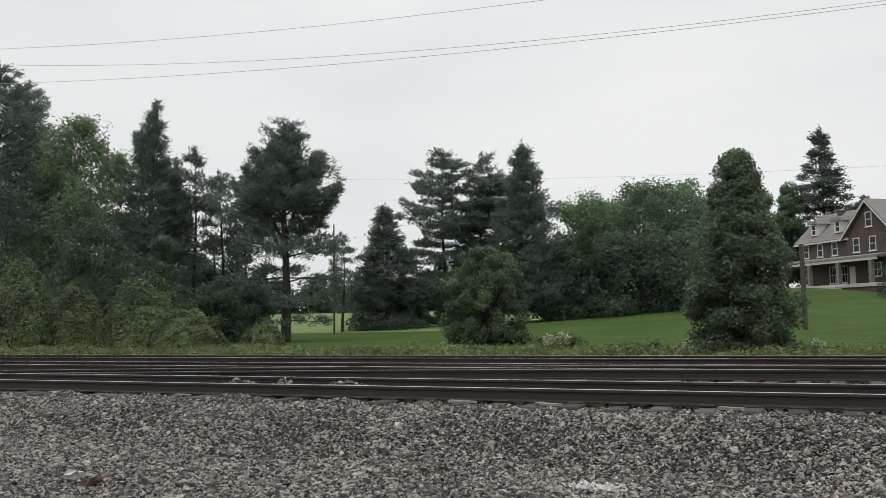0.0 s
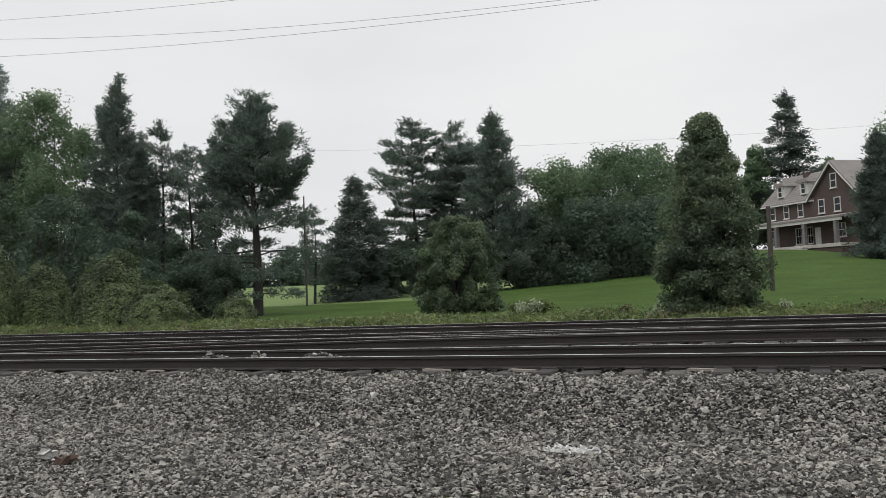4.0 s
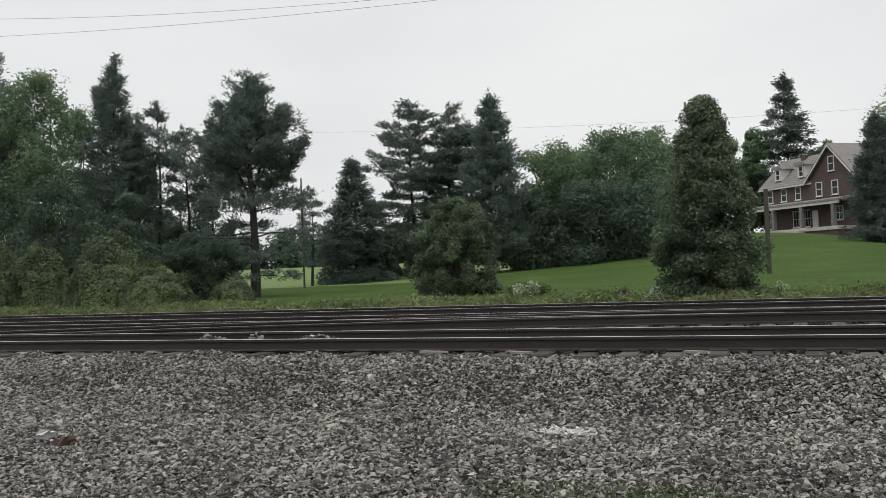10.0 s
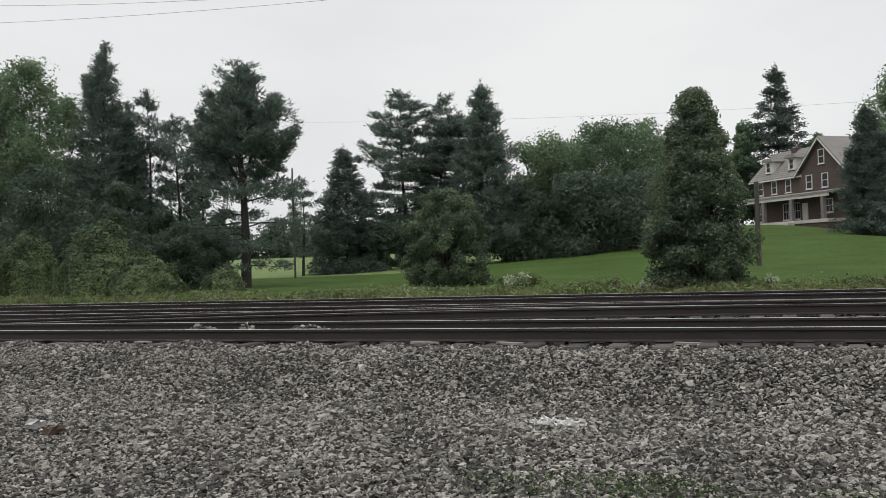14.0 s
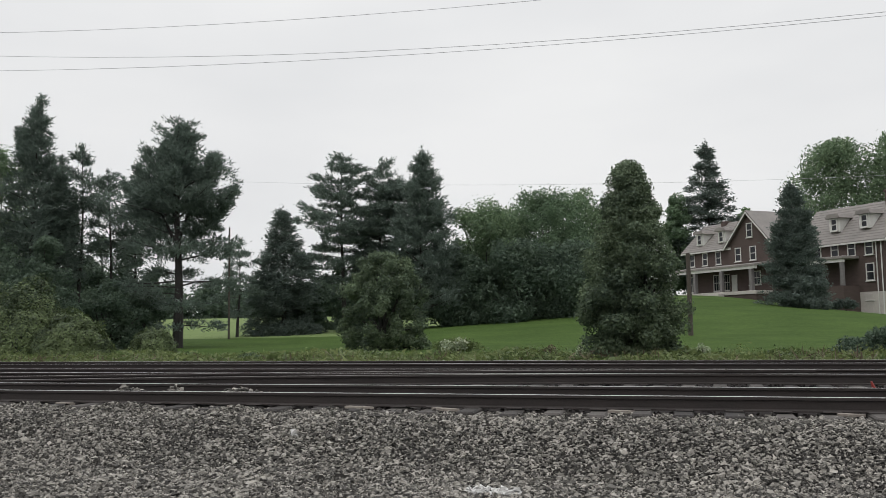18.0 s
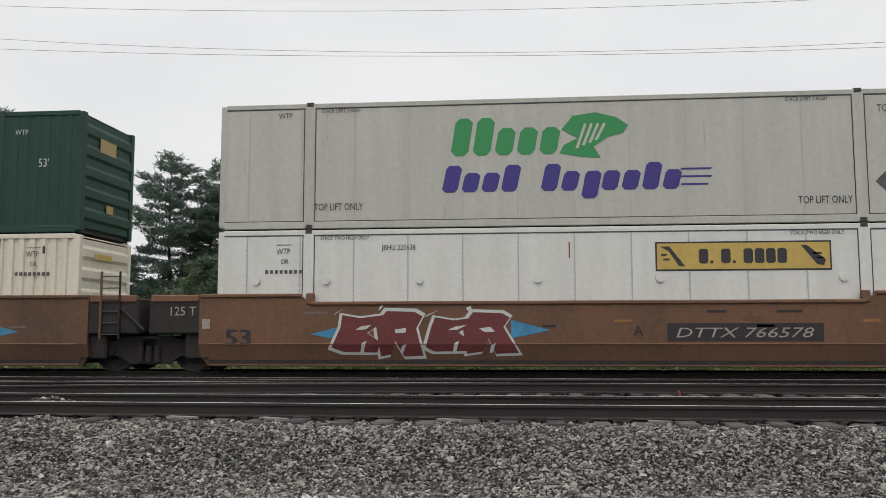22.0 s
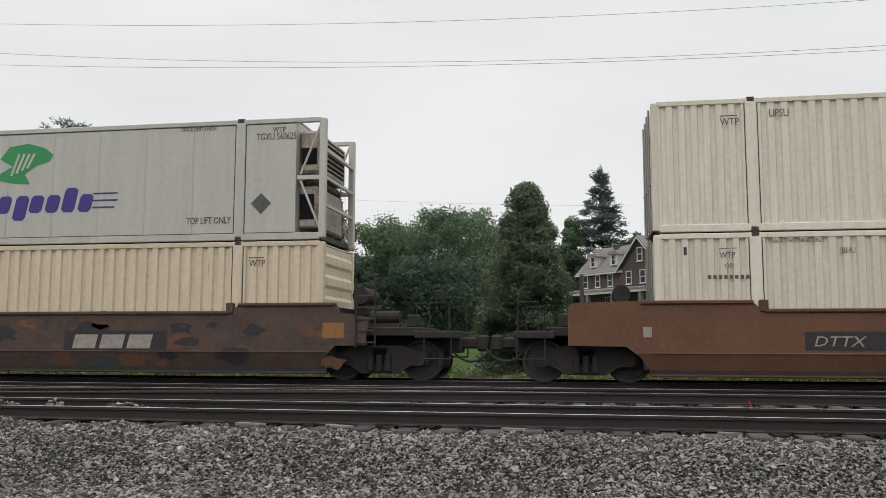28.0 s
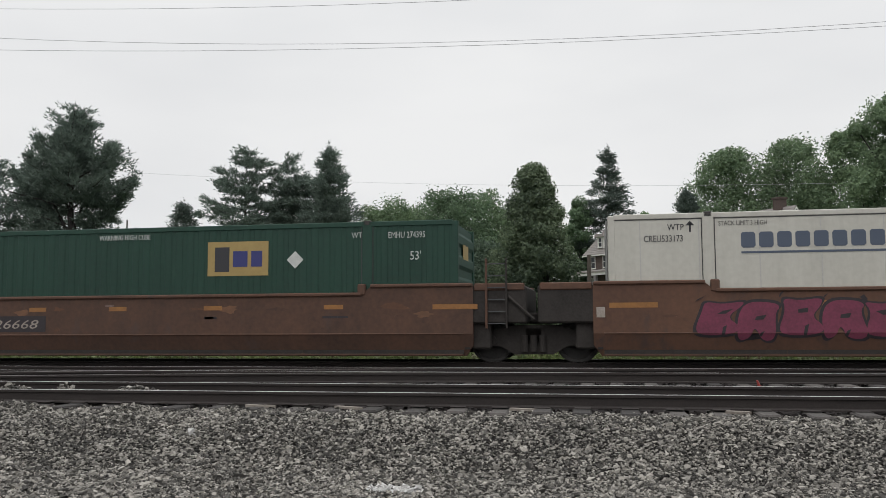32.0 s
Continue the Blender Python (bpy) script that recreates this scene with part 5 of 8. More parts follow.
        part("front_wall", shared(("bulk",) + key, lambda: Shape().box(7.3, -1.22, 0.12, 7.36, 1.22, 2.8).mesh("front_wall", mats)), mats, ob)
        cu = Shape().box(7.36, -1.08, 0.3, 7.82, 1.08, 1.3, 0.05).box(7.36, -1.08, 1.6, 7.86, 1.08, 2.62, 0.07)
        unit = part("cooling_unit", cu, M_COOLER, ob, "stained pale refrigeration unit")
        part("condenser_grille", Shape().box(7.86, -0.9, 1.75, 7.875, 0.9, 2.5, 0.005), M_VENTDARK, unit)
        for k in range(6):
            part("grille_slat", Shape().box(7.874, -0.9, 1.8 + 0.12 * k, 7.885, 0.9, 1.84 + 0.12 * k), M_COOLER, unit)
        part("service_hatch", Shape().box(7.4, -1.088, 0.5, 7.75, -1.08, 1.1, 0.004), M_VENTDARK, unit, "dark service hatch")
        part("side_vent", Shape().box(7.42, -1.088, 1.8, 7.8, -1.08, 2.2, 0.004), M_VENTDARK, unit)
        part("fuel_tank", Shape().rod((7.6, -1.1, 1.45), (7.6, 1.1, 1.45), 0.13, n=14), M_CAST, ob, smooth=True)
    else:
        def front():
            face = [(8.03, 0.14)]
            if end_ribs or kind == "ribbed":
                for k in range(5):
                    face += [(8.03, 0.3 + 0.5 * k), (8.07, 0.38 + 0.5 * k), (8.07, 0.55 + 0.5 * k), (8.03, 0.63 + 0.5 * k)]
            s = Shape().prism([(7.97, 2.78), (7.97, 0.14)] + face + [(8.03, 2.78)], "y", -1.15, 1.15)
            return s.mesh("front_wall", mats)
        part("front_wall", shared(("front",) + key, front), mats, ob)
    return ob


def sign(ob, name, polys, mats, y=-1.288, label=""):
    """Flat paint or plates on the near side; polys are in x from the middle and local z."""
    for p in polys:
        ob_part = part(name, flat([p], y), mats, ob, label)
    return ob_part


def U(u):
    return u - HALF


def stencil(ob, text, u, z, h, mats, y=-1.292, squeeze=0.8, name="stencil"):
    return word(text, h, mats, ob, pose(U(u), y, z), name, squeeze=squeeze)


def yellow_board(ob, u0, z0, u1, z1, word_under=True, lower=0.57):
    """The yellow haulier board: black border, scroll ends and a plain dark mark, with the green word below."""
    a, b = U(u0), U(u1)
    sign(ob, "sign_border", [rect(a, z0, b, z1)], M_INK, -1.289)
    k = 0.035
    sign(ob, "sign_board", [rect(a + k, z0 + k, b - k, z1 - k)], M_SIGNYELLOW, -1.294, "yellow painted sign board")
    h = z1 - z0
    sign(ob, "sign_mark", blocks(a + 0.25 * (b - a), z0 + 0.25 * h, b - 0.24 * (b - a), z1 - 0.25 * h, "ApApAAAA", 0, 0.16), M_INK, -1.299, "plain dark name mark")
    sign(ob, "sign_scroll", [[(a + 0.1, z1 - 0.1), (a + 0.3, z1 - 0.1), (a + 0.62, z0 + 0.1), (a + 0.5, z0 + 0.1), (a + 0.28, z1 - 0.2)], [(b - 0.62, z1 - 0.1), (b - 0.5, z1 - 0.1), (b - 0.12, z0 + 0.22), (b - 0.16, z0 + 0.1), (b - 0.3, z0 + 0.12)], rect(a + 0.12, z1 - 0.3, a + 0.24, z1 - 0.26), rect(a + 0.16, z1 - 0.4, a + 0.3, z1 - 0.36), rect(b - 0.3, z0 + 0.24, b - 0.16, z0 + 0.28), rect(b - 0.38, z0 + 0.34, b - 0.2, z0 + 0.38)], M_INK, -1.299)
    if word_under:
        ww = word("Intermodal", 0.47, M_WORDGREEN, ob, pose(a + 0.22, -1.293, z0 - lower), "word_mark", "bold green word")
        ww.scale.x = (u1 - u0 - 0.42) / max(v.co.x for v in ww.data.vertices)
        bold = word("Intermodal", 0.47, M_WORDGREEN, ob, pose(a + 0.25, -1.294, z0 - lower - 0.012), "word_mark")
        bold.scale.x = ww.scale.x


def lift_marks(ob, pin=True, limit="STACK LIMIT 3 HIGH", ink=M_INKSOFT, z=2.5):
    """Small stencils at both lifting posts; what is too small to read is a plain bar."""
    for u in (1.35, 14.85):
        stencil(ob, "WTP", u, z, 0.13, ink)
        sign(ob, "mark_bar", [rect(U(u), z + 0.2, U(u) + 0.35, z + 0.215)], ink)
        if pin:
            stencil(ob, "OR", u + 0.1, z - 0.22, 0.11, ink)
            sign(ob, "mark_bar", [rect(U(u - 0.25) + 0.11 * k, z - 0.44, U(u - 0.25) + 0.11 * k + 0.07, z - 0.36) for k in range(8)], ink)
    if limit:
        for u in (2.35, 12.55):
            stencil(ob, limit, u, 2.66, 0.09, ink, squeeze=0.75)


def haul_container(x0, z, number, limit="STACK LIMIT 3 HIGH", shift=0.0, ribbed=True):
    ob = container(x0, z, "ribbed" if ribbed else "smooth", M_CREAM if ribbed else M_CLEANWHITE, "cream ribbed container with yellow sign and green word" if ribbed else "smooth white riveted container with a yellow sign", "stacked containers", riveted=not ribbed, end_ribs=True)
    yellow_board(ob, 9.72 + shift, 1.9, 13.38 + shift, 2.53, ribbed)
    lift_marks(ob, True, limit, z=2.35)
    stencil(ob, number, 3.75, 2.42, 0.12, M_INKSOFT)
    sign(ob, "placard_clip", [rect(U(7.87), 2.2, U(7.895), 2.55)], M_RED)
    if ribbed:
        sign(ob, "placard", [[(U(7.88), 1.72), (U(8.12), 1.93), (U(7.88), 2.14), (U(7.64), 1.93)]], M_CLEANWHITE)
        part("end_sign", Shape().box(8.074, -0.6, 2.34, 8.08, 0.25, 2.48), M_SIGNYELLOW, ob, "small faded yellow mark on the end wall")
        for u in (0.62, 15.25):
            sign(ob, "vent", [rect(U(u), 2.42, U(u) + 0.06, 2.6)], M_SEAM)
    else:
        for u in (0.9, 2.5, 4.6, 7.2, 9.8, 13.6, 15.3):
            part("vent_boss", Shape().rod((U(u), -1.33, 1.75), (U(u), -1.28, 1.75), 0.09, n=12), M_CLEANWHITE, ob)
    return ob


def tiger_container(x0, z, number, two=0.0):
    ob = container(x0, z, "smooth", M_WHITE, "white refrigerated container with green and violet marks", "stacked containers", reefer=True)
    g = blocks(U(5.3), 1.6, U(7.75), 2.45, "AAxxx", 0.12, 0.2)
    sign(ob, "green_mark", g, M_LOGOGREEN, label="plain green mark")
    sign(ob, "green_head", [[(U(7.7), 1.62), (U(8.2), 1.52), (U(8.6), 1.5), (U(8.45), 1.75), (U(8.75), 1.95), (U(9.1), 2.05), (U(9.2), 2.22), (U(8.95), 2.4), (U(8.5), 2.52), (U(8.0), 2.45), (U(7.75), 2.15), (U(8.1), 1.95), (U(7.8), 1.8)]], M_LOGOGREEN)
    for k in range(4):
        sign(ob, "head_line", [[(U(8.05 + 0.14 * k), 1.72 + 0.06 * k), (U(8.12 + 0.14 * k), 1.72 + 0.06 * k), (U(8.3 + 0.14 * k), 2.25), (U(8.25 + 0.14 * k), 2.28)]], M_WHITE, -1.293)
    sign(ob, "violet_mark", blocks(U(5.1), 0.78, U(10.35), 1.38, "AxxA.AxgxxAx", 0.16, 0.2), M_LOGOVIOLET, label="plain violet mark")
    sign(ob, "violet_line", [rect(U(10.3), 0.86 + 0.17 * k, U(10.95 - 0.08 * (k == 0)), 0.9 + 0.17 * k, 0.02) for k in range(3)], M_LOGOVIOLET)
    lift_marks(ob, False, "STACK LIMIT 3 HIGH", z=2.55)
    stencil(ob, "TOP LIFT ONLY", 2.2, 0.42, 0.16, M_INK, squeeze=0.7)
    stencil(ob, "TOP LIFT ONLY", 12.75, 0.42, 0.16, M_INK, squeeze=0.7)
    stencil(ob, number, 14.45, 2.38, 0.16, M_INKSOFT, squeeze=0.72)
    sign(ob, "placard", [[(U(14.6), 0.62), (U(14.85), 0.87), (U(14.6), 1.12), (U(14.35), 0.87)]], M_INKSOFT)
    return ob


def heraldic_container(x0, z, number):
    ob = container(x0, z, "smooth", M_WHITE, "white refrigerated container with maroon mark and crest", "stacked containers", reefer=True)
    sign(ob, "slate_mark", blocks(U(2.75), 2.12, U(6.0), 2.45, "AAAAAAAAA", 0, 0.2), M_LOGOSLATE, label="plain slate-blue mark")
    sign(ob, "slate_line", [rect(U(2.75), 2.0, U(6.0), 2.045)], M_LOGOSLATE)
    sign(ob, "maroon_mark", blocks(U(6.5), 1.05, U(12.05), 1.9, "ApApAxgxAxxA", 0.0, 0.16), M_LOGOMAROON, label="plain maroon mark")
    c = U(13.02)
    sign(ob, "crest_supporter", [[(c - 0.57, 1.75), (c - 0.3, 2.1), (c - 0.25, 1.5), (c - 0.38, 0.95), (c - 0.5, 1.0)], [(c + 0.57, 1.75), (c + 0.3, 2.1), (c + 0.25, 1.5), (c + 0.38, 0.95), (c + 0.5, 1.0)]], M_LOGOMAROON)
    sign(ob, "crest_shield", [[(c - 0.28, 1.75), (c + 0.28, 1.75), (c + 0.3, 1.05), (c, 0.78), (c - 0.3, 1.05)]], M_LOGOSLATE, -1.293)
    sign(ob, "crest_top", [[(c - 0.15, 1.8), (c + 0.15, 1.8), (c + 0.22, 2.1), (c + 0.1, 2.42), (c - 0.14, 2.4), (c - 0.2, 2.1)]], M_LOGOMAROON, -1.293)
    for k in range(3):
        sign(ob, "crest_bar", [rect(c - 0.18, 1.0 + 0.22 * k, c + 0.18, 1.08 + 0.22 * k)], M_TAN, -1.297)
    sign(ob, "address_bar", [rect(U(2.74), 0.78, U(4.44), 0.94)], M_INKSOFT)
    stencil(ob, "STACK LIMIT 3 HIGH", 2.3, 2.6, 0.1, M_INKSOFT, squeeze=0.75)
    stencil(ob, "STACK LIMIT 3 HIGH", 12.5, 2.6, 0.1, M_INKSOFT, squeeze=0.75)
    stencil(ob, number, 0.75, 2.28, 0.14, M_INK, squeeze=0.75)
    stencil(ob, "WTP", 1.25, 2.52, 0.14, M_INK)
    stencil(ob, "WTP", 14.55, 2.52, 0.14, M_INK)
    for u in (1.72, 14.38):
        sign(ob, "arrow", [rect(U(u) - 0.02, 2.48, U(u) + 0.02, 2.66), [(U(u) - 0.09, 2.62), (U(u) + 0.09, 2.62), (U(u), 2.72)]], M_INK)
    stencil(ob, "TOP LIFT ONLY", 2.2, 0.24, 0.14, M_INK, squeeze=0.7)
    stencil(ob, "TOP LIFT ONLY", 12.8, 0.24, 0.16, M_INK, squeeze=0.7)
    stencil(ob, "TARE WEIGHT", 14.5, 1.95, 0.13, M_INKSOFT, squeeze=0.7)
    stencil(ob, "(LB) 13230", 14.6, 1.78, 0.13, M_INKSOFT, squeeze=0.7)
    stencil(ob, "53'", 15.05, 0.24, 0.17, M_INK)
    return ob


def green_container(x0, z, number, mark_u, low=False):
    """low: the older layout with a smaller mark and its stencils at the front end."""
    ob = container(x0, z, "ribbed", M_GREEN, "dark green container with a tan square mark", "stacked containers")
    u0, u1 = mark_u
    z0, z1 = (1.7, 2.5) if low else (0.86, 2.3)
    pu = 12.35 if low else 11.1
    nu = 14.55 if low else 12.35
    sign(ob, "tan_square", [rect(U(u0), z0, U(u1), z1)], M_TAN, label="tan painted square")
    w = u1 - u0
    sign(ob, "dark_mark", [rect(U(u0 + 0.12 * w), z0 + 0.12 * (z1 - z0), U(u0 + 0.36 * w), z1 - 0.16 * (z1 - z0))], M_INK, -1.293)
    sign(ob, "blue_mark", [rect(U(u0 + 0.42 * w), z0 + 0.26 * (z1 - z0), U(u0 + 0.66 * w), z1 - 0.28 * (z1 - z0))], M_LOGOBLUE, -1.293)
    sign(ob, "blue_mark", [rect(U(u0 + 0.72 * w), z0 + 0.26 * (z1 - z0), U(u0 + 0.9 * w), z1 - 0.28 * (z1 - z0))], M_LOGOBLUE, -1.293)
    stencil(ob, number, nu, 2.5 if low else 2.25, 0.14, M_PALE, squeeze=0.72)
    stencil(ob, "WTP", 13.7 if low else 14.45, 2.52 if low else 2.32, 0.13, M_PALE)
    stencil(ob, "WTP", 1.4, 2.4, 0.14, M_PALE)
    stencil(ob, "53'", 15.05, 2.0 if low else 1.55, 0.2, M_PALE)
    stencil(ob, "53'", 0.95, 1.55, 0.2, M_PALE)
    stencil(ob, "TOP LIFT ONLY", 12.5, 0.42, 0.16, M_PALE, squeeze=0.7)
    stencil(ob, "TOP LIFT ONLY", 2.3, 0.42, 0.16, M_PALE, squeeze=0.7)
    stencil(ob, "WARNING HIGH CUBE", 7.4, 2.6, 0.12, M_PALE, squeeze=0.75)
    sign(ob, "placard", [[(U(pu), 1.85), (U(pu + 0.2), 2.05), (U(pu), 2.25), (U(pu - 0.2), 2.05)]], M_PALE)
    part("end_mark", Shape().box(8.062, -0.5, 2.05, 8.07, 0.3, 2.4), M_TAN, ob)
    part("end_mark", Shape().box(8.062, -0.1, 0.6, 8.07, 0.25, 0.8), M_TAN, ob)
    return ob


def parcel_container(x0, z, number):
    ob = container(x0, z, "ribbed", M_GREY, "grey ribbed container with a violet panel", "stacked containers", end_ribs=True)
    sign(ob, "violet_panel", [rect(U(10.16), 1.6, U(13.82), 2.56)], M_PANELVIOLET, label="violet painted panel")
    sign(ob, "pale_mark", blocks(U(10.4), 1.88, U(11.7), 2.26, "AxAAx", 0, 0.14), M_PALE, -1.293)
    sign(ob, "grey_mark", blocks(U(11.95), 1.92, U(13.6), 2.2, "AxAAxAxxxA", 0, 0.35), M_GREY, -1.293)
    for u in (1.55, 14.3):
        stencil(ob, "WTP", u, 2.45, 0.15, M_INKSOFT)
        sign(ob, "mark_bar", [rect(U(u), 2.64, U(u) + 0.36, 2.66)], M_INKSOFT)
    stencil(ob, number, 2.75, 2.42, 0.16, M_INKSOFT, squeeze=0.75)
    stencil(ob, "TOP LIFT ONLY", 2.35, 0.36, 0.17, M_INK, squeeze=0.75)
    stencil(ob, "TOP LIFT ONLY", 12.7, 0.36, 0.17, M_INK, squeeze=0.75)
    for u in (3.75, 4.55):
        sign(ob, "placard", [[(U(u), 1.8), (U(u + 0.23), 2.02), (U(u), 2.24), (U(u - 0.23), 2.02)]], M_DIMPALE)
    part("end_panel", Shape().box(8.074, -0.95, 2.05, 8.08, 0.95, 2.62), M_PANELVIOLET, ob, "violet panel on the end wall")
    return ob


def plain_container(x0, z, number, mats=M_BEIGE, label="plain beige ribbed container with dark stencils"):
    ob = container(x0, z, "ribbed", mats, label, "stacked containers", end_ribs=True)
    for u in (1.45, 14.35):
        stencil(ob, "WTP", u, 2.3, 0.16, M_INKSOFT)
        sign(ob, "mark_bar", [rect(U(u), 2.5, U(u) + 0.36, 2.52)], M_INKSOFT)
    stencil(ob, number, 2.45, 2.45, 0.17, M_INKSOFT, squeeze=0.72)
    stencil(ob, "53'", 15.45, 0.35, 0.17, M_INK)
    sign(ob, "placard", [[(U(8.0), 0.22), (U(8.25), 0.45), (U(8.0), 0.68), (U(7.75), 0.45)]], M_INKSOFT)
    return ob


# wheels, trucks and well cars
def wheel_mesh(r):
    def make():
        s = Shape()
        n = 28
        prof = [(0.0, 0.06), (0.12 * r / 0.46, 0.06), (0.14 * r / 0.46, 0.02), (r - 0.09, 0.015), (r - 0.06, 0.05), (r, 0.05), (r, -0.05), (r + 0.025, -0.055), (r + 0.025, -0.08), (r - 0.06, -0.08), (r - 0.1, -0.02), (0.0, -0.02)]
        m = len(prof)
        vs = [(q * math.cos(2 * math.pi * i / n), -w, q * math.sin(2 * math.pi * i / n)) for i in range(n) for q, w in prof]
        fs = [(i * m + j, ((i + 1) % n) * m + j, ((i + 1) % n) * m + j + 1, i * m + j + 1) for i in range(n) for j in range(m - 1)]
        return s.add(vs, fs).mesh("wheel", M_WHEEL, True)
    return shared(("wheel", r), make)


def truck(ob, xc, r=0.46, base=0.92, name="bogie"):
    """A two-axle freight truck under a car, built as parts of the bogie."""
    def frame_mesh():
        s = Shape()
        s.prism([(-base - 0.2, r - 0.1), (-base + 0.22, r - 0.12), (-0.42, r - 0.3), (0.42, r - 0.3), (base - 0.22, r - 0.12), (base + 0.2, r - 0.1), (base + 0.2, r + 0.16), (0.45, r + 0.34), (-0.45, r + 0.34), (-base - 0.2, r + 0.16)], "y", -0.07, 0.07)
        for k in (-1, 1):
            s.rod((k * base, -0.14, r), (k * base, 0.05, r), 0.13, n=12)
        for k in (-0.2, 0.0, 0.2):
            s.rod((k, -0.1, r - 0.24), (k, -0.1, r + 0.12), 0.075, n=10)
        return s.mesh("side_frame", M_GRIME)
    b = part(name, shared(("bolster", r), lambda: Shape().box(-0.2, -1.05, r - 0.1, 0.2, 1.05, r + 0.3, 0.03).mesh(name, M_GRIME)), M_GRIME, ob, "black grimy two-axle bogie", m=pose(xc, 0, 0))
    part("brake_beam", shared(("beam", r, base), lambda: Shape().box(-base - 0.45, -0.5, r - 0.2, base + 0.45, 0.5, r + 0.34, 0.05).mesh("brake_beam", M_GRIME)), M_GRIME, b)
    sf = shared(("side_frame", r, base), frame_mesh)
    for sy in (-1, 1):
        part("side_frame", sf, M_GRIME, b, m=pose(0, sy * 0.98, 0, 0, 0, 0 if sy < 0 else 180))
    for k in (-1, 1):
        part("axle", shared(("axle", r), lambda: Shape().rod((0, -0.7, 0), (0, 0.7, 0), 0.085, n=10).mesh("axle", M_WHEEL)), M_WHEEL, b, m=pose(k * base, 0, r))
        for sy in (-1, 1):
            part("wheel", wheel_mesh(r), M_WHEEL, b, m=pose(k * base, sy * 0.76, r, 0, 0, 0 if sy < 0 else 180))
    return b


BEND = 0.64


def tuck(z):
    """How far the lower side of a well leans in below its bend."""
    return max(0.0, (BEND - z) * 0.34)


def clip_z(poly, z, below):
    """The part of a polygon of (x, z) below or above a height."""
    out = []
    for (x0, z0), (x1, z1) in zip(poly, poly[1:] + poly[:1]):
        i0, i1 = ((z0 <= z) if below else (z0 >= z)), ((z1 <= z) if below else (z1 >= z))
        if i0:
            out.append((x0, z0))
        if i0 != i1:
            k = (z - z0) / (z1 - z0)
            out.append((x0 + (x1 - x0) * k, z))
    return out


def far_wall(me):
    me = me.copy()
    me.transform(Matrix.Diagonal((1, -1, 1, 1)))
    me.flip_normals()
    return me


def well_unit(ob, xc, left, right, mats, top=1.56, hump=0.18, bottom=0.15, reach=9.92):
    """One well between two ends: each end is joint (a shared bogie) or coupler."""
    W = 1.40
    def side_mesh():
        s = Shape()
        p = []
        def ends(kind, sgn):
            if kind == "joint":
                return [(sgn * 8.25, bottom), (sgn * 8.42, bottom + 0.25), (sgn * 8.42, top + hump)]
            if sgn > 0:
                return [(8.05, bottom), (8.2, 0.55), (8.4, 0.78), (9.12, 0.8), (9.15, top - 0.16), (8.75, top - 0.06), (8.5, top - 0.04), (8.42, top + hump)]
            return [(-8.15, bottom), (-8.4, 0.55), (-8.7, 0.78), (-reach, 0.8), (-reach, top + 0.02), (-reach + 0.12, top + hump - 0.03), (-8.9, top + hump)]
        r = ends(right, 1) + [(6.15, top + hump), (5.95, top), (-5.95, top), (-6.15, top + hump)] + ends(left, -1)[::-1]
        for lower in (False, True):
            q = clip_z(r, BEND, lower)
            o = len(s.v)
            s.prism(q, "y", -0.05, 0.05)
            s.v[o:] = [(x, y + (tuck(z) if lower else 0.0), z) for x, y, z in s.v[o:]]
        return s.mesh("side_wall", mats)
    side = shared(("well", mats.name, left, right, top, reach), side_mesh)
    def chord():
        s = Shape().box(-5.9, -0.09, top - 0.07, 5.9, 0.05, top + 0.012, 0.02)
        for k in (-1, 1):
            s.box(k * 6.1, -0.09, top + hump - 0.07, k * 8.4, 0.05, top + hump + 0.012, 0.02)
            s.box(k * 5.9 - 0.09, -0.08, top - 0.05, k * 5.9 + 0.09, 0.05, top + 0.2, 0.02)
        return s.mesh("top_chord", mats)
    def low():
        s = Shape().box(-8.2, 0.06, bottom, 8.2, 0.24, bottom + 0.08, 0.02).box(-8.2, -0.062, 0.625, 8.2, 0.02, 0.66, 0.01)
        return s.mesh("bottom_chord", mats)
    for sy in (-1, 1):
        rz = 0 if sy < 0 else 180
        wall = side if sy < 0 else shared(("wellfar", mats.name, left, right, top, reach), lambda: far_wall(side))
        part("side_wall", wall, mats, ob, m=pose(xc, sy * W, 0))
        part("top_chord", shared(("chord", mats.name, top), chord), mats, ob, m=pose(xc, sy * W, 0, 0, 0, rz))
        part("bottom_chord", shared(("low", mats.name), low), mats, ob, m=pose(xc, sy * W, 0, 0, 0, rz))
    plate = shared(("wellfloor",), lambda: Shape().box(-1.85, -1.34, 0.2, 1.85, 1.34, 0.29).mesh("floor_plate", M_GRIME))
    ledge = shared(("wellledge",), lambda: Shape().box(-4.49, -0.07, 0.2, 4.49, 0.07, 0.29).mesh("floor_ledge", M_GRIME))
    beam = shared(("wellbeam",), lambda: Shape().box(-0.5, -1.19, 0.2, 0.5, 1.19, 0.29).mesh("cross_beam", M_GRIME))
    part("cross_beam", beam, M_GRIME, ob, m=pose(xc, 0, 0))
    for sgn in (-1, 1):
        part("floor_plate", plate, M_GRIME, ob, m=pose(xc + sgn * 6.35, 0, 0))
        part("floor_ledge", ledge, M_GRIME, ob, m=pose(xc, sgn * 1.27, 0))
    for sgn, kind in ((-1, left), (1, right)):
        s = Shape().box(xc + sgn * 8.22, -1.35, 0.3, xc + sgn * 8.34, 1.35, top + 0.1)
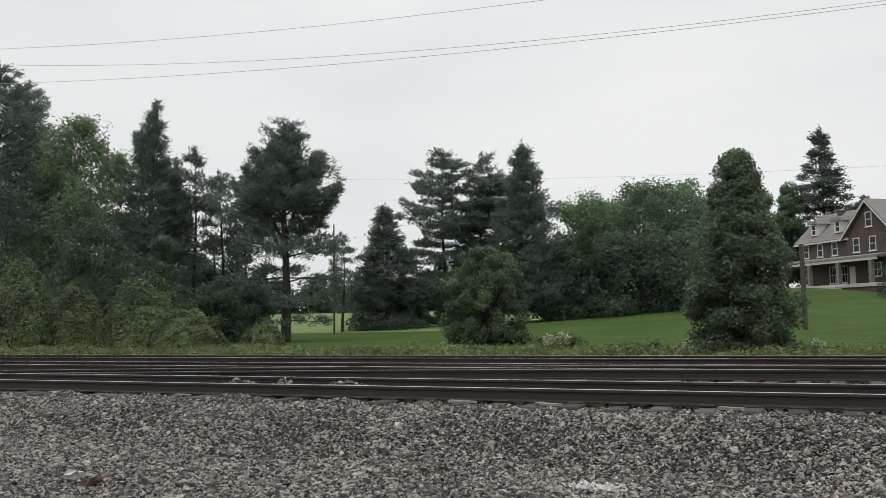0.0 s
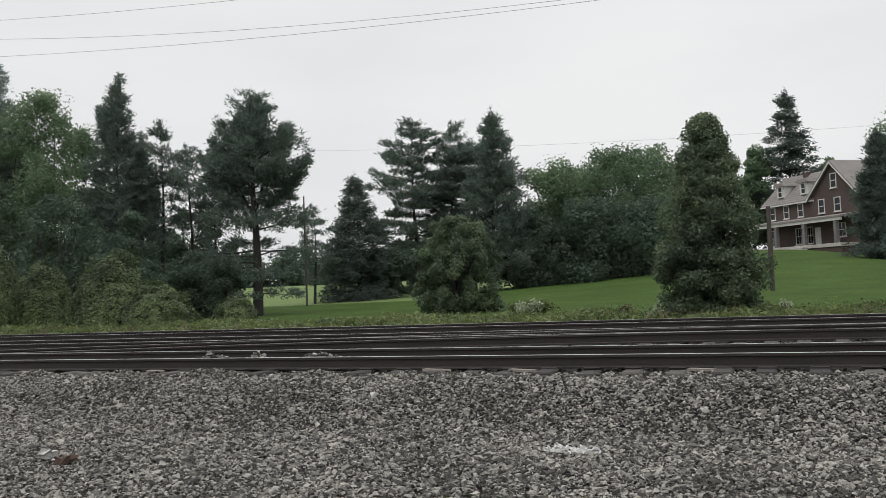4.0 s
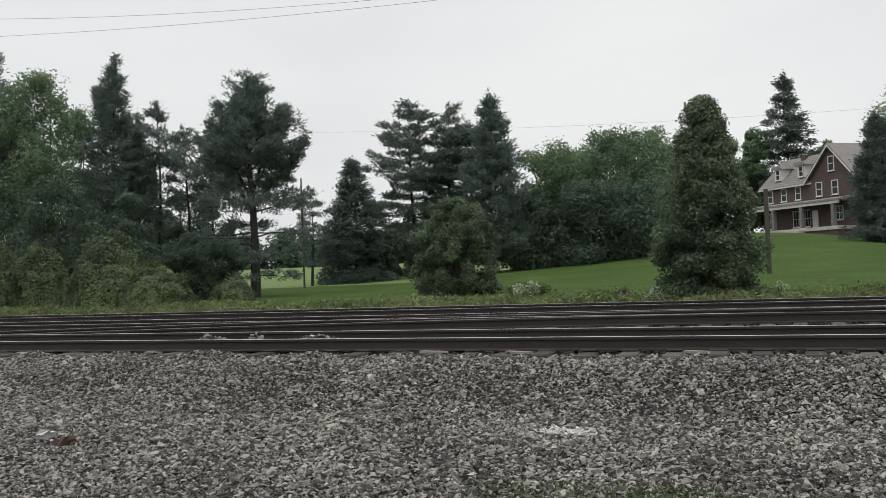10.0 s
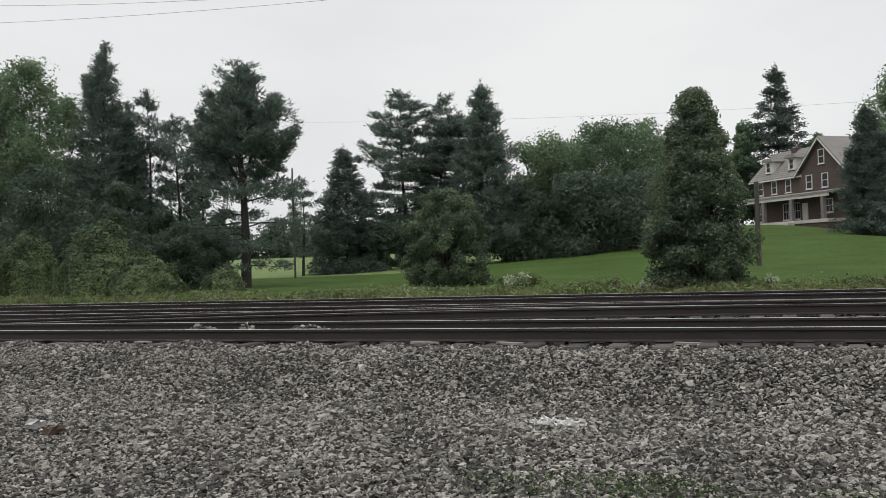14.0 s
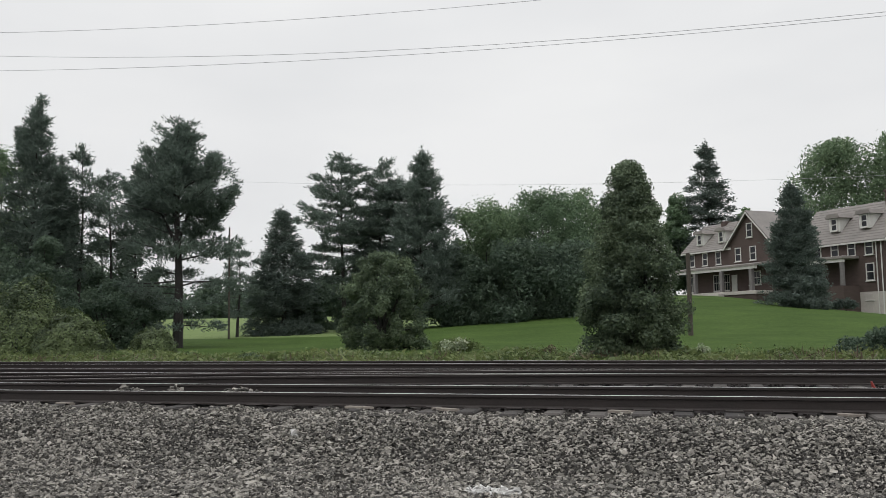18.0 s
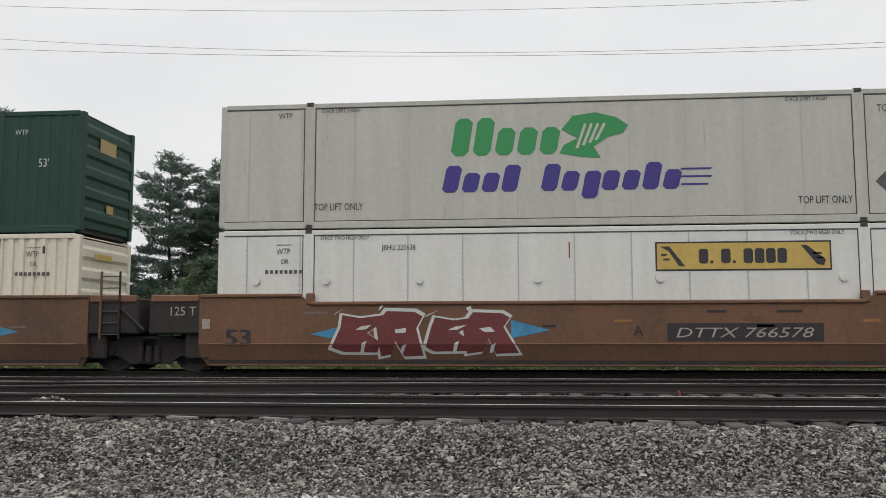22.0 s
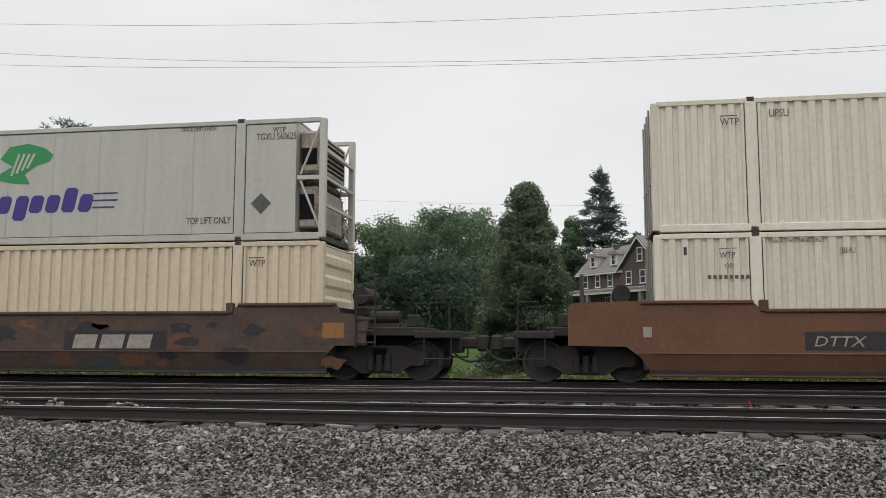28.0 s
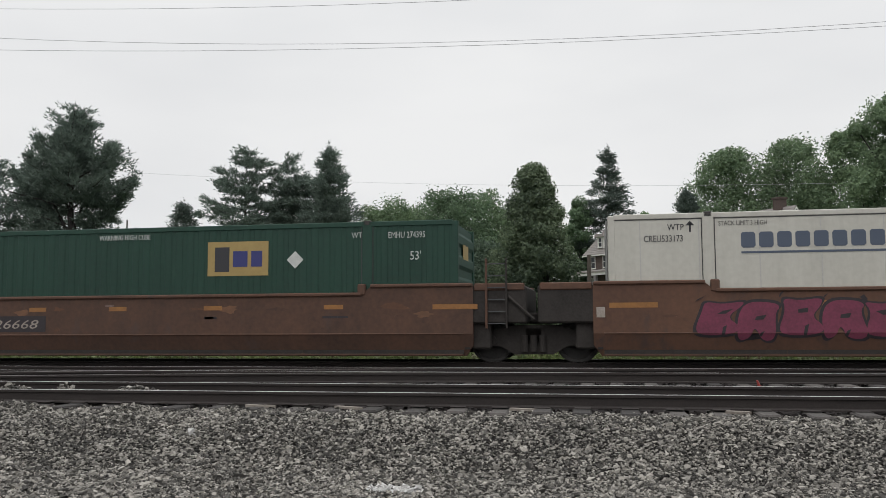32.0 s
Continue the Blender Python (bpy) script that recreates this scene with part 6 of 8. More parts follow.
        if kind == "joint":
            s.box(xc + sgn * 8.34, -1.42, 0.86, xc + sgn * 9.6, 1.42, top + hump - 0.06, 0.04).box(xc + sgn * 8.34, -1.3, 0.3, xc + sgn * 8.8, 1.3, 0.9, 0.04)
        else:
            s.box(xc + sgn * 8.34, -1.3, 1.0, xc + sgn * 10.3, 1.3, 1.2, 0.02).box(xc + sgn * 10.2, -1.35, 0.95, xc + sgn * 11.1, 1.35, 1.12, 0.02)
            s.box(xc + sgn * 8.6, -0.35, 0.62, xc + sgn * 11.1, 0.35, 1.0, 0.03)
        part("end_deck", s, M_GRIME, ob, "black grimy end platform")
        if kind == "coupler":
            s = Shape().box(xc + sgn * 10.9, -0.14, 0.72, xc + sgn * 11.6, 0.14, 0.98, 0.04).box(xc + sgn * 11.45, -0.24, 0.66, xc + sgn * 11.72, 0.16, 1.04, 0.05)
            part("coupler", s, M_GRIME, ob)
            s = Shape()
            for a in range(8):
                t0, t1 = a / 8, (a + 1) / 8
                s.rod((xc + sgn * (10.9 + 0.9 * t0), -0.45, 0.7 - 1.1 * t0 * (1 - t0)), (xc + sgn * (10.9 + 0.9 * t1), -0.45, 0.7 - 1.1 * t1 * (1 - t1)), 0.03, n=6, caps=False)
            part("air_hose", s, M_GRIME, ob)
            for yy in (-1.32, 1.32):
                g = xc + sgn * 10.55
                h = xc + sgn * 11.0
                part("end_handrail", Shape().rod((g, yy, 0.95), (g, yy, 1.75), 0.016, n=6).rod((g, yy, 1.74), (h, yy, 1.74), 0.016, n=6).rod((h, yy, 1.75), (h, yy, 0.95), 0.016, n=6), M_GRIME, ob)
                g, h = xc + sgn * 10.42, xc + sgn * 11.03
                part("sill_step", Shape().rod((g, yy, 0.95), (g, yy, 0.5), 0.02, n=6).rod((g, yy, 0.5), (h, yy, 0.5), 0.02, n=6).rod((h, yy, 0.5), (h, yy, 0.95), 0.02, n=6), M_GRIME, ob)
            truck(ob, xc + (9.35 if sgn > 0 else -9.55), 0.46)
            s = Shape().rod((xc + sgn * 9.0, -0.5, 1.45), (xc + sgn * 9.7, -0.5, 1.45), 0.14, n=14).box(xc + sgn * 9.9, -0.7, 1.2, xc + sgn * 10.15, -0.3, 1.5, 0.03)
            part("brake_gear", s, M_GRIME, ob)
            part("air_reservoir", Shape().rod((xc + sgn * 8.75, -0.55, 1.95), (xc + sgn * 8.75, 0.55, 1.95), 0.2, n=14).box(xc + sgn * 8.65, -0.4, 1.5, xc + sgn * 8.85, 0.4, 1.8), M_GRIME, ob, "grimy air drum", True)
    # ladder on the right end, tags and reflectors
    lx = xc + (8.72 if right == "joint" else 8.9)
    s = Shape().box(lx - 0.025, -1.49, 0.75, lx + 0.025, -1.44, 2.28, 0.01)
    ladder = part("ladder", s, mats if right == "joint" else M_GRIME, ob, "steel ladder at the end of the well")
    part("ladder_post", Shape().box(lx + 0.42, -1.49, 0.75, lx + 0.46, -1.44, 2.28, 0.01), M_GRIME, ladder)
    for k in range(6):
        part("rung", Shape().box(lx + 0.02, -1.48, 0.85 + 0.26 * k, lx + 0.43, -1.45, 0.875 + 0.26 * k), M_LOUVRE, ladder)
    if right == "joint":
        for sy in (-1, 1):
            part("end_chord", Shape().box(xc + 8.44, sy * 1.4 - 0.05, top + 0.02, xc + 9.55, sy * 1.4 + 0.05, top + hump, 0.02), mats, ob)
        part("brake_pipe", Shape().rod((xc + 9.2, -1.46, 1.45), (xc + 9.75, -1.46, 0.95), 0.035, n=6), M_GRIME, ob)
    if left == "joint":
        for sy in (-1, 1):
            part("end_chord", Shape().box(xc - 8.44, sy * 1.4 - 0.05, top + 0.02, xc - 9.55, sy * 1.4 + 0.05, top + hump, 0.02), mats, ob)
    s = Shape().box(xc - 8.35, -1.462, 0.98, xc - 8.17, -1.452, 1.2)
    part("car_tag", s, M_DIMPALE, ob, "small pale inspection tag")
    return W


def car_word(ob, text, x, z, h, mats=M_DIMPALE, squeeze=0.95, y=-1.4575, slant=0.0):
    return word(text, h, mats, ob, pose(x, y, z), "car_number", squeeze=squeeze, slant=slant)


def car_flat(ob, name, polys, mats, lift=0.0, label=""):
    """Paint on a well's side, following its bend."""
    s = Shape()
    for p in polys:
        for lower in (False, True):
            q = clip_z(p, BEND, lower)
            if len(q) > 2:
                o = len(s.v)
                s.prism(q, "y", -1.4555 - lift, -1.4525 - lift)
                s.v[o:] = [(x, y + (tuck(z) if lower else 0.0), z) for x, y, z in s.v[o:]]
    return part(name, s, mats, ob, label)


def spray(ob, xc, u0, z0, u1, z1, fill, edge, seed, n=5, accent=M_SPRAYBLUE, soft=0):
    """Sprayed shapes that spell nothing: slanted, overlapping fields with bars, notches and a bright outline."""
    rng = np.random.default_rng(seed)
    w = (u1 - u0) / n
    h = z1 - z0
    out, inn, acc = [], [], []
    for k in range(n):
        a, b = u0 + w * k - 0.03 * w, u0 + w * (k + 1) + 0.08 * w
        j = lambda q=0.1: rng.uniform(-q, q)
        lean, lo, hi = j(0.16), z0 + 0.12 * h * rng.random(), z1 - 0.16 * h * rng.random()
        notch = rng.uniform(0.3, 0.62)
        if k % 2:
            p = [(a + j(), lo), (a + 0.3 * w, lo + 0.05 * h), (a + 0.42 * w + j(0.04), lo + 0.34 * h), (a + 0.62 * w, lo), (b + j(), lo + 0.02 * h), (b - 0.16 * w + lean, lo + notch * h), (b + lean, hi - 0.1 * h), (b - 0.2 * w + lean, hi), (a + 0.2 * w + lean, hi + 0.02 * h), (a - 0.06 * w + lean, hi - 0.28 * h)]
        else:
            p = [(a + j(), lo + 0.1 * h), (a + 0.22 * w, lo), (b - 0.05 * w, lo + j(0.05)), (b + 0.04 * w, lo + 0.22 * h), (b - 0.3 * w, lo + 0.42 * h), (b + lean, lo + 0.66 * h), (b + 0.05 * w + lean, hi), (a + 0.55 * w + lean, hi - 0.07 * h), (a + 0.08 * w + lean, hi), (a + 0.14 * w, lo + 0.55 * h)]
        for _ in range(soft):
            p = [(c[0] * (1 - f) + e[0] * f, c[1] * (1 - f) + e[1] * f) for c, e in zip(p, p[1:] + p[:1]) for f in (0.25, 0.75)]
        out.append(p)
        cx, cz = sum(q[0] for q in p) / len(p), sum(q[1] for q in p) / len(p)
        inn.append([(cx + (q[0] - cx) * 0.88, cz + (q[1] - cz) * 0.88) for q in p])
        acc.append([(cx - 0.1 * w + lean, cz + 0.12 * h), (cx + 0.14 * w + lean, cz + 0.15 * h), (cx + 0.1 * w, cz + 0.06 * h), (cx - 0.12 * w, cz + 0.05 * h)])
        acc.append([(cx - 0.02 * w, z0 + 0.14 * h), (cx + 0.05 * w, z0 + 0.14 * h), (cx + 0.12 * w, cz - 0.16 * h), (cx + 0.02 * w, cz - 0.2 * h)])
        acc.append([(a + 0.04 * w, hi - 0.05 * h), (a + 0.1 * w, hi), (a + 0.2 * w + lean, hi + 0.09 * h), (a + 0.1 * w + lean, hi + 0.04 * h)])
    sh = lambda ps: [[(x + xc - HALF, z) for x, z in p] for p in ps]
    wings = [[(u0 - 0.5, (z0 + z1) / 2), (u0 + 0.1, (z0 + z1) / 2 + 0.15), (u0 + 0.1, (z0 + z1) / 2 - 0.12)], [(u1 + 0.75, (z0 + z1) / 2 + 0.08), (u1 - 0.1, (z0 + z1) / 2 + 0.3), (u1 - 0.1, (z0 + z1) / 2 - 0.1)]]
    for p in wings:
        car_flat(ob, "graffiti_wing", sh([p]), accent, 0.0)
    for k in range(n):
        car_flat(ob, "graffiti_outline", sh([out[k]]), edge, 0.003 + 0.0005 * (k % 3))
        car_flat(ob, "graffiti_fill", sh([inn[k]]), fill, 0.007 + 0.0005 * (k % 3), "sprayed graffiti field")
        for q in acc[3 * k: 3 * k + 3]:
            car_flat(ob, "graffiti_light", sh([q]), edge, 0.012)


def scribble(ob, xc, u0, z0, u1, z1, seed, mats=M_PALE, n=9):
    """Thin sprayed strokes."""
    rng = np.random.default_rng(seed)
    ps = []
    w = (u1 - u0) / n
    for k in range(n):
        a = u0 + w * k
        x, z, x2, z2 = a, rng.uniform(z0, z0 + 0.3 * (z1 - z0)), a + w * rng.uniform(0.1, 0.9), rng.uniform(z1 - 0.3 * (z1 - z0), z1)
        ps.append([(x, z), (x + 0.03, z), (x2 + 0.03, z2), (x2, z2)])
        ps.append([(x2, z2), (x2 + 0.25 * w, z2 - 0.05), (x2 + 0.25 * w, z2 - 0.085), (x2, z2 - 0.035)])
    for p in ps:
        car_flat(ob, "tag_stroke", [[(x + xc - HALF, z) for x, z in p]], mats, 0.004)


def panel_mark(ob, xc, u0, z0, u1, z1, board=M_SPRAYDARK, ink=M_DIMPALE, bars=3):
    """The car owner's dark panel with plain slanted blocks."""
    a, b = u0 + xc - HALF, u1 + xc - HALF
    car_flat(ob, "owner_panel", [rect(a, z0, b, z1)], board, 0.0, "dark owner panel")
    w, h = (b - a) * 0.8 / bars, z1 - z0
    ps = [rect(a + (b - a) * 0.08 + w * k, z0 + 0.16 * h, a + (b - a) * 0.08 + w * (k + 0.84), z1 - 0.18 * h, 0.08) for k in range(bars)]
    for p in ps:
        car_flat(ob, "owner_mark", [p], ink, 0.004)


def number_board(ob, xc, u, z0, text, h=0.21, board=True):
    x = u + xc - HALF
    if board:
        car_flat(ob, "number_board", [rect(x - 0.15, z0 - 0.08, x + 3.05, z0 + h + 0.09)], M_SPRAYDARK, 0.0)
    fit_width(car_word(ob, text, x, z0, h, M_DIMPALE, 1.12, slant=0.25), 0.26 * len(text))


def reflectors(ob, xc, us, z, w=0.5, h=0.09):
    for u in us:
        car_flat(ob, "reflector", [rect(u + xc - HALF, z, u + xc - HALF + w, z + h)], M_ORANGE, 0.0)


def well_car(units, kinds, mats, label, top=1.56, reach=9.92):
    """Units: x of each unit's middle, from the front of the train back. The thing stands at the first unit."""
    ob = thing("well_car", pose(0, 0, 0), label, "rail car", "cars of the freight train")
    rolling(ob, units[0], FAR, 0.0)
    for k, x in enumerate(units):
        left = "coupler" if k == len(units) - 1 and kinds[1] else "joint"
        right = "coupler" if k == 0 and kinds[0] else "joint"
        well_unit(ob, x - units[0], left, right, mats, top, reach=reach)
        if left == "joint":
            truck(ob, x - units[0] - 9.72, 0.48, 0.95)
            s = Shape().box(x - units[0] - 10.1, -0.5, 0.85, x - units[0] - 9.3, 0.5, 1.1, 0.04)
            part("articulation", s, M_GRIME, ob)
    return ob


def bold_53(ob, x, z):
    """A heavy stencilled 53, in the plane of the side wall above its bend."""
    for k in range(3):
        word("53", 0.36, M_SPRAYDARK, ob, pose(x + 0.022 * k, -1.4575 - 0.0004 * k, z + 0.16), "car_number", squeeze=1.25)


def weather(car, ds, seed, n=12):
    """Touched-up paint and small faded stencil bars on the sides of a car."""
    rng = np.random.default_rng(seed)
    for d in ds:
        for k in range(n):
            u, z = rng.uniform(-7.6, 7.6), rng.uniform(0.75, 1.4)
            w, h = rng.uniform(0.06, 0.34), rng.uniform(0.03, 0.11)
            q = [(u + d + w * math.cos(a) * rng.uniform(0.5, 1.3), z + h * math.sin(a) * rng.uniform(0.5, 1.3)) for a in np.linspace(0, 5.8, 14)]
            car_flat(car, "primer_patch", [q], (M_TANCAR, M_DUSKCAR, M_BROWN)[k % 3], -0.0008)
        for k in range(6):
            u, z = rng.uniform(-7.5, 7.0) + d, rng.choice((1.0, 1.3))
            car_flat(car, "stencil_bar", [rect(u, z, u + rng.uniform(0.2, 0.6), z + 0.05)], M_SPRAYDARK if k % 2 else M_RUBBED, 0.0)


UNIT = {1: 89.92, 2: 70.48, 3: 51.1, 4: 27.56, 5: 8.2, 6: -11.2, 7: -34.88, 8: -58.38, 9: -81.92, 10: -105.3, 11: -124.73, 12: -144.16}
LOW, HIGH = 0.3, 3.208

car = well_car([UNIT[1], UNIT[2], UNIT[3]], (True, True), M_TANCAR, "articulated orange-brown well car, faded and covered in graffiti")
d2, d3 = UNIT[2] - UNIT[1], UNIT[3] - UNIT[1]
spray(car, 0, 2.7, 0.3, 6.7, 1.42, M_SPRAYRED, M_PALE, 5, 4)
number_board(car, 0, 10.05, 0.78, "DTTX 766578")
car_word(car, "A", 9.2 - HALF, 0.82, 0.22, M_SPRAYDARK)
for d in (0, d2, d3):
    bold_53(car, d - 7.85, 0.45)
    reflectors(car, d, (3.2, 8.8, 13.9), 1.1, 0.35, 0.06)
for d in (0, d2):
    car_word(car, "125 T", d - 9.15, 1.28, 0.2, M_DIMPALE, y=-1.424)
spray(car, d2, 1.75, 0.2, 6.1, 1.46, M_SPRAYDARK, M_PALE, 6, 4)
scribble(car, d2, 7.1, 0.98, 8.2, 1.26, 7, n=5)
scribble(car, d2, 7.1, 0.6, 8.4, 0.88, 8, n=6)
panel_mark(car, d2, 8.8, 0.5, 10.7, 1.12, M_TANCAR, M_SPRAYRED)
spray(car, d2, 10.4, 0.22, 14.1, 1.46, M_SPRAYDARK, M_PALE, 9, 4)
number_board(car, d3, 3.6, 0.8, "DTTX 766578")
spray(car, d3, 10.2, 0.5, 14.0, 1.35, M_DARKCAR, M_DIMPALE, 10, 5, M_DARKCAR)
scribble(car, d3, 11.6, 1.1, 13.6, 1.4, 11, n=8)
weather(car, (0, d2, d3), 201)

car = well_car([UNIT[4], UNIT[5], UNIT[6]], (True, True), M_BROWN, "articulated brown well car with rust-stained sides")
d2, d3 = UNIT[5] - UNIT[4], UNIT[6] - UNIT[4]
number_board(car, 0, 10.05, 0.82, "DTTX 727555")
car_word(car, "B", 9.2 - HALF, 0.84, 0.22, M_SPRAYDARK)
panel_mark(car, d2, 6.5, 0.72, 9.1, 1.24)
number_board(car, d3, 3.15, 0.82, "DTTX 727555")
car_word(car, "A", d3 + 6.55 - HALF, 0.84, 0.22, M_SPRAYDARK)
for d in (0, d2):
    car_word(car, "125T", d - 9.15, 1.28, 0.2, M_DIMPALE, y=-1.424)
for d in (0, d2, d3):
    bold_53(car, d - 7.75, 0.5)
    reflectors(car, d, (-0.1, 15.6), 1.1, 0.5, 0.22)
    for k, (a, b) in enumerate(((-5.75, -4.9), (-3.6, -1.4), (0.1, 2.4), (3.4, 5.6))):
        part("guide_plate", Shape().prism([(d + a, 1.56), (d + b, 1.56), (d + b - 0.12, 1.64), (d + a + 0.12, 1.64)], "y", -1.49, -1.42), M_LIPCAR, car, "worn pale container guide plate")
    car_flat(car, "primer_patch", [rect(d + 0.2, 0.75, d + 1.3, 1.0)], M_ORANGE if d == 0 else M_BROWN, 0.0)

weather(car, (0, d2, d3), 202)

car = well_car([UNIT[7]], (True, True), M_BROWN, "single brown well car with plain sides")
number_board(car, 0, 3.1, 0.8, "DTTX")
car = well_car([UNIT[8]], (True, True), M_DARKCAR, "single well car, grimy brown with smeared paint", reach=9.25)
number_board(car, 0, 3.2, 0.77, "DTTX  645487", board=False)
panel_mark(car, 0, 9.85, 0.63, 12.45, 1.12)
reflectors(car, 0, (-0.2, 16.2), 0.95, 0.5, 0.35)
rng = np.random.default_rng(77)
for k in range(80):
    u, z = rng.uniform(-0.5, 16.5) - HALF, rng.uniform(0.3, 1.4)
    r, n = rng.uniform(0.08, 0.5), 11
    car_flat(car, "paint_smear", [[(u + r * rng.uniform(0.6, 1.3) * math.cos(6.283 * i / n), z + 0.45 * r * rng.uniform(0.5, 1.3) * math.sin(6.283 * i / n)) for i in range(n)]], (M_DUSKCAR, M_BROWN, M_SPRAYDARK, M_SLATESMEAR, M_TANCAR, M_DARKCAR)[k % 6], 0.0004 * (k % 8) - 0.0035)
car = well_car([UNIT[9]], (True, True), M_MAROON, "single dark maroon well car with small white stencils", 1.2, 10.4)
fit_width(car_word(car, "SMW  210776", 3.25 - HALF, 0.5, 0.19, M_RUBBED, 1.0), 1.92)
car_word(car, "53", 14.9 - HALF, 0.35, 0.3, M_INKSOFT, 1.1)
reflectors(car, 0, (2.62, 5.15, 8.0, 9.5, 12.5, 17.1), 0.86, 0.45, 0.1)
for u, txt in ((0.25, "53"), (1.0, "48"), (1.43, "45"), (2.17, "40")):
    car_flat(car, "mark_bar", [rect(u - HALF - 0.05, 0.92, u - HALF - 0.03, 1.08)], M_PALE, 0.0)
    car_word(car, txt, u - HALF, 0.97, 0.11, M_PALE, 0.9)
for k, u in enumerate((13.6, 15.0, 15.7, 16.5, 17.8)):
    car_flat(car, "stencil_bar", [rect(u - HALF, 0.88, u - HALF + (0.22, 0.4)[k % 2], 1.04)], M_DIMPALE, 0.0)
scribble(car, 0, 10.4, 0.92, 11.5, 1.1, 12, M_DIMPALE, 7)

car = well_car([UNIT[10], UNIT[11], UNIT[12]], (True, True), M_DUSKCAR, "articulated brown well car with orange reflectors and pink graffiti")
d2, d3 = UNIT[11] - UNIT[10], UNIT[12] - UNIT[10]
number_board(car, 0, 9.9, 0.8, "DTTX 726668")
car_word(car, "B", 9.2 - HALF, 0.84, 0.22, M_SPRAYDARK)
for d in (0, d2, d3):
    reflectors(car, d, (3.9, 5.7, 7.8, 10.2, 13.1), 1.2, 0.45, 0.1)
    reflectors(car, d, (0.0, 15.6), 1.18, 1.0, 0.11)
spray(car, d2, 1.75, 0.42, 5.9, 1.48, M_SPRAYPINK, M_SPRAYDARK, 13, 5, M_DUSKCAR, 2)
panel_mark(car, d2, 7.05, 0.66, 9.4, 1.2)
car_flat(car, "primer_patch", [rect(d2 + 9.5 - HALF, 0.7, d2 + 10.9 - HALF, 1.1)], M_DIMPALE, 0.0)
number_board(car, d3, 3.1, 0.8, "DTTX 726668")
weather(car, (0, d2, d3), 203)

haul_container(UNIT[1], LOW, "JBHU 220638", "STACK TWO HIGH ONLY", ribbed=False)
tiger_container(UNIT[1], HIGH, "TGXU 560414")
haul_container(UNIT[2], LOW, "JBHU 277082")
green_container(UNIT[2], HIGH, "EMHU 634967", (6.27, 8.0))
haul_container(UNIT[3], LOW, "JBHU 241061", "STACKING THREE HIGH ONLY")
green_container(UNIT[3], HIGH, "EMHU 261315", (7.3, 8.86))
haul_container(UNIT[4], LOW, "JBHU 245219", "STACKING THREE HIGH ONLY")
heraldic_container(UNIT[4], HIGH, "CREU533241")
haul_container(UNIT[5], LOW, "JBHU 259096", shift=-0.28)
plain_container(UNIT[5], HIGH, "UPSU 604668")
haul_container(UNIT[6], LOW, "JBHU 276937", "STACK TWO HIGH ONLY")
tiger_container(UNIT[6], HIGH, "TGXU 560981")
haul_container(UNIT[7], LOW, "JBHU", "STACK TWO HIGH ONLY")
plain_container(UNIT[7], HIGH, "UPSU", M_CREAM, "plain cream ribbed container on a stack")
plain_container(UNIT[8], LOW, "UPSU 003183", M_RUSTCREAM, "plain yellowed ribbed container with rust streaks")
tiger_container(UNIT[8], HIGH, "TGXU 560625")
haul_container(UNIT[9], LOW, "JBHU 279519", "STACKING 3 HIGH ONLY")
parcel_container(UNIT[9], HIGH, "FDXU 532414")
parcel_container(UNIT[10], LOW, "FDXU 532475")
heraldic_container(UNIT[11], LOW, "CREU533173")
green_container(UNIT[12], LOW, "EMHU 274395", (10.2, 11.7), True)


M_LAMP = mat("warm_lamp", (1.0, 0.8, 0.55), 0.3)
M_LAMP.node_tree.nodes["Principled BSDF"].inputs["Emission Color"].default_value = (1.0, 0.72, 0.4, 1)
M_LAMP.node_tree.nodes["Principled BSDF"].inputs["Emission Strength"].default_value = 0.9

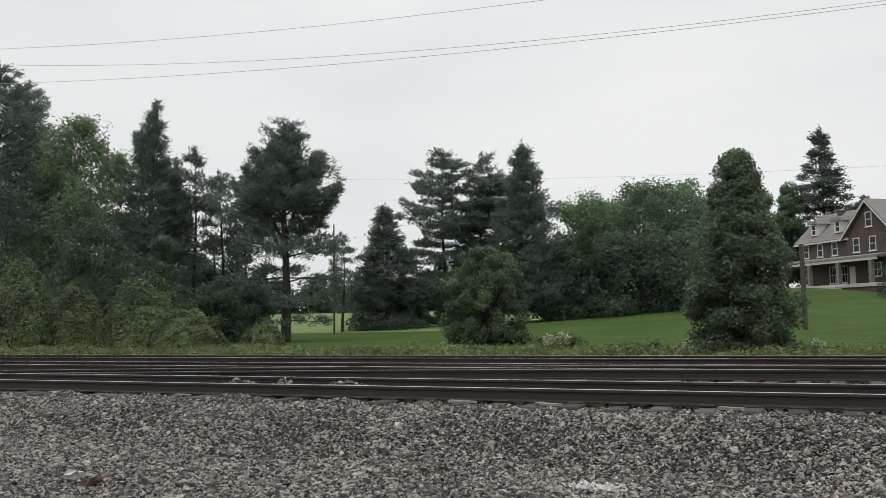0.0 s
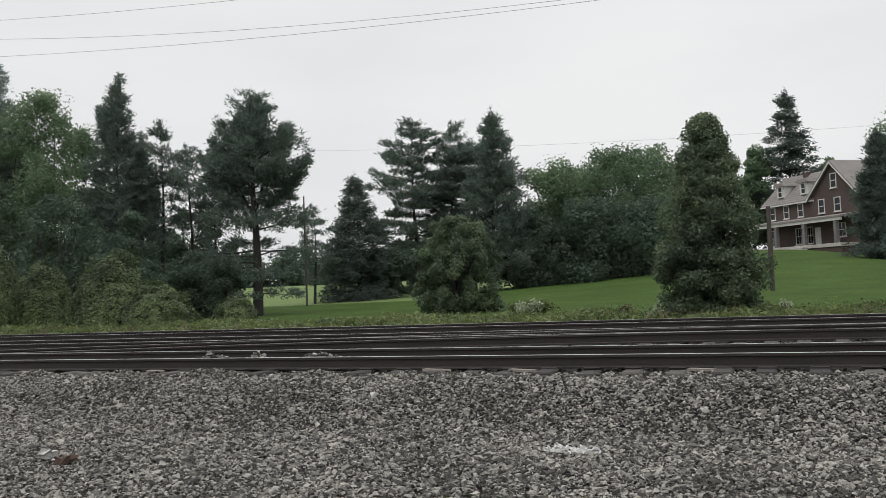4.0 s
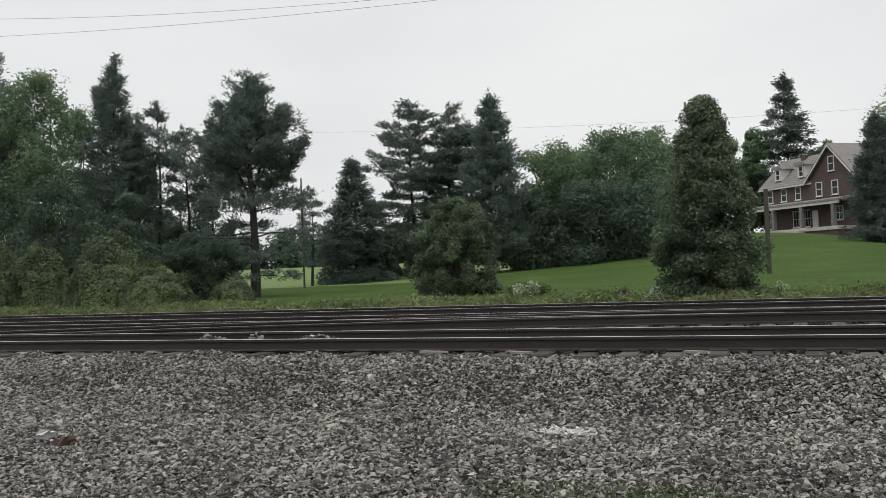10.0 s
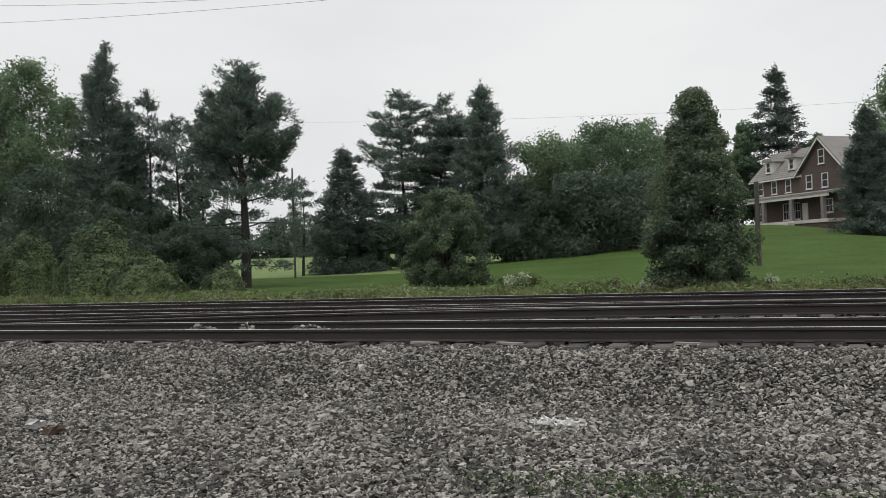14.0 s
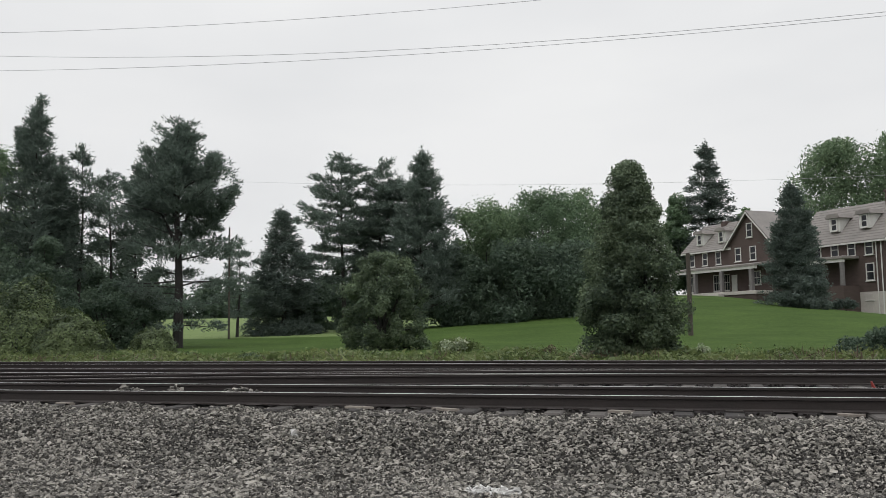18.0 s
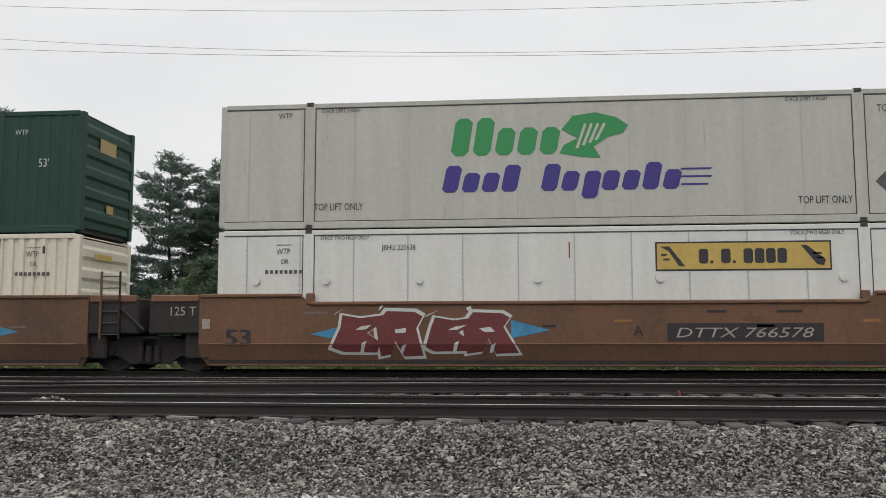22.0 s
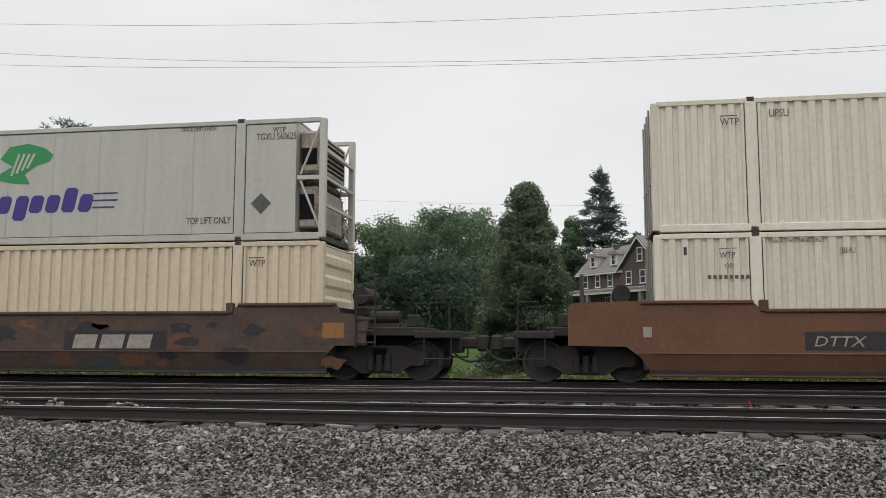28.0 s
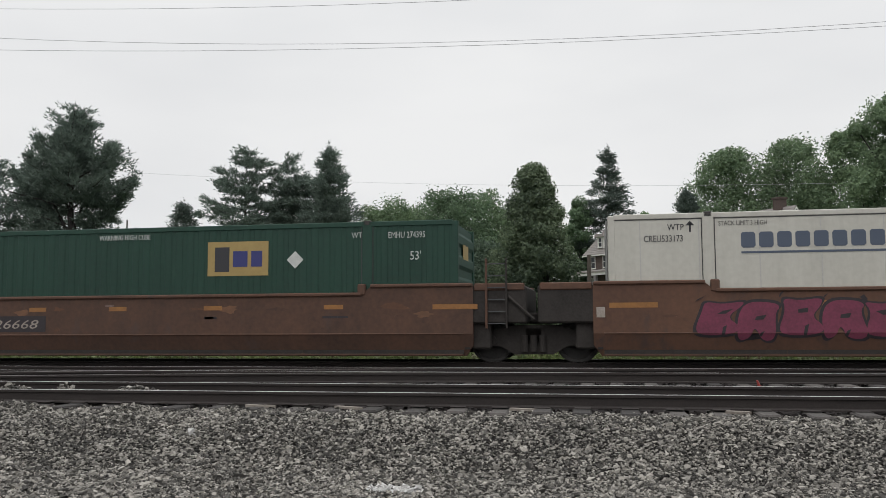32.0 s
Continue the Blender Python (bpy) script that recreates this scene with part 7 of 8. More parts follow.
# the two locomotives
def locomotive(x0, d, number, older):
    """A six-axle freight locomotive; d = 1 runs cab first, d = -1 faces backwards. Marks are on the near side."""
    ob = thing("locomotive", pose(0, 0, 0), "black six-axle freight locomotive with white stripes and number", "locomotive", "locomotives of the train")
    rolling(ob, x0, FAR, 0.0)
    def P(name, s, mats, label="", smooth=False):
        if not older and name not in ("bogie", "equipment_hood"):
            # the leading unit has its cab set further back and a shorter nose
            s.v = [(x + (np.interp(x, (8.0, 8.4, 9.8, 10.2, 11.0), (-0.32, -0.42, -0.4, -0.5, -0.55)) if x > 5.7 else 0.0), y, z) for x, y, z in s.v]
        if d < 0:
            s.v = [(-x, y, z) for x, y, z in s.v]
        return part(name, s, mats, ob, label, smooth)
    def plate(name, polys, mats, y, t=0.006, label=""):
        for p in polys:
            P(name, flat([p], y, t), mats, label)
    P("underframe", Shape().box(-11.15 if older else -11.35, -1.48, 1.38, 10.35, 1.48, 1.66, 0.02).box(-10.9, -0.5, 1.0, 10.3, 0.5, 1.4), M_BLACKMATT)
    if older:
        P("fuel_tank", Shape().prism([(-1.45, 0.42), (-1.2, 0.22), (1.2, 0.22), (1.45, 0.42), (1.45, 1.3), (-1.45, 1.3)], "x", -4.1, 4.1), M_BLACKMATT, "long black fuel tank")
    else:
        P("fuel_tank", Shape().prism([(-1.4, 0.5), (-1.1, 0.24), (1.1, 0.24), (1.4, 0.5), (1.4, 0.98), (-1.4, 0.98)], "x", -4.1, 4.1), M_BLACKMATT, "long black fuel tank")
        for x in (-2.9, -0.6):
            P("air_tank", Shape().rod((x, -1.25, 1.16), (x + 1.95, -1.25, 1.16), 0.17, n=16), M_BLACK, "", True)
        P("fuel_gauge", Shape().box(2.3, -1.47, 0.52, 2.56, -1.38, 0.94, 0.02), M_DARKRED, "red fuel cut-off plate")
    # bogies
    for sx in (-1, 1):
        xc = 6.72 if sx > 0 else -7.15
        fr = Shape()
        fr.prism([(-2.75, 0.62), (-2.2, 0.62), (-1.7, 0.48), (1.7, 0.48), (2.2, 0.62), (2.75, 0.62), (2.75, 0.86), (2.1, 0.95), (-2.1, 0.95), (-2.75, 0.86)], "y", -1.24, -1.12)
        fr.prism([(-2.75, 0.62), (-2.2, 0.62), (-1.7, 0.48), (1.7, 0.48), (2.2, 0.62), (2.75, 0.62), (2.75, 0.86), (2.1, 0.95), (-2.1, 0.95), (-2.75, 0.86)], "y", 1.12, 1.24)
        for k in (-1, 0, 1):
            fr.box(k * 1.95 - 0.24, -1.3, 0.36, k * 1.95 + 0.24, -1.12, 0.72, 0.04).rod((k * 1.95, -1.36, 0.54), (k * 1.95, -1.2, 0.54), 0.14, n=12)
            fr.rod((k * 1.95 - 0.36, -1.2, 0.7), (k * 1.95 - 0.36, -1.2, 1.15), 0.09, n=10).rod((k * 1.95 + 0.36, -1.2, 0.7), (k * 1.95 + 0.36, -1.2, 1.15), 0.09, n=10)
        fr.rod((-0.95, -1.28, 0.92), (0.6, -1.28, 0.92), 0.07, n=10).box(-1.5, -1.3, 0.98, -0.9, -1.15, 1.3, 0.04).box(0.9, -1.3, 0.98, 1.5, -1.15, 1.3, 0.04)
        fr.box(-2.7, -0.6, 0.24, 2.7, 0.6, 0.95)
        fr.box(-2.75, -1.1, 0.9, 2.75, 1.1, 1.4)
        fr.v = [(x + xc, y, z) for x, y, z in fr.v]
        b = P("bogie", fr, M_BLACKMATT, "black three-axle bogie")
        for k in (-1, 0, 1):
            for sy in (-1, 1):
                part("wheel", wheel_mesh(0.53), M_WHEEL, b, m=pose(d * (xc + k * 1.95), sy * 0.76, 0.53, 0, 0, 0 if sy < 0 else 180))
            part("sand_pipe", Shape().rod((d * (xc + k * 1.95 + 0.6), -0.95, 0.95), (d * (xc + k * 1.95 + 0.55), -0.8, 0.12), 0.02, n=6), M_GRIME, b)
    # hoods
    P("equipment_hood", Shape().prism([(-1.12, 1.66), (1.12, 1.66), (1.12, 4.5), (1.0, 4.61), (-1.0, 4.61), (-1.12, 4.5)], "x", -0.1, 5.75), M_BLACK)
    P("engine_hood", Shape().prism([(-0.95, 1.66), (0.95, 1.66), (0.95, 3.85), (0.8, 4.12), (0.45, 4.25), (-0.45, 4.25), (-0.8, 4.12), (-0.95, 3.85)], "x", -5.5, -0.1), M_BLACK)
    rad = Shape().prism([(-0.98, 1.66), (0.98, 1.66), (0.98, 3.45), (1.5, 3.75), (1.5, 4.2), (1.15, 4.4), (-1.15, 4.4), (-1.5, 4.2), (-1.5, 3.75), (-0.98, 3.45)], "x", -10.55, -5.5) if not older else Shape().prism([(-0.98, 1.66), (0.98, 1.66), (0.98, 3.3), (1.5, 3.55), (1.5, 4.28), (1.4, 4.4), (-1.4, 4.4), (-1.5, 4.28), (-1.5, 3.55), (-0.98, 3.3)], "x", -10.74, -5.5)
    if older:
        # the far rear corner is cut back
        rad.v = [(x + 0.62 * (y + 1.5) / 3.0 if x < -10 else x, y, z) for x, y, z in rad.v]
    P("radiator_hood", rad, M_BLACK)
    re = -10.72 if older else -10.4
    P("rear_cap", Shape().prism([(re, 1.66), (re, 4.1), (re - 0.06, 3.95), (re - 0.06, 1.66)], "y", -0.95, -0.2 if older else 0.95), M_BLACK)
    P("exhaust_chimney", Shape().box(-4.82, -0.4, 4.2, -4.22, 0.4, 4.62, 0.06).box(-4.86, -0.42, 4.6, -4.18, 0.42, 4.66, 0.03), M_BLACKMATT)
    for k in range(3):
        P("horn", Shape().rod((-2.95 + 0.06 * k, -0.2 + 0.2 * k, 4.46), (-2.55 - 0.06 * k, -0.2 + 0.2 * k, 4.46), 0.025, 0.08, n=10), M_BLACKMATT)
    P("horn_bracket", Shape().rod((-2.75, 0, 4.2), (-2.75, 0, 4.44), 0.04), M_BLACKMATT)
    # doors and louvres on the hoods
    for k in range(9):
        x = -5.2 + 0.58 * k
        plate("hood_door", [rect(x, 1.95, x + 0.54, 3.55)], M_BLACK, -0.956, 0.012)
        plate("door_latch", [rect(x + 0.44, 2.7, x + 0.5, 2.78)], M_BLACKMATT, -0.97, 0.01)
    for k in range(6):
        x = -9.9 + 0.7 * k
        plate("hood_door", [rect(x, 1.95, x + 0.64, 3.2)], M_BLACK, -0.986, 0.012)
    for a, b, n in () if older else ((2.2, 2.9, 5), (3.03, 3.75, 5), (4.6, 5.3, 5)):
        for k in range(n):
            x = a + (b - a) * k / n
            plate("louvre", [rect(x, 3.8, x + 0.06, 4.42)], M_LOUVRE, -1.127, 0.02)
    for a in (2.1, 3.5):
        for k in range(6):
            plate("vent_slat", [rect(a, 2.2 + 0.05 * k, a + 0.55, 2.22 + 0.05 * k)], M_LOUVRE, -1.126, 0.012)
    for k in range(14):
        x = -10.0 + 0.32 * k
        plate("radiator_grille", [rect(x, 3.82, x + 0.26, 4.08)], M_BLACKMATT, -1.506, 0.01)
    for x, z in ((-4.9, 3.9), (-2.2, 3.9), (-0.5, 3.9), (-7.6, 3.05), (-6.6, 3.05), (-9.2, 3.05), (1.1, 3.75), (1.15, 3.5), (3.9, 3.85), (-4.8, 2.65), (1.9, 2.75)):
        plate("maintenance_label", [rect(x, z, x + 0.22, z + 0.09)], M_PALE, -1.128 if 0.0 < x < 5.7 else (-1.01 if x > 0 or x < -5.5 else -0.972), 0.006)
    # cab and nose
    P("cab", Shape().prism([(5.75, 1.66), (8.1, 1.66), (8.1, 3.72), (8.02, 4.5), (5.75, 4.52)], "y", -1.52, 1.52), M_BLACK)
    n = Shape()
    a = [(8.1, 1.52, 1.66), (8.1, -1.52, 1.66), (8.1, -1.52, 3.42), (8.1, -1.15, 3.72), (8.1, 1.15, 3.72), (8.1, 1.52, 3.42)]
    b = [(9.66, 1.3, 1.66), (9.66, -1.3, 1.66), (9.66, -1.3, 3.15), (9.6, -0.8, 3.5), (9.6, 0.8, 3.5), (9.66, 1.3, 3.15)]
    c = [(9.84, 0.9, 1.66), (9.84, -0.9, 1.66), (9.84, -0.9, 3.05), (9.78, -0.6, 3.36), (9.78, 0.6, 3.36), (9.84, 0.9, 3.05)]
    if not older:
        b, c = [[(x, y, z + 0.2 if z > 3 else z) for x, y, z in loop] for loop in (b, c)]
    n.add(a + b + c, [tuple(range(6))[::-1], tuple(range(12, 18))] + [(i + o, (i + 1) % 6 + o, (i + 1) % 6 + 6 + o, i + 6 + o) for o in (0, 6) for i in range(6)])
    P("nose", n, M_BLACK, "black wide nose")
    P("cab_roof", Shape().prism([(-1.54, 4.46), (-1.25, 4.7), (1.25, 4.7), (1.54, 4.46), (1.54, 4.34), (-1.54, 4.34)], "x", 5.7, 8.05), M_ROOFWHITE, "pale painted cab roof")
    P("roof_brow", Shape().prism([(8.0, 4.7), (8.28, 4.58), (8.4, 4.34), (8.28, 4.24), (8.0, 4.36)], "y", -1.2, 1.2), M_ROOFWHITE)
    P("roof_unit", Shape().box(5.9, -0.7, 4.68, 6.7, 0.3, 4.78, 0.03).box(7.1, -0.4, 4.68, 7.9, 0.5, 4.77, 0.03).rod((7.3, -0.3, 4.76), (7.3, -0.3, 4.86), 0.05), M_BLACKMATT)
    for y0 in (-1.12, 0.1):
        P("windshield", Shape().prism([(8.1, 3.74), (8.32, 3.74), (8.22, 4.2), (8.12, 4.36), (8.04, 4.36)], "y", y0, y0 + 1.02), M_SKYWINDSHIELD, "windshield glass with a grey sky reflection painted in")
    P("windshield_frame", Shape().prism([(8.1, 3.7), (8.34, 3.7), (8.24, 4.26), (8.12, 4.28)], "y", -1.2, -1.12).prism([(8.1, 3.7), (8.34, 3.7), (8.24, 4.26), (8.12, 4.28)], "y", -0.1, 0.1), M_METAL)
    plate("number_plate_lamp", [[(7.98, 4.6), (8.26, 4.52), (8.3, 4.38), (7.98, 4.44)]], M_INK, -1.27, 0.02, "lit number box")
    for y0 in (-0.18, 0.06):
        P("headlight", Shape().rod((8.3, y0 + 0.06, 4.42), (8.42, y0 + 0.06, 4.4), 0.085, n=14), M_GLASS if older else M_LAMP, "headlight")
    for y0 in (-1.0, 1.0):
        P("ditch_light", Shape().rod((10.2, y0, 1.82), (10.32, y0, 1.82), 0.1, n=14).box(10.1, y0 - 0.12, 1.66, 10.22, y0 + 0.12, 1.94, 0.02), M_BLACKMATT)
    if not older:
        for y0 in (-1.0, 1.0):
            P("lamp_lens", Shape().rod((10.31, y0, 1.82), (10.33, y0, 1.82), 0.06, n=12), M_LAMP, "lit ditch light lens")
        P("pilot_bar", Shape().box(10.4, -1.35, 1.56, 10.44, 1.35, 1.68, 0.01), M_LOCOWHITE, "white bar across the pilot")
    # side windows
    wins = ((5.97, 6.36), (6.5, 6.9), (6.94, 7.28), (7.36, 7.76)) if not older else ((6.3, 6.96), (7.02, 7.68))
    for x1, x2 in wins:
        fr = Shape()
        fr.box(x1, -1.55, 3.58, x2, -1.52, 3.62).box(x1, -1.55, 4.18, x2, -1.52, 4.22).box(x1, -1.55, 3.62, x1 + 0.03, -1.52, 4.18).box(x2 - 0.03, -1.55, 3.62, x2, -1.52, 4.18)
        w = P("cab_window", fr, M_LOCOWHITE if not older else M_ROOFWHITE, "pale cab window frame")
        s = Shape().box(x1 + 0.045, -1.535, 3.62, x2 - 0.045, -1.522, 4.18)
        if d < 0:
            s.v = [(-x, y, z) for x, y, z in s.v]
        part("pane", s, M_GLASS, w, "dark glass")
    P("sunshade", Shape().prism([(-1.52, 4.4), (-1.8, 4.24), (-1.8, 4.21), (-1.52, 4.36)], "x", 6.0, 7.9), M_ROOFWHITE if not older else M_BLACK)
    # platforms, steps, rails
    for sx in (-1, 1):
        o = (0.45 if older else 0.7) if sx < 0 else (-0.2 if older else -0.36)
        P("end_plate", Shape().box(sx * (o + 10.62), -1.45, 0.55, sx * (o + 10.78), 1.45, 1.66, 0.03), M_BLACKMATT)
        st = Shape()
        for k in range(5):
            st.box(sx * (o + 9.9), -1.5, 0.42 + 0.31 * k, sx * (o + 10.45), -1.18, 0.46 + 0.31 * k, 0.008)
        st.box(sx * (o + 9.87), -1.5, 0.4, sx * (o + 9.9), -1.2, 1.66).box(sx * (o + 10.45), -1.5, 0.4, sx * (o + 10.48), -1.2, 1.66)
        P("stairway", st, M_BLACKMATT, "steep steps with worn edges")
        for k in range(4):
            P("step_edge", Shape().box(sx * (o + 9.91), -1.508, 0.44 + 0.31 * k, sx * (o + 10.44), -1.5, 0.465 + 0.31 * k), M_DIMPALE if older else M_YELLOWRAIL)
        for xx in (9.72, 10.56):
            P("grab_rail", Shape().rod((sx * (o + xx), -1.53, 1.05), (sx * (o + xx), -1.53, 2.3), 0.015, n=6).rod((sx * (o + xx), -1.53, 2.3), (sx * (o + xx + 0.06), -1.46, 2.78), 0.015, n=6), M_YELLOWRAIL, "yellow grab rail")
        for yy in (-1, 1):
            P("end_rail", Shape().rod((sx * (o + 10.66), yy * 1.35, 1.66), (sx * (o + 10.66), yy * 1.35, 2.7), 0.022, n=6).rod((sx * (o + 10.66), yy * 1.35, 2.7), (sx * (o + 10.66), yy * 0.6, 2.7), 0.022, n=6).rod((sx * (o + 10.66), yy * 0.6, 2.7), (sx * (o + 10.66), yy * 0.6, 1.66), 0.022, n=6), M_BLACKMATT)
        P("coupler", Shape().box(sx * (o + 10.7), -0.16, 0.7, (sx * 11.5 if older or sx < 0 else 10.8), 0.16, 0.98, 0.04).box((sx * 11.35 if older or sx < 0 else 10.7), -0.26, 0.64, (sx * 11.6 if older or sx < 0 else 10.95), 0.18, 1.04, 0.05), M_GRIME)
        if not older:
            P("plow", Shape().prism([(sx * (o + 10.55), 0.12), (sx * (0.6 * o + 11.0), 0.12), (sx * (o + 10.8), 0.75), (sx * (o + 10.6), 1.0)], "y", -1.4, 1.4), M_BLACKMATT, "snow plough blade")
        for yy in (-0.75, -0.55, 0.55, 0.75):
            P("air_hose", Shape().rod((sx * (o + 10.8), yy, 1.1), (sx * (0.6 * o + 11.05), yy, 0.7), 0.03, n=6).rod((sx * (0.6 * o + 11.05), yy, 0.7), (sx * (o + 10.95), yy, 0.35), 0.03, n=6), M_GRIME)
    if older:
        P("handrail", Shape().rod((-9.7, -1.47, 2.72), (2.95, -1.47, 2.72), 0.018, n=6).rod((2.95, -1.47, 2.72), (3.1, -1.47, 3.08), 0.018, n=6).rod((3.1, -1.47, 3.08), (3.9, -1.47, 3.1), 0.018, n=6), M_LOUVRE)
        for a, b in ((3.88, 4.6), (4.79, 5.5)):
            plate("vent_slat", [rect(a + 0.04, z, b - 0.01, z + 0.05) for z in (3.98, 4.08, 4.26, 4.36)], M_BLACKMATT, -1.128, 0.012)
            plate("vent_frame", [rect(a, 3.92, a + 0.03, 4.47), rect(b, 3.92, b + 0.03, 4.47)], M_DIMPALE, -1.128, 0.012)
            plate("vent_frame", [rect(a + 0.04, 4.18, b - 0.01, 4.2)], M_LOUVRE, -1.128, 0.012)
        plate("dark_panel", [rect(4.2, 2.52, 5.72, 3.38)], M_VENTDARK, -1.126, 0.01)
    else:
        P("handrail", Shape().rod((-9.7, -1.47, 2.72), (1.35, -1.47, 2.72), 0.018, n=6).rod((1.35, -1.47, 2.72), (1.9, -1.47, 3.3), 0.018, n=6).rod((1.9, -1.47, 3.3), (5.7, -1.47, 3.32), 0.018, n=6), M_LOUVRE)
    for k in range(8):
        x = -9.6 + 1.5 * k
        P("stanchion", Shape().rod((x, -1.47, 1.66), (x, -1.47, 2.72), 0.016, n=6), M_BLACKMATT)
    # paint: sill stripe, nose and rear stripes
    if older:
        plate("sill_stripe", [[(0.08 - x, 1.7), (-x - 0.44, 1.7), (-x - 0.52, 1.79), (-x, 1.79)] for x in (-3.0, -2.17, -1.21, 0.4, 2.02, 3.33, 4.74, 5.92, 7.3, 8.5)] + [rect(4.2, 1.7, 9.6, 1.76)], M_LOCOWHITE, -1.49)
        P("sill_board", Shape().box(-9.6, -1.488, 1.6, 9.7, -1.47, 1.82), M_BLACKMATT)
    else:
        P("sill_board", Shape().box(-9.6, -1.488, 1.6, 9.7, -1.47, 1.82), M_BLACKMATT)
        xs_ = [-9.5, -7.7, -7.1, -5.2, -3.6, -2.2, -0.7, 0.9, 5.95, 6.5, 9.6]
        plate("sill_stripe", [rect(a + 0.04, 1.7, b - 0.04, 1.8) for a, b in zip(xs_, xs_[1:]) if (a, b) not in ((-7.7, -7.1), (5.95, 6.5))], M_LOCOWHITE, -1.49)
    rs = -9.62 if older else -10.12
    for k in range(5):
        z = 2.08 + 0.185 * k
        plate("nose_stripe", [[(8.92 - 0.08 * k, z), (9.66 - 0.12 * older, z), (9.66 - 0.12 * older, z + 0.11), (8.88 - 0.08 * k, z + 0.11)]], M_LOCOWHITE, -1.49, 0.004)
        plate("rear_stripe", [[(re + 0.02, z), (rs + 0.06 * k, z), (rs + 0.04 + 0.06 * k, z + 0.11), (re + 0.02, z + 0.11)]], M_LOCOWHITE, -1.003)
        P("front_stripe", Shape().box(9.84, -0.88, z, 9.85, 0.88, z + 0.11), M_LOCOWHITE)
    nc = 9.68 - 0.12 * older
    P("nose_corner", Shape().prism([(nc - 0.1, -1.485), (nc - 0.01, -1.485), (nc + 0.15, -0.9), (nc - 0.1, -0.9)], "z", 1.69, 3.08), M_BLACK)
    for k in range(5):
        z = 2.08 + 0.185 * k
        P("corner_stripe", Shape().prism([(nc - 0.012, -1.49), (nc, -1.49), (nc + 0.163, -0.9), (nc + 0.151, -0.9)], "z", z, z + 0.11), M_LOCOWHITE)
    P("nose_side", Shape().box(8.11, -1.49, 1.68, 9.68 - 0.12 * older, -1.2, 3.15, 0.05), M_BLACK)
    # lettering on the near side
    mk = lambda text, x, z, h, y, sq=1.0, mats=M_LOCOWHITE: word(text, h, mats, ob, pose(x, y, z), "road_number", "white road number", squeeze=sq)
    def marks(name, polys, y, label=""):
        for p in polys:
            part(name, flat([p], y), M_LOCOWHITE, ob, label)
    if d > 0:
        fit_width(mk(number, 5.92, 3.1, 0.27, -1.53), 1.22)
        fit_width(mk(number, 5.945, 3.105, 0.27, -1.531), 1.22)
        mk("DC to AC", 5.78, 2.82, 0.13, -1.53, 1.15)
        fit_width(mk("4055", 7.66, 4.47, 0.08, -1.297, 0.9, M_PALE), 0.24)
        mk(number, -10.32, 3.5, 0.17, -0.99, 0.95)
        marks("model_bar", [rect(6.95 + 0.1 * k, 2.82, 7.02 + 0.1 * k, 2.92) for k in range(7)], -1.53)
        marks("swoosh", [[(6.55 + 0.08 * k, 3.0), (6.59 + 0.08 * k, 3.0), (6.73 + 0.07 * k, 2.8), (6.69 + 0.07 * k, 2.8)] for k in range(3)], -1.53)
        marks("step_mark", [rect(7.73, 1.88, 7.98, 2.08), rect(7.98, 1.88, 8.28, 1.94)], -1.53)
        y = -0.975
        q = -0.5
        marks("logo_stripe", [[(q - 5.0 + 0.05 * k, 3.0 + 0.155 * k), (q - 2.8 + 0.1 * k, 3.0 + 0.155 * k), (q - 2.7 + 0.1 * k, 3.13 + 0.155 * k), (q - 4.96 + 0.05 * k, 3.13 + 0.155 * k)] for k in range(5)], y, "white stripe of a painted mark")
        part("logo_head", flat([[(x + q, z) for x, z in ((-2.95, 3.05), (-2.6, 3.42), (-2.2, 3.7), (-1.9, 3.8), (-1.85, 3.6), (-1.62, 3.3), (-1.62, 3.12), (-1.8, 3.1), (-1.95, 3.26), (-2.15, 3.3), (-2.2, 3.0))]], y - 0.006), M_BLACK, ob)
        marks("logo_block", [[(q - 2.2, 3.02), (q - 1.6, 3.02), (q - 1.3, 3.4), (q - 1.3, 3.76), (q - 1.85, 3.76)], rect(q - 1.22, 3.02, q - 0.72, 3.76, 0.08), rect(q - 0.66, 3.02, q - 0.05, 3.76, 0.06)], y, "plain white slanted block")
        marks("name_block", blocks(q - 2.4, 2.62, q - 0.5, 2.84, "AAAAAAA", 0.25, 0.18) + blocks(q - 2.5, 2.3, q - 0.25, 2.54, "AAAAAAAA", 0.25, 0.18), y - 0.008, "plain white block")
    else:
        fit_width(mk(number, -7.8, 3.08, 0.29, -1.53), 1.24)
        fit_width(mk(number, -7.775, 3.085, 0.29, -1.531), 1.24)
        fit_width(mk(number, 10.0, 3.58, 0.2, -1.506), 0.7)
        marks("model_bar", [rect(-7.05 + 0.09 * k, 2.93, -6.99 + 0.09 * k, 3.0) for k in range(8)], -1.53)
        y = -0.975
        marks("logo_stripe", [rect(0.1 + 0.41 * j, 3.05 + 0.14 * k, 0.49 + 0.41 * j, 3.155 + 0.14 * k) for j in range(8) for k in range(5)], y, "white stripe of a painted mark")
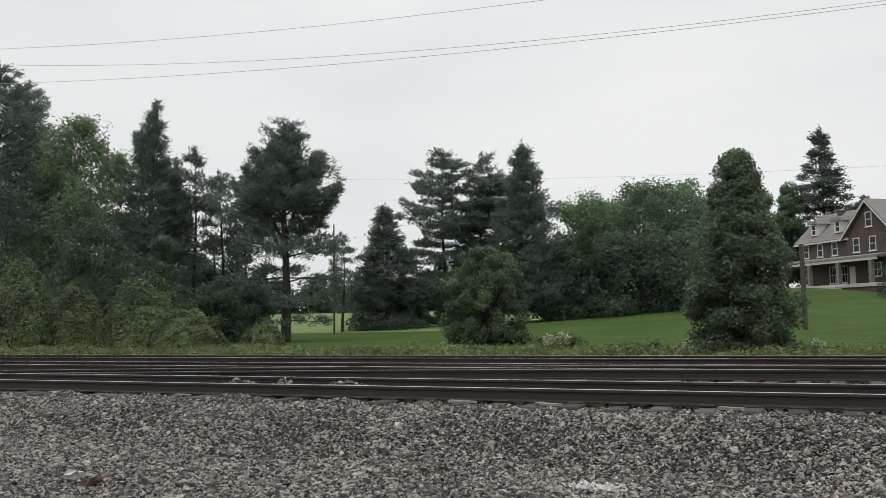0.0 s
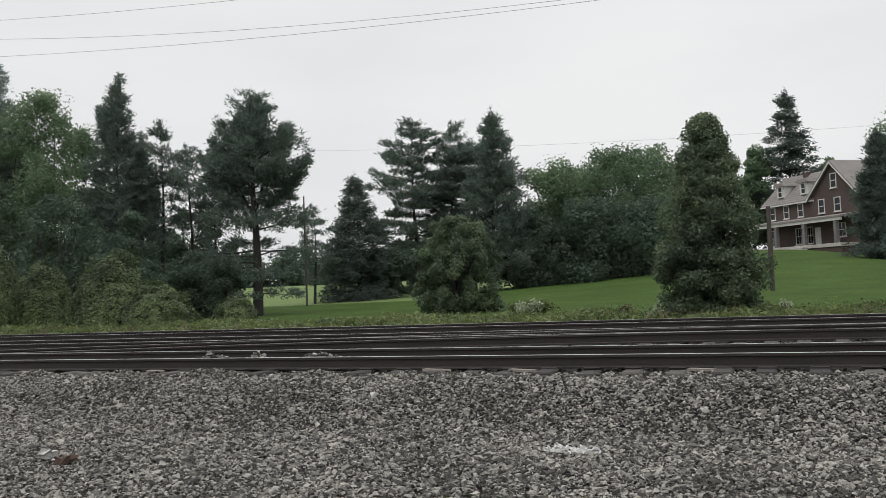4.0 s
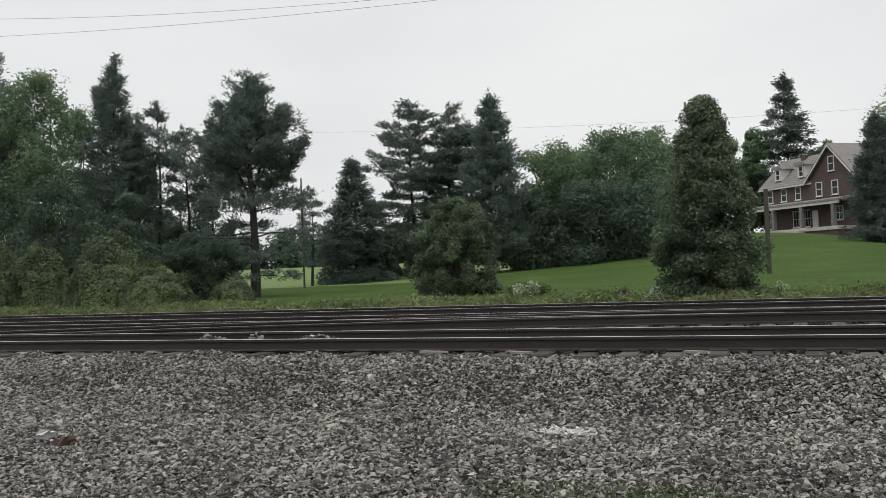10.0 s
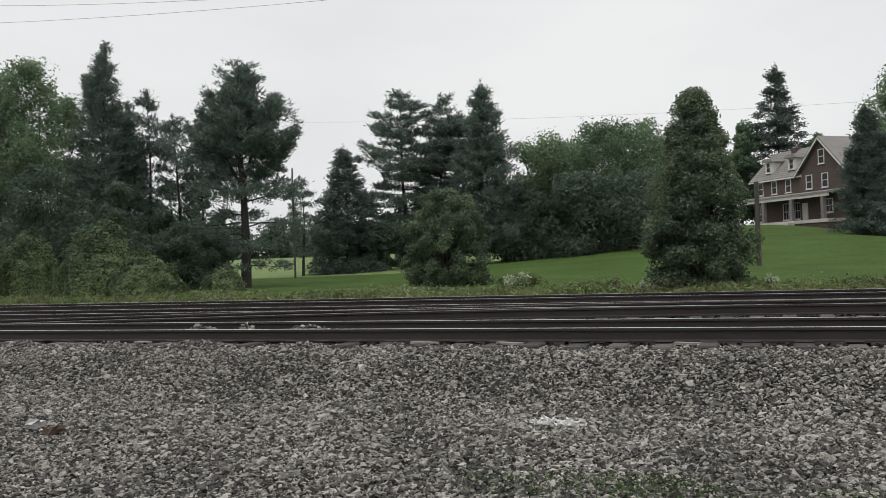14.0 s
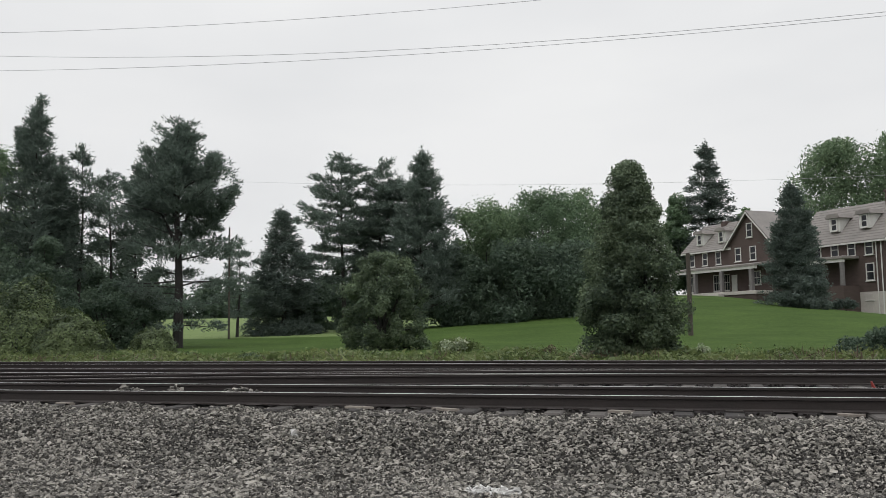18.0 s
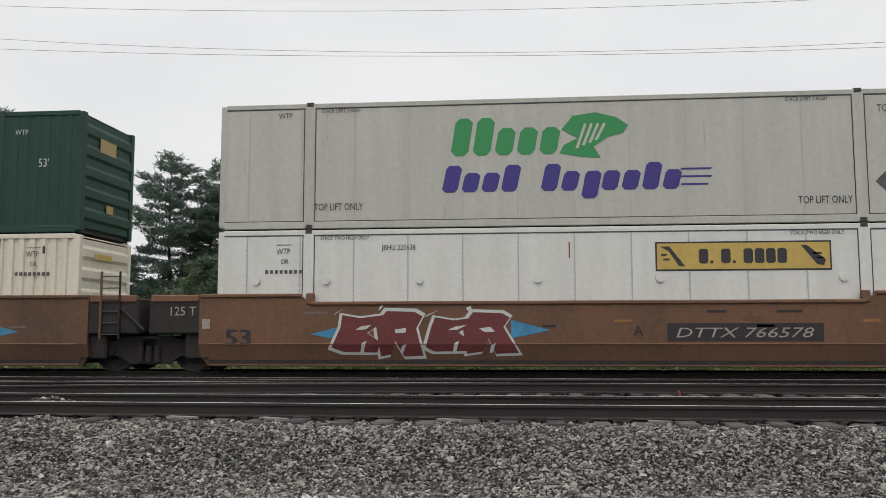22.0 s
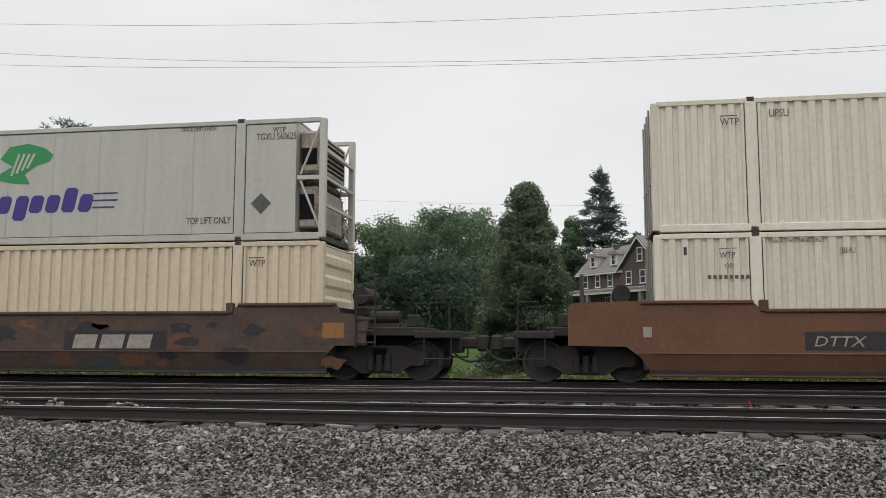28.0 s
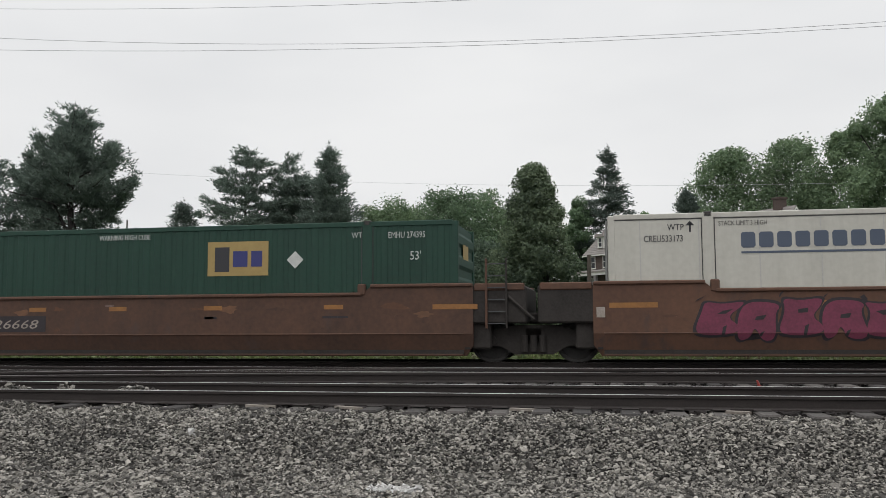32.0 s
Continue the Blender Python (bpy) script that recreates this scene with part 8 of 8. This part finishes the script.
        for k, (a, b) in enumerate(((3.44, 4.06), (4.14, 5.02))):
            part("logo_block", flat([rect(a, 3.05, b, 3.715, 0.05)], y), M_LOCOWHITE, ob, "plain white block")
        marks("name_block", blocks(3.19, 2.62, 5.14, 2.84, "AAAAAAA", 0.0, 0.18) + blocks(3.2, 2.3, 5.48, 2.54, "AAAAAAAA", 0.0, 0.18), y - 0.008, "plain white block")
        part("door_tag", flat([rect(-3.2, 2.92, -3.0, 3.16)], -1.13), M_SIGNYELLOW, ob)
    return ob


locomotive(135.85, 1, "4055", False)
locomotive(112.6, -1, "9356", True)


def motions():
    """The whole train rolls past at one speed."""
    for ob, x0, y, z in MOVERS:
        walk(ob, [(t, pose(x0 + SPEED * (t - 26.0), y, z)) for t in (0.0, 8.0, 16.0, 24.0, 32.0)])

# ---- ties and plates ----
for tname, yc in (("track_near", NEAR), ("track_middle", MID), ("track_far", FAR)):
    rng = np.random.default_rng(int(yc * 10))
    for k in range(64):
        x = -22 + 0.52 * k + rng.normal(0, 0.02)
        part("tie", tie_mesh[k % 3], M_TIE, tracks[tname], m=pose(x, yc + rng.normal(0, 0.03), -0.02 * rng.random(), 0, 0, rng.normal(0, 0.8)))
        if tname == "track_near":
            for s in (-1, 1):
                part("tie_plate", plate_mesh, M_RAILSIDE, tracks[tname], m=pose(x, yc + s * GAUGE, 0.0))
# splintered timber at the edge of the near track
rng = np.random.default_rng(5)
for x, y, ln, a in ((-4.3, 10.55, 0.4, 4), (-3.1, 10.5, 0.38, -6), (-8.9, 10.5, 0.3, 8), (-0.9, 10.52, 0.35, 3), (-6.1, 10.48, 0.25, -10), (1.6, 10.5, 0.3, 5), (-11.5, 10.5, 0.35, 2)):
    n = 5
    top = [(-ln / 2, -0.03), (-ln * 0.1, -0.045), (ln / 2, -0.012), (ln * 0.42, 0.02), (-ln * 0.4, 0.035)]
    s = Shape().prism(top, "z", 0.0, 0.03)
    solo("timber_splinter", s, M_SPLINTER, "pale splintered piece of old timber tie on gravel", "timber", group="timber pieces beside the track", m=pose(x, y, float(ground_z(x, y)) + 0.03, 3, 2, a))
motions()
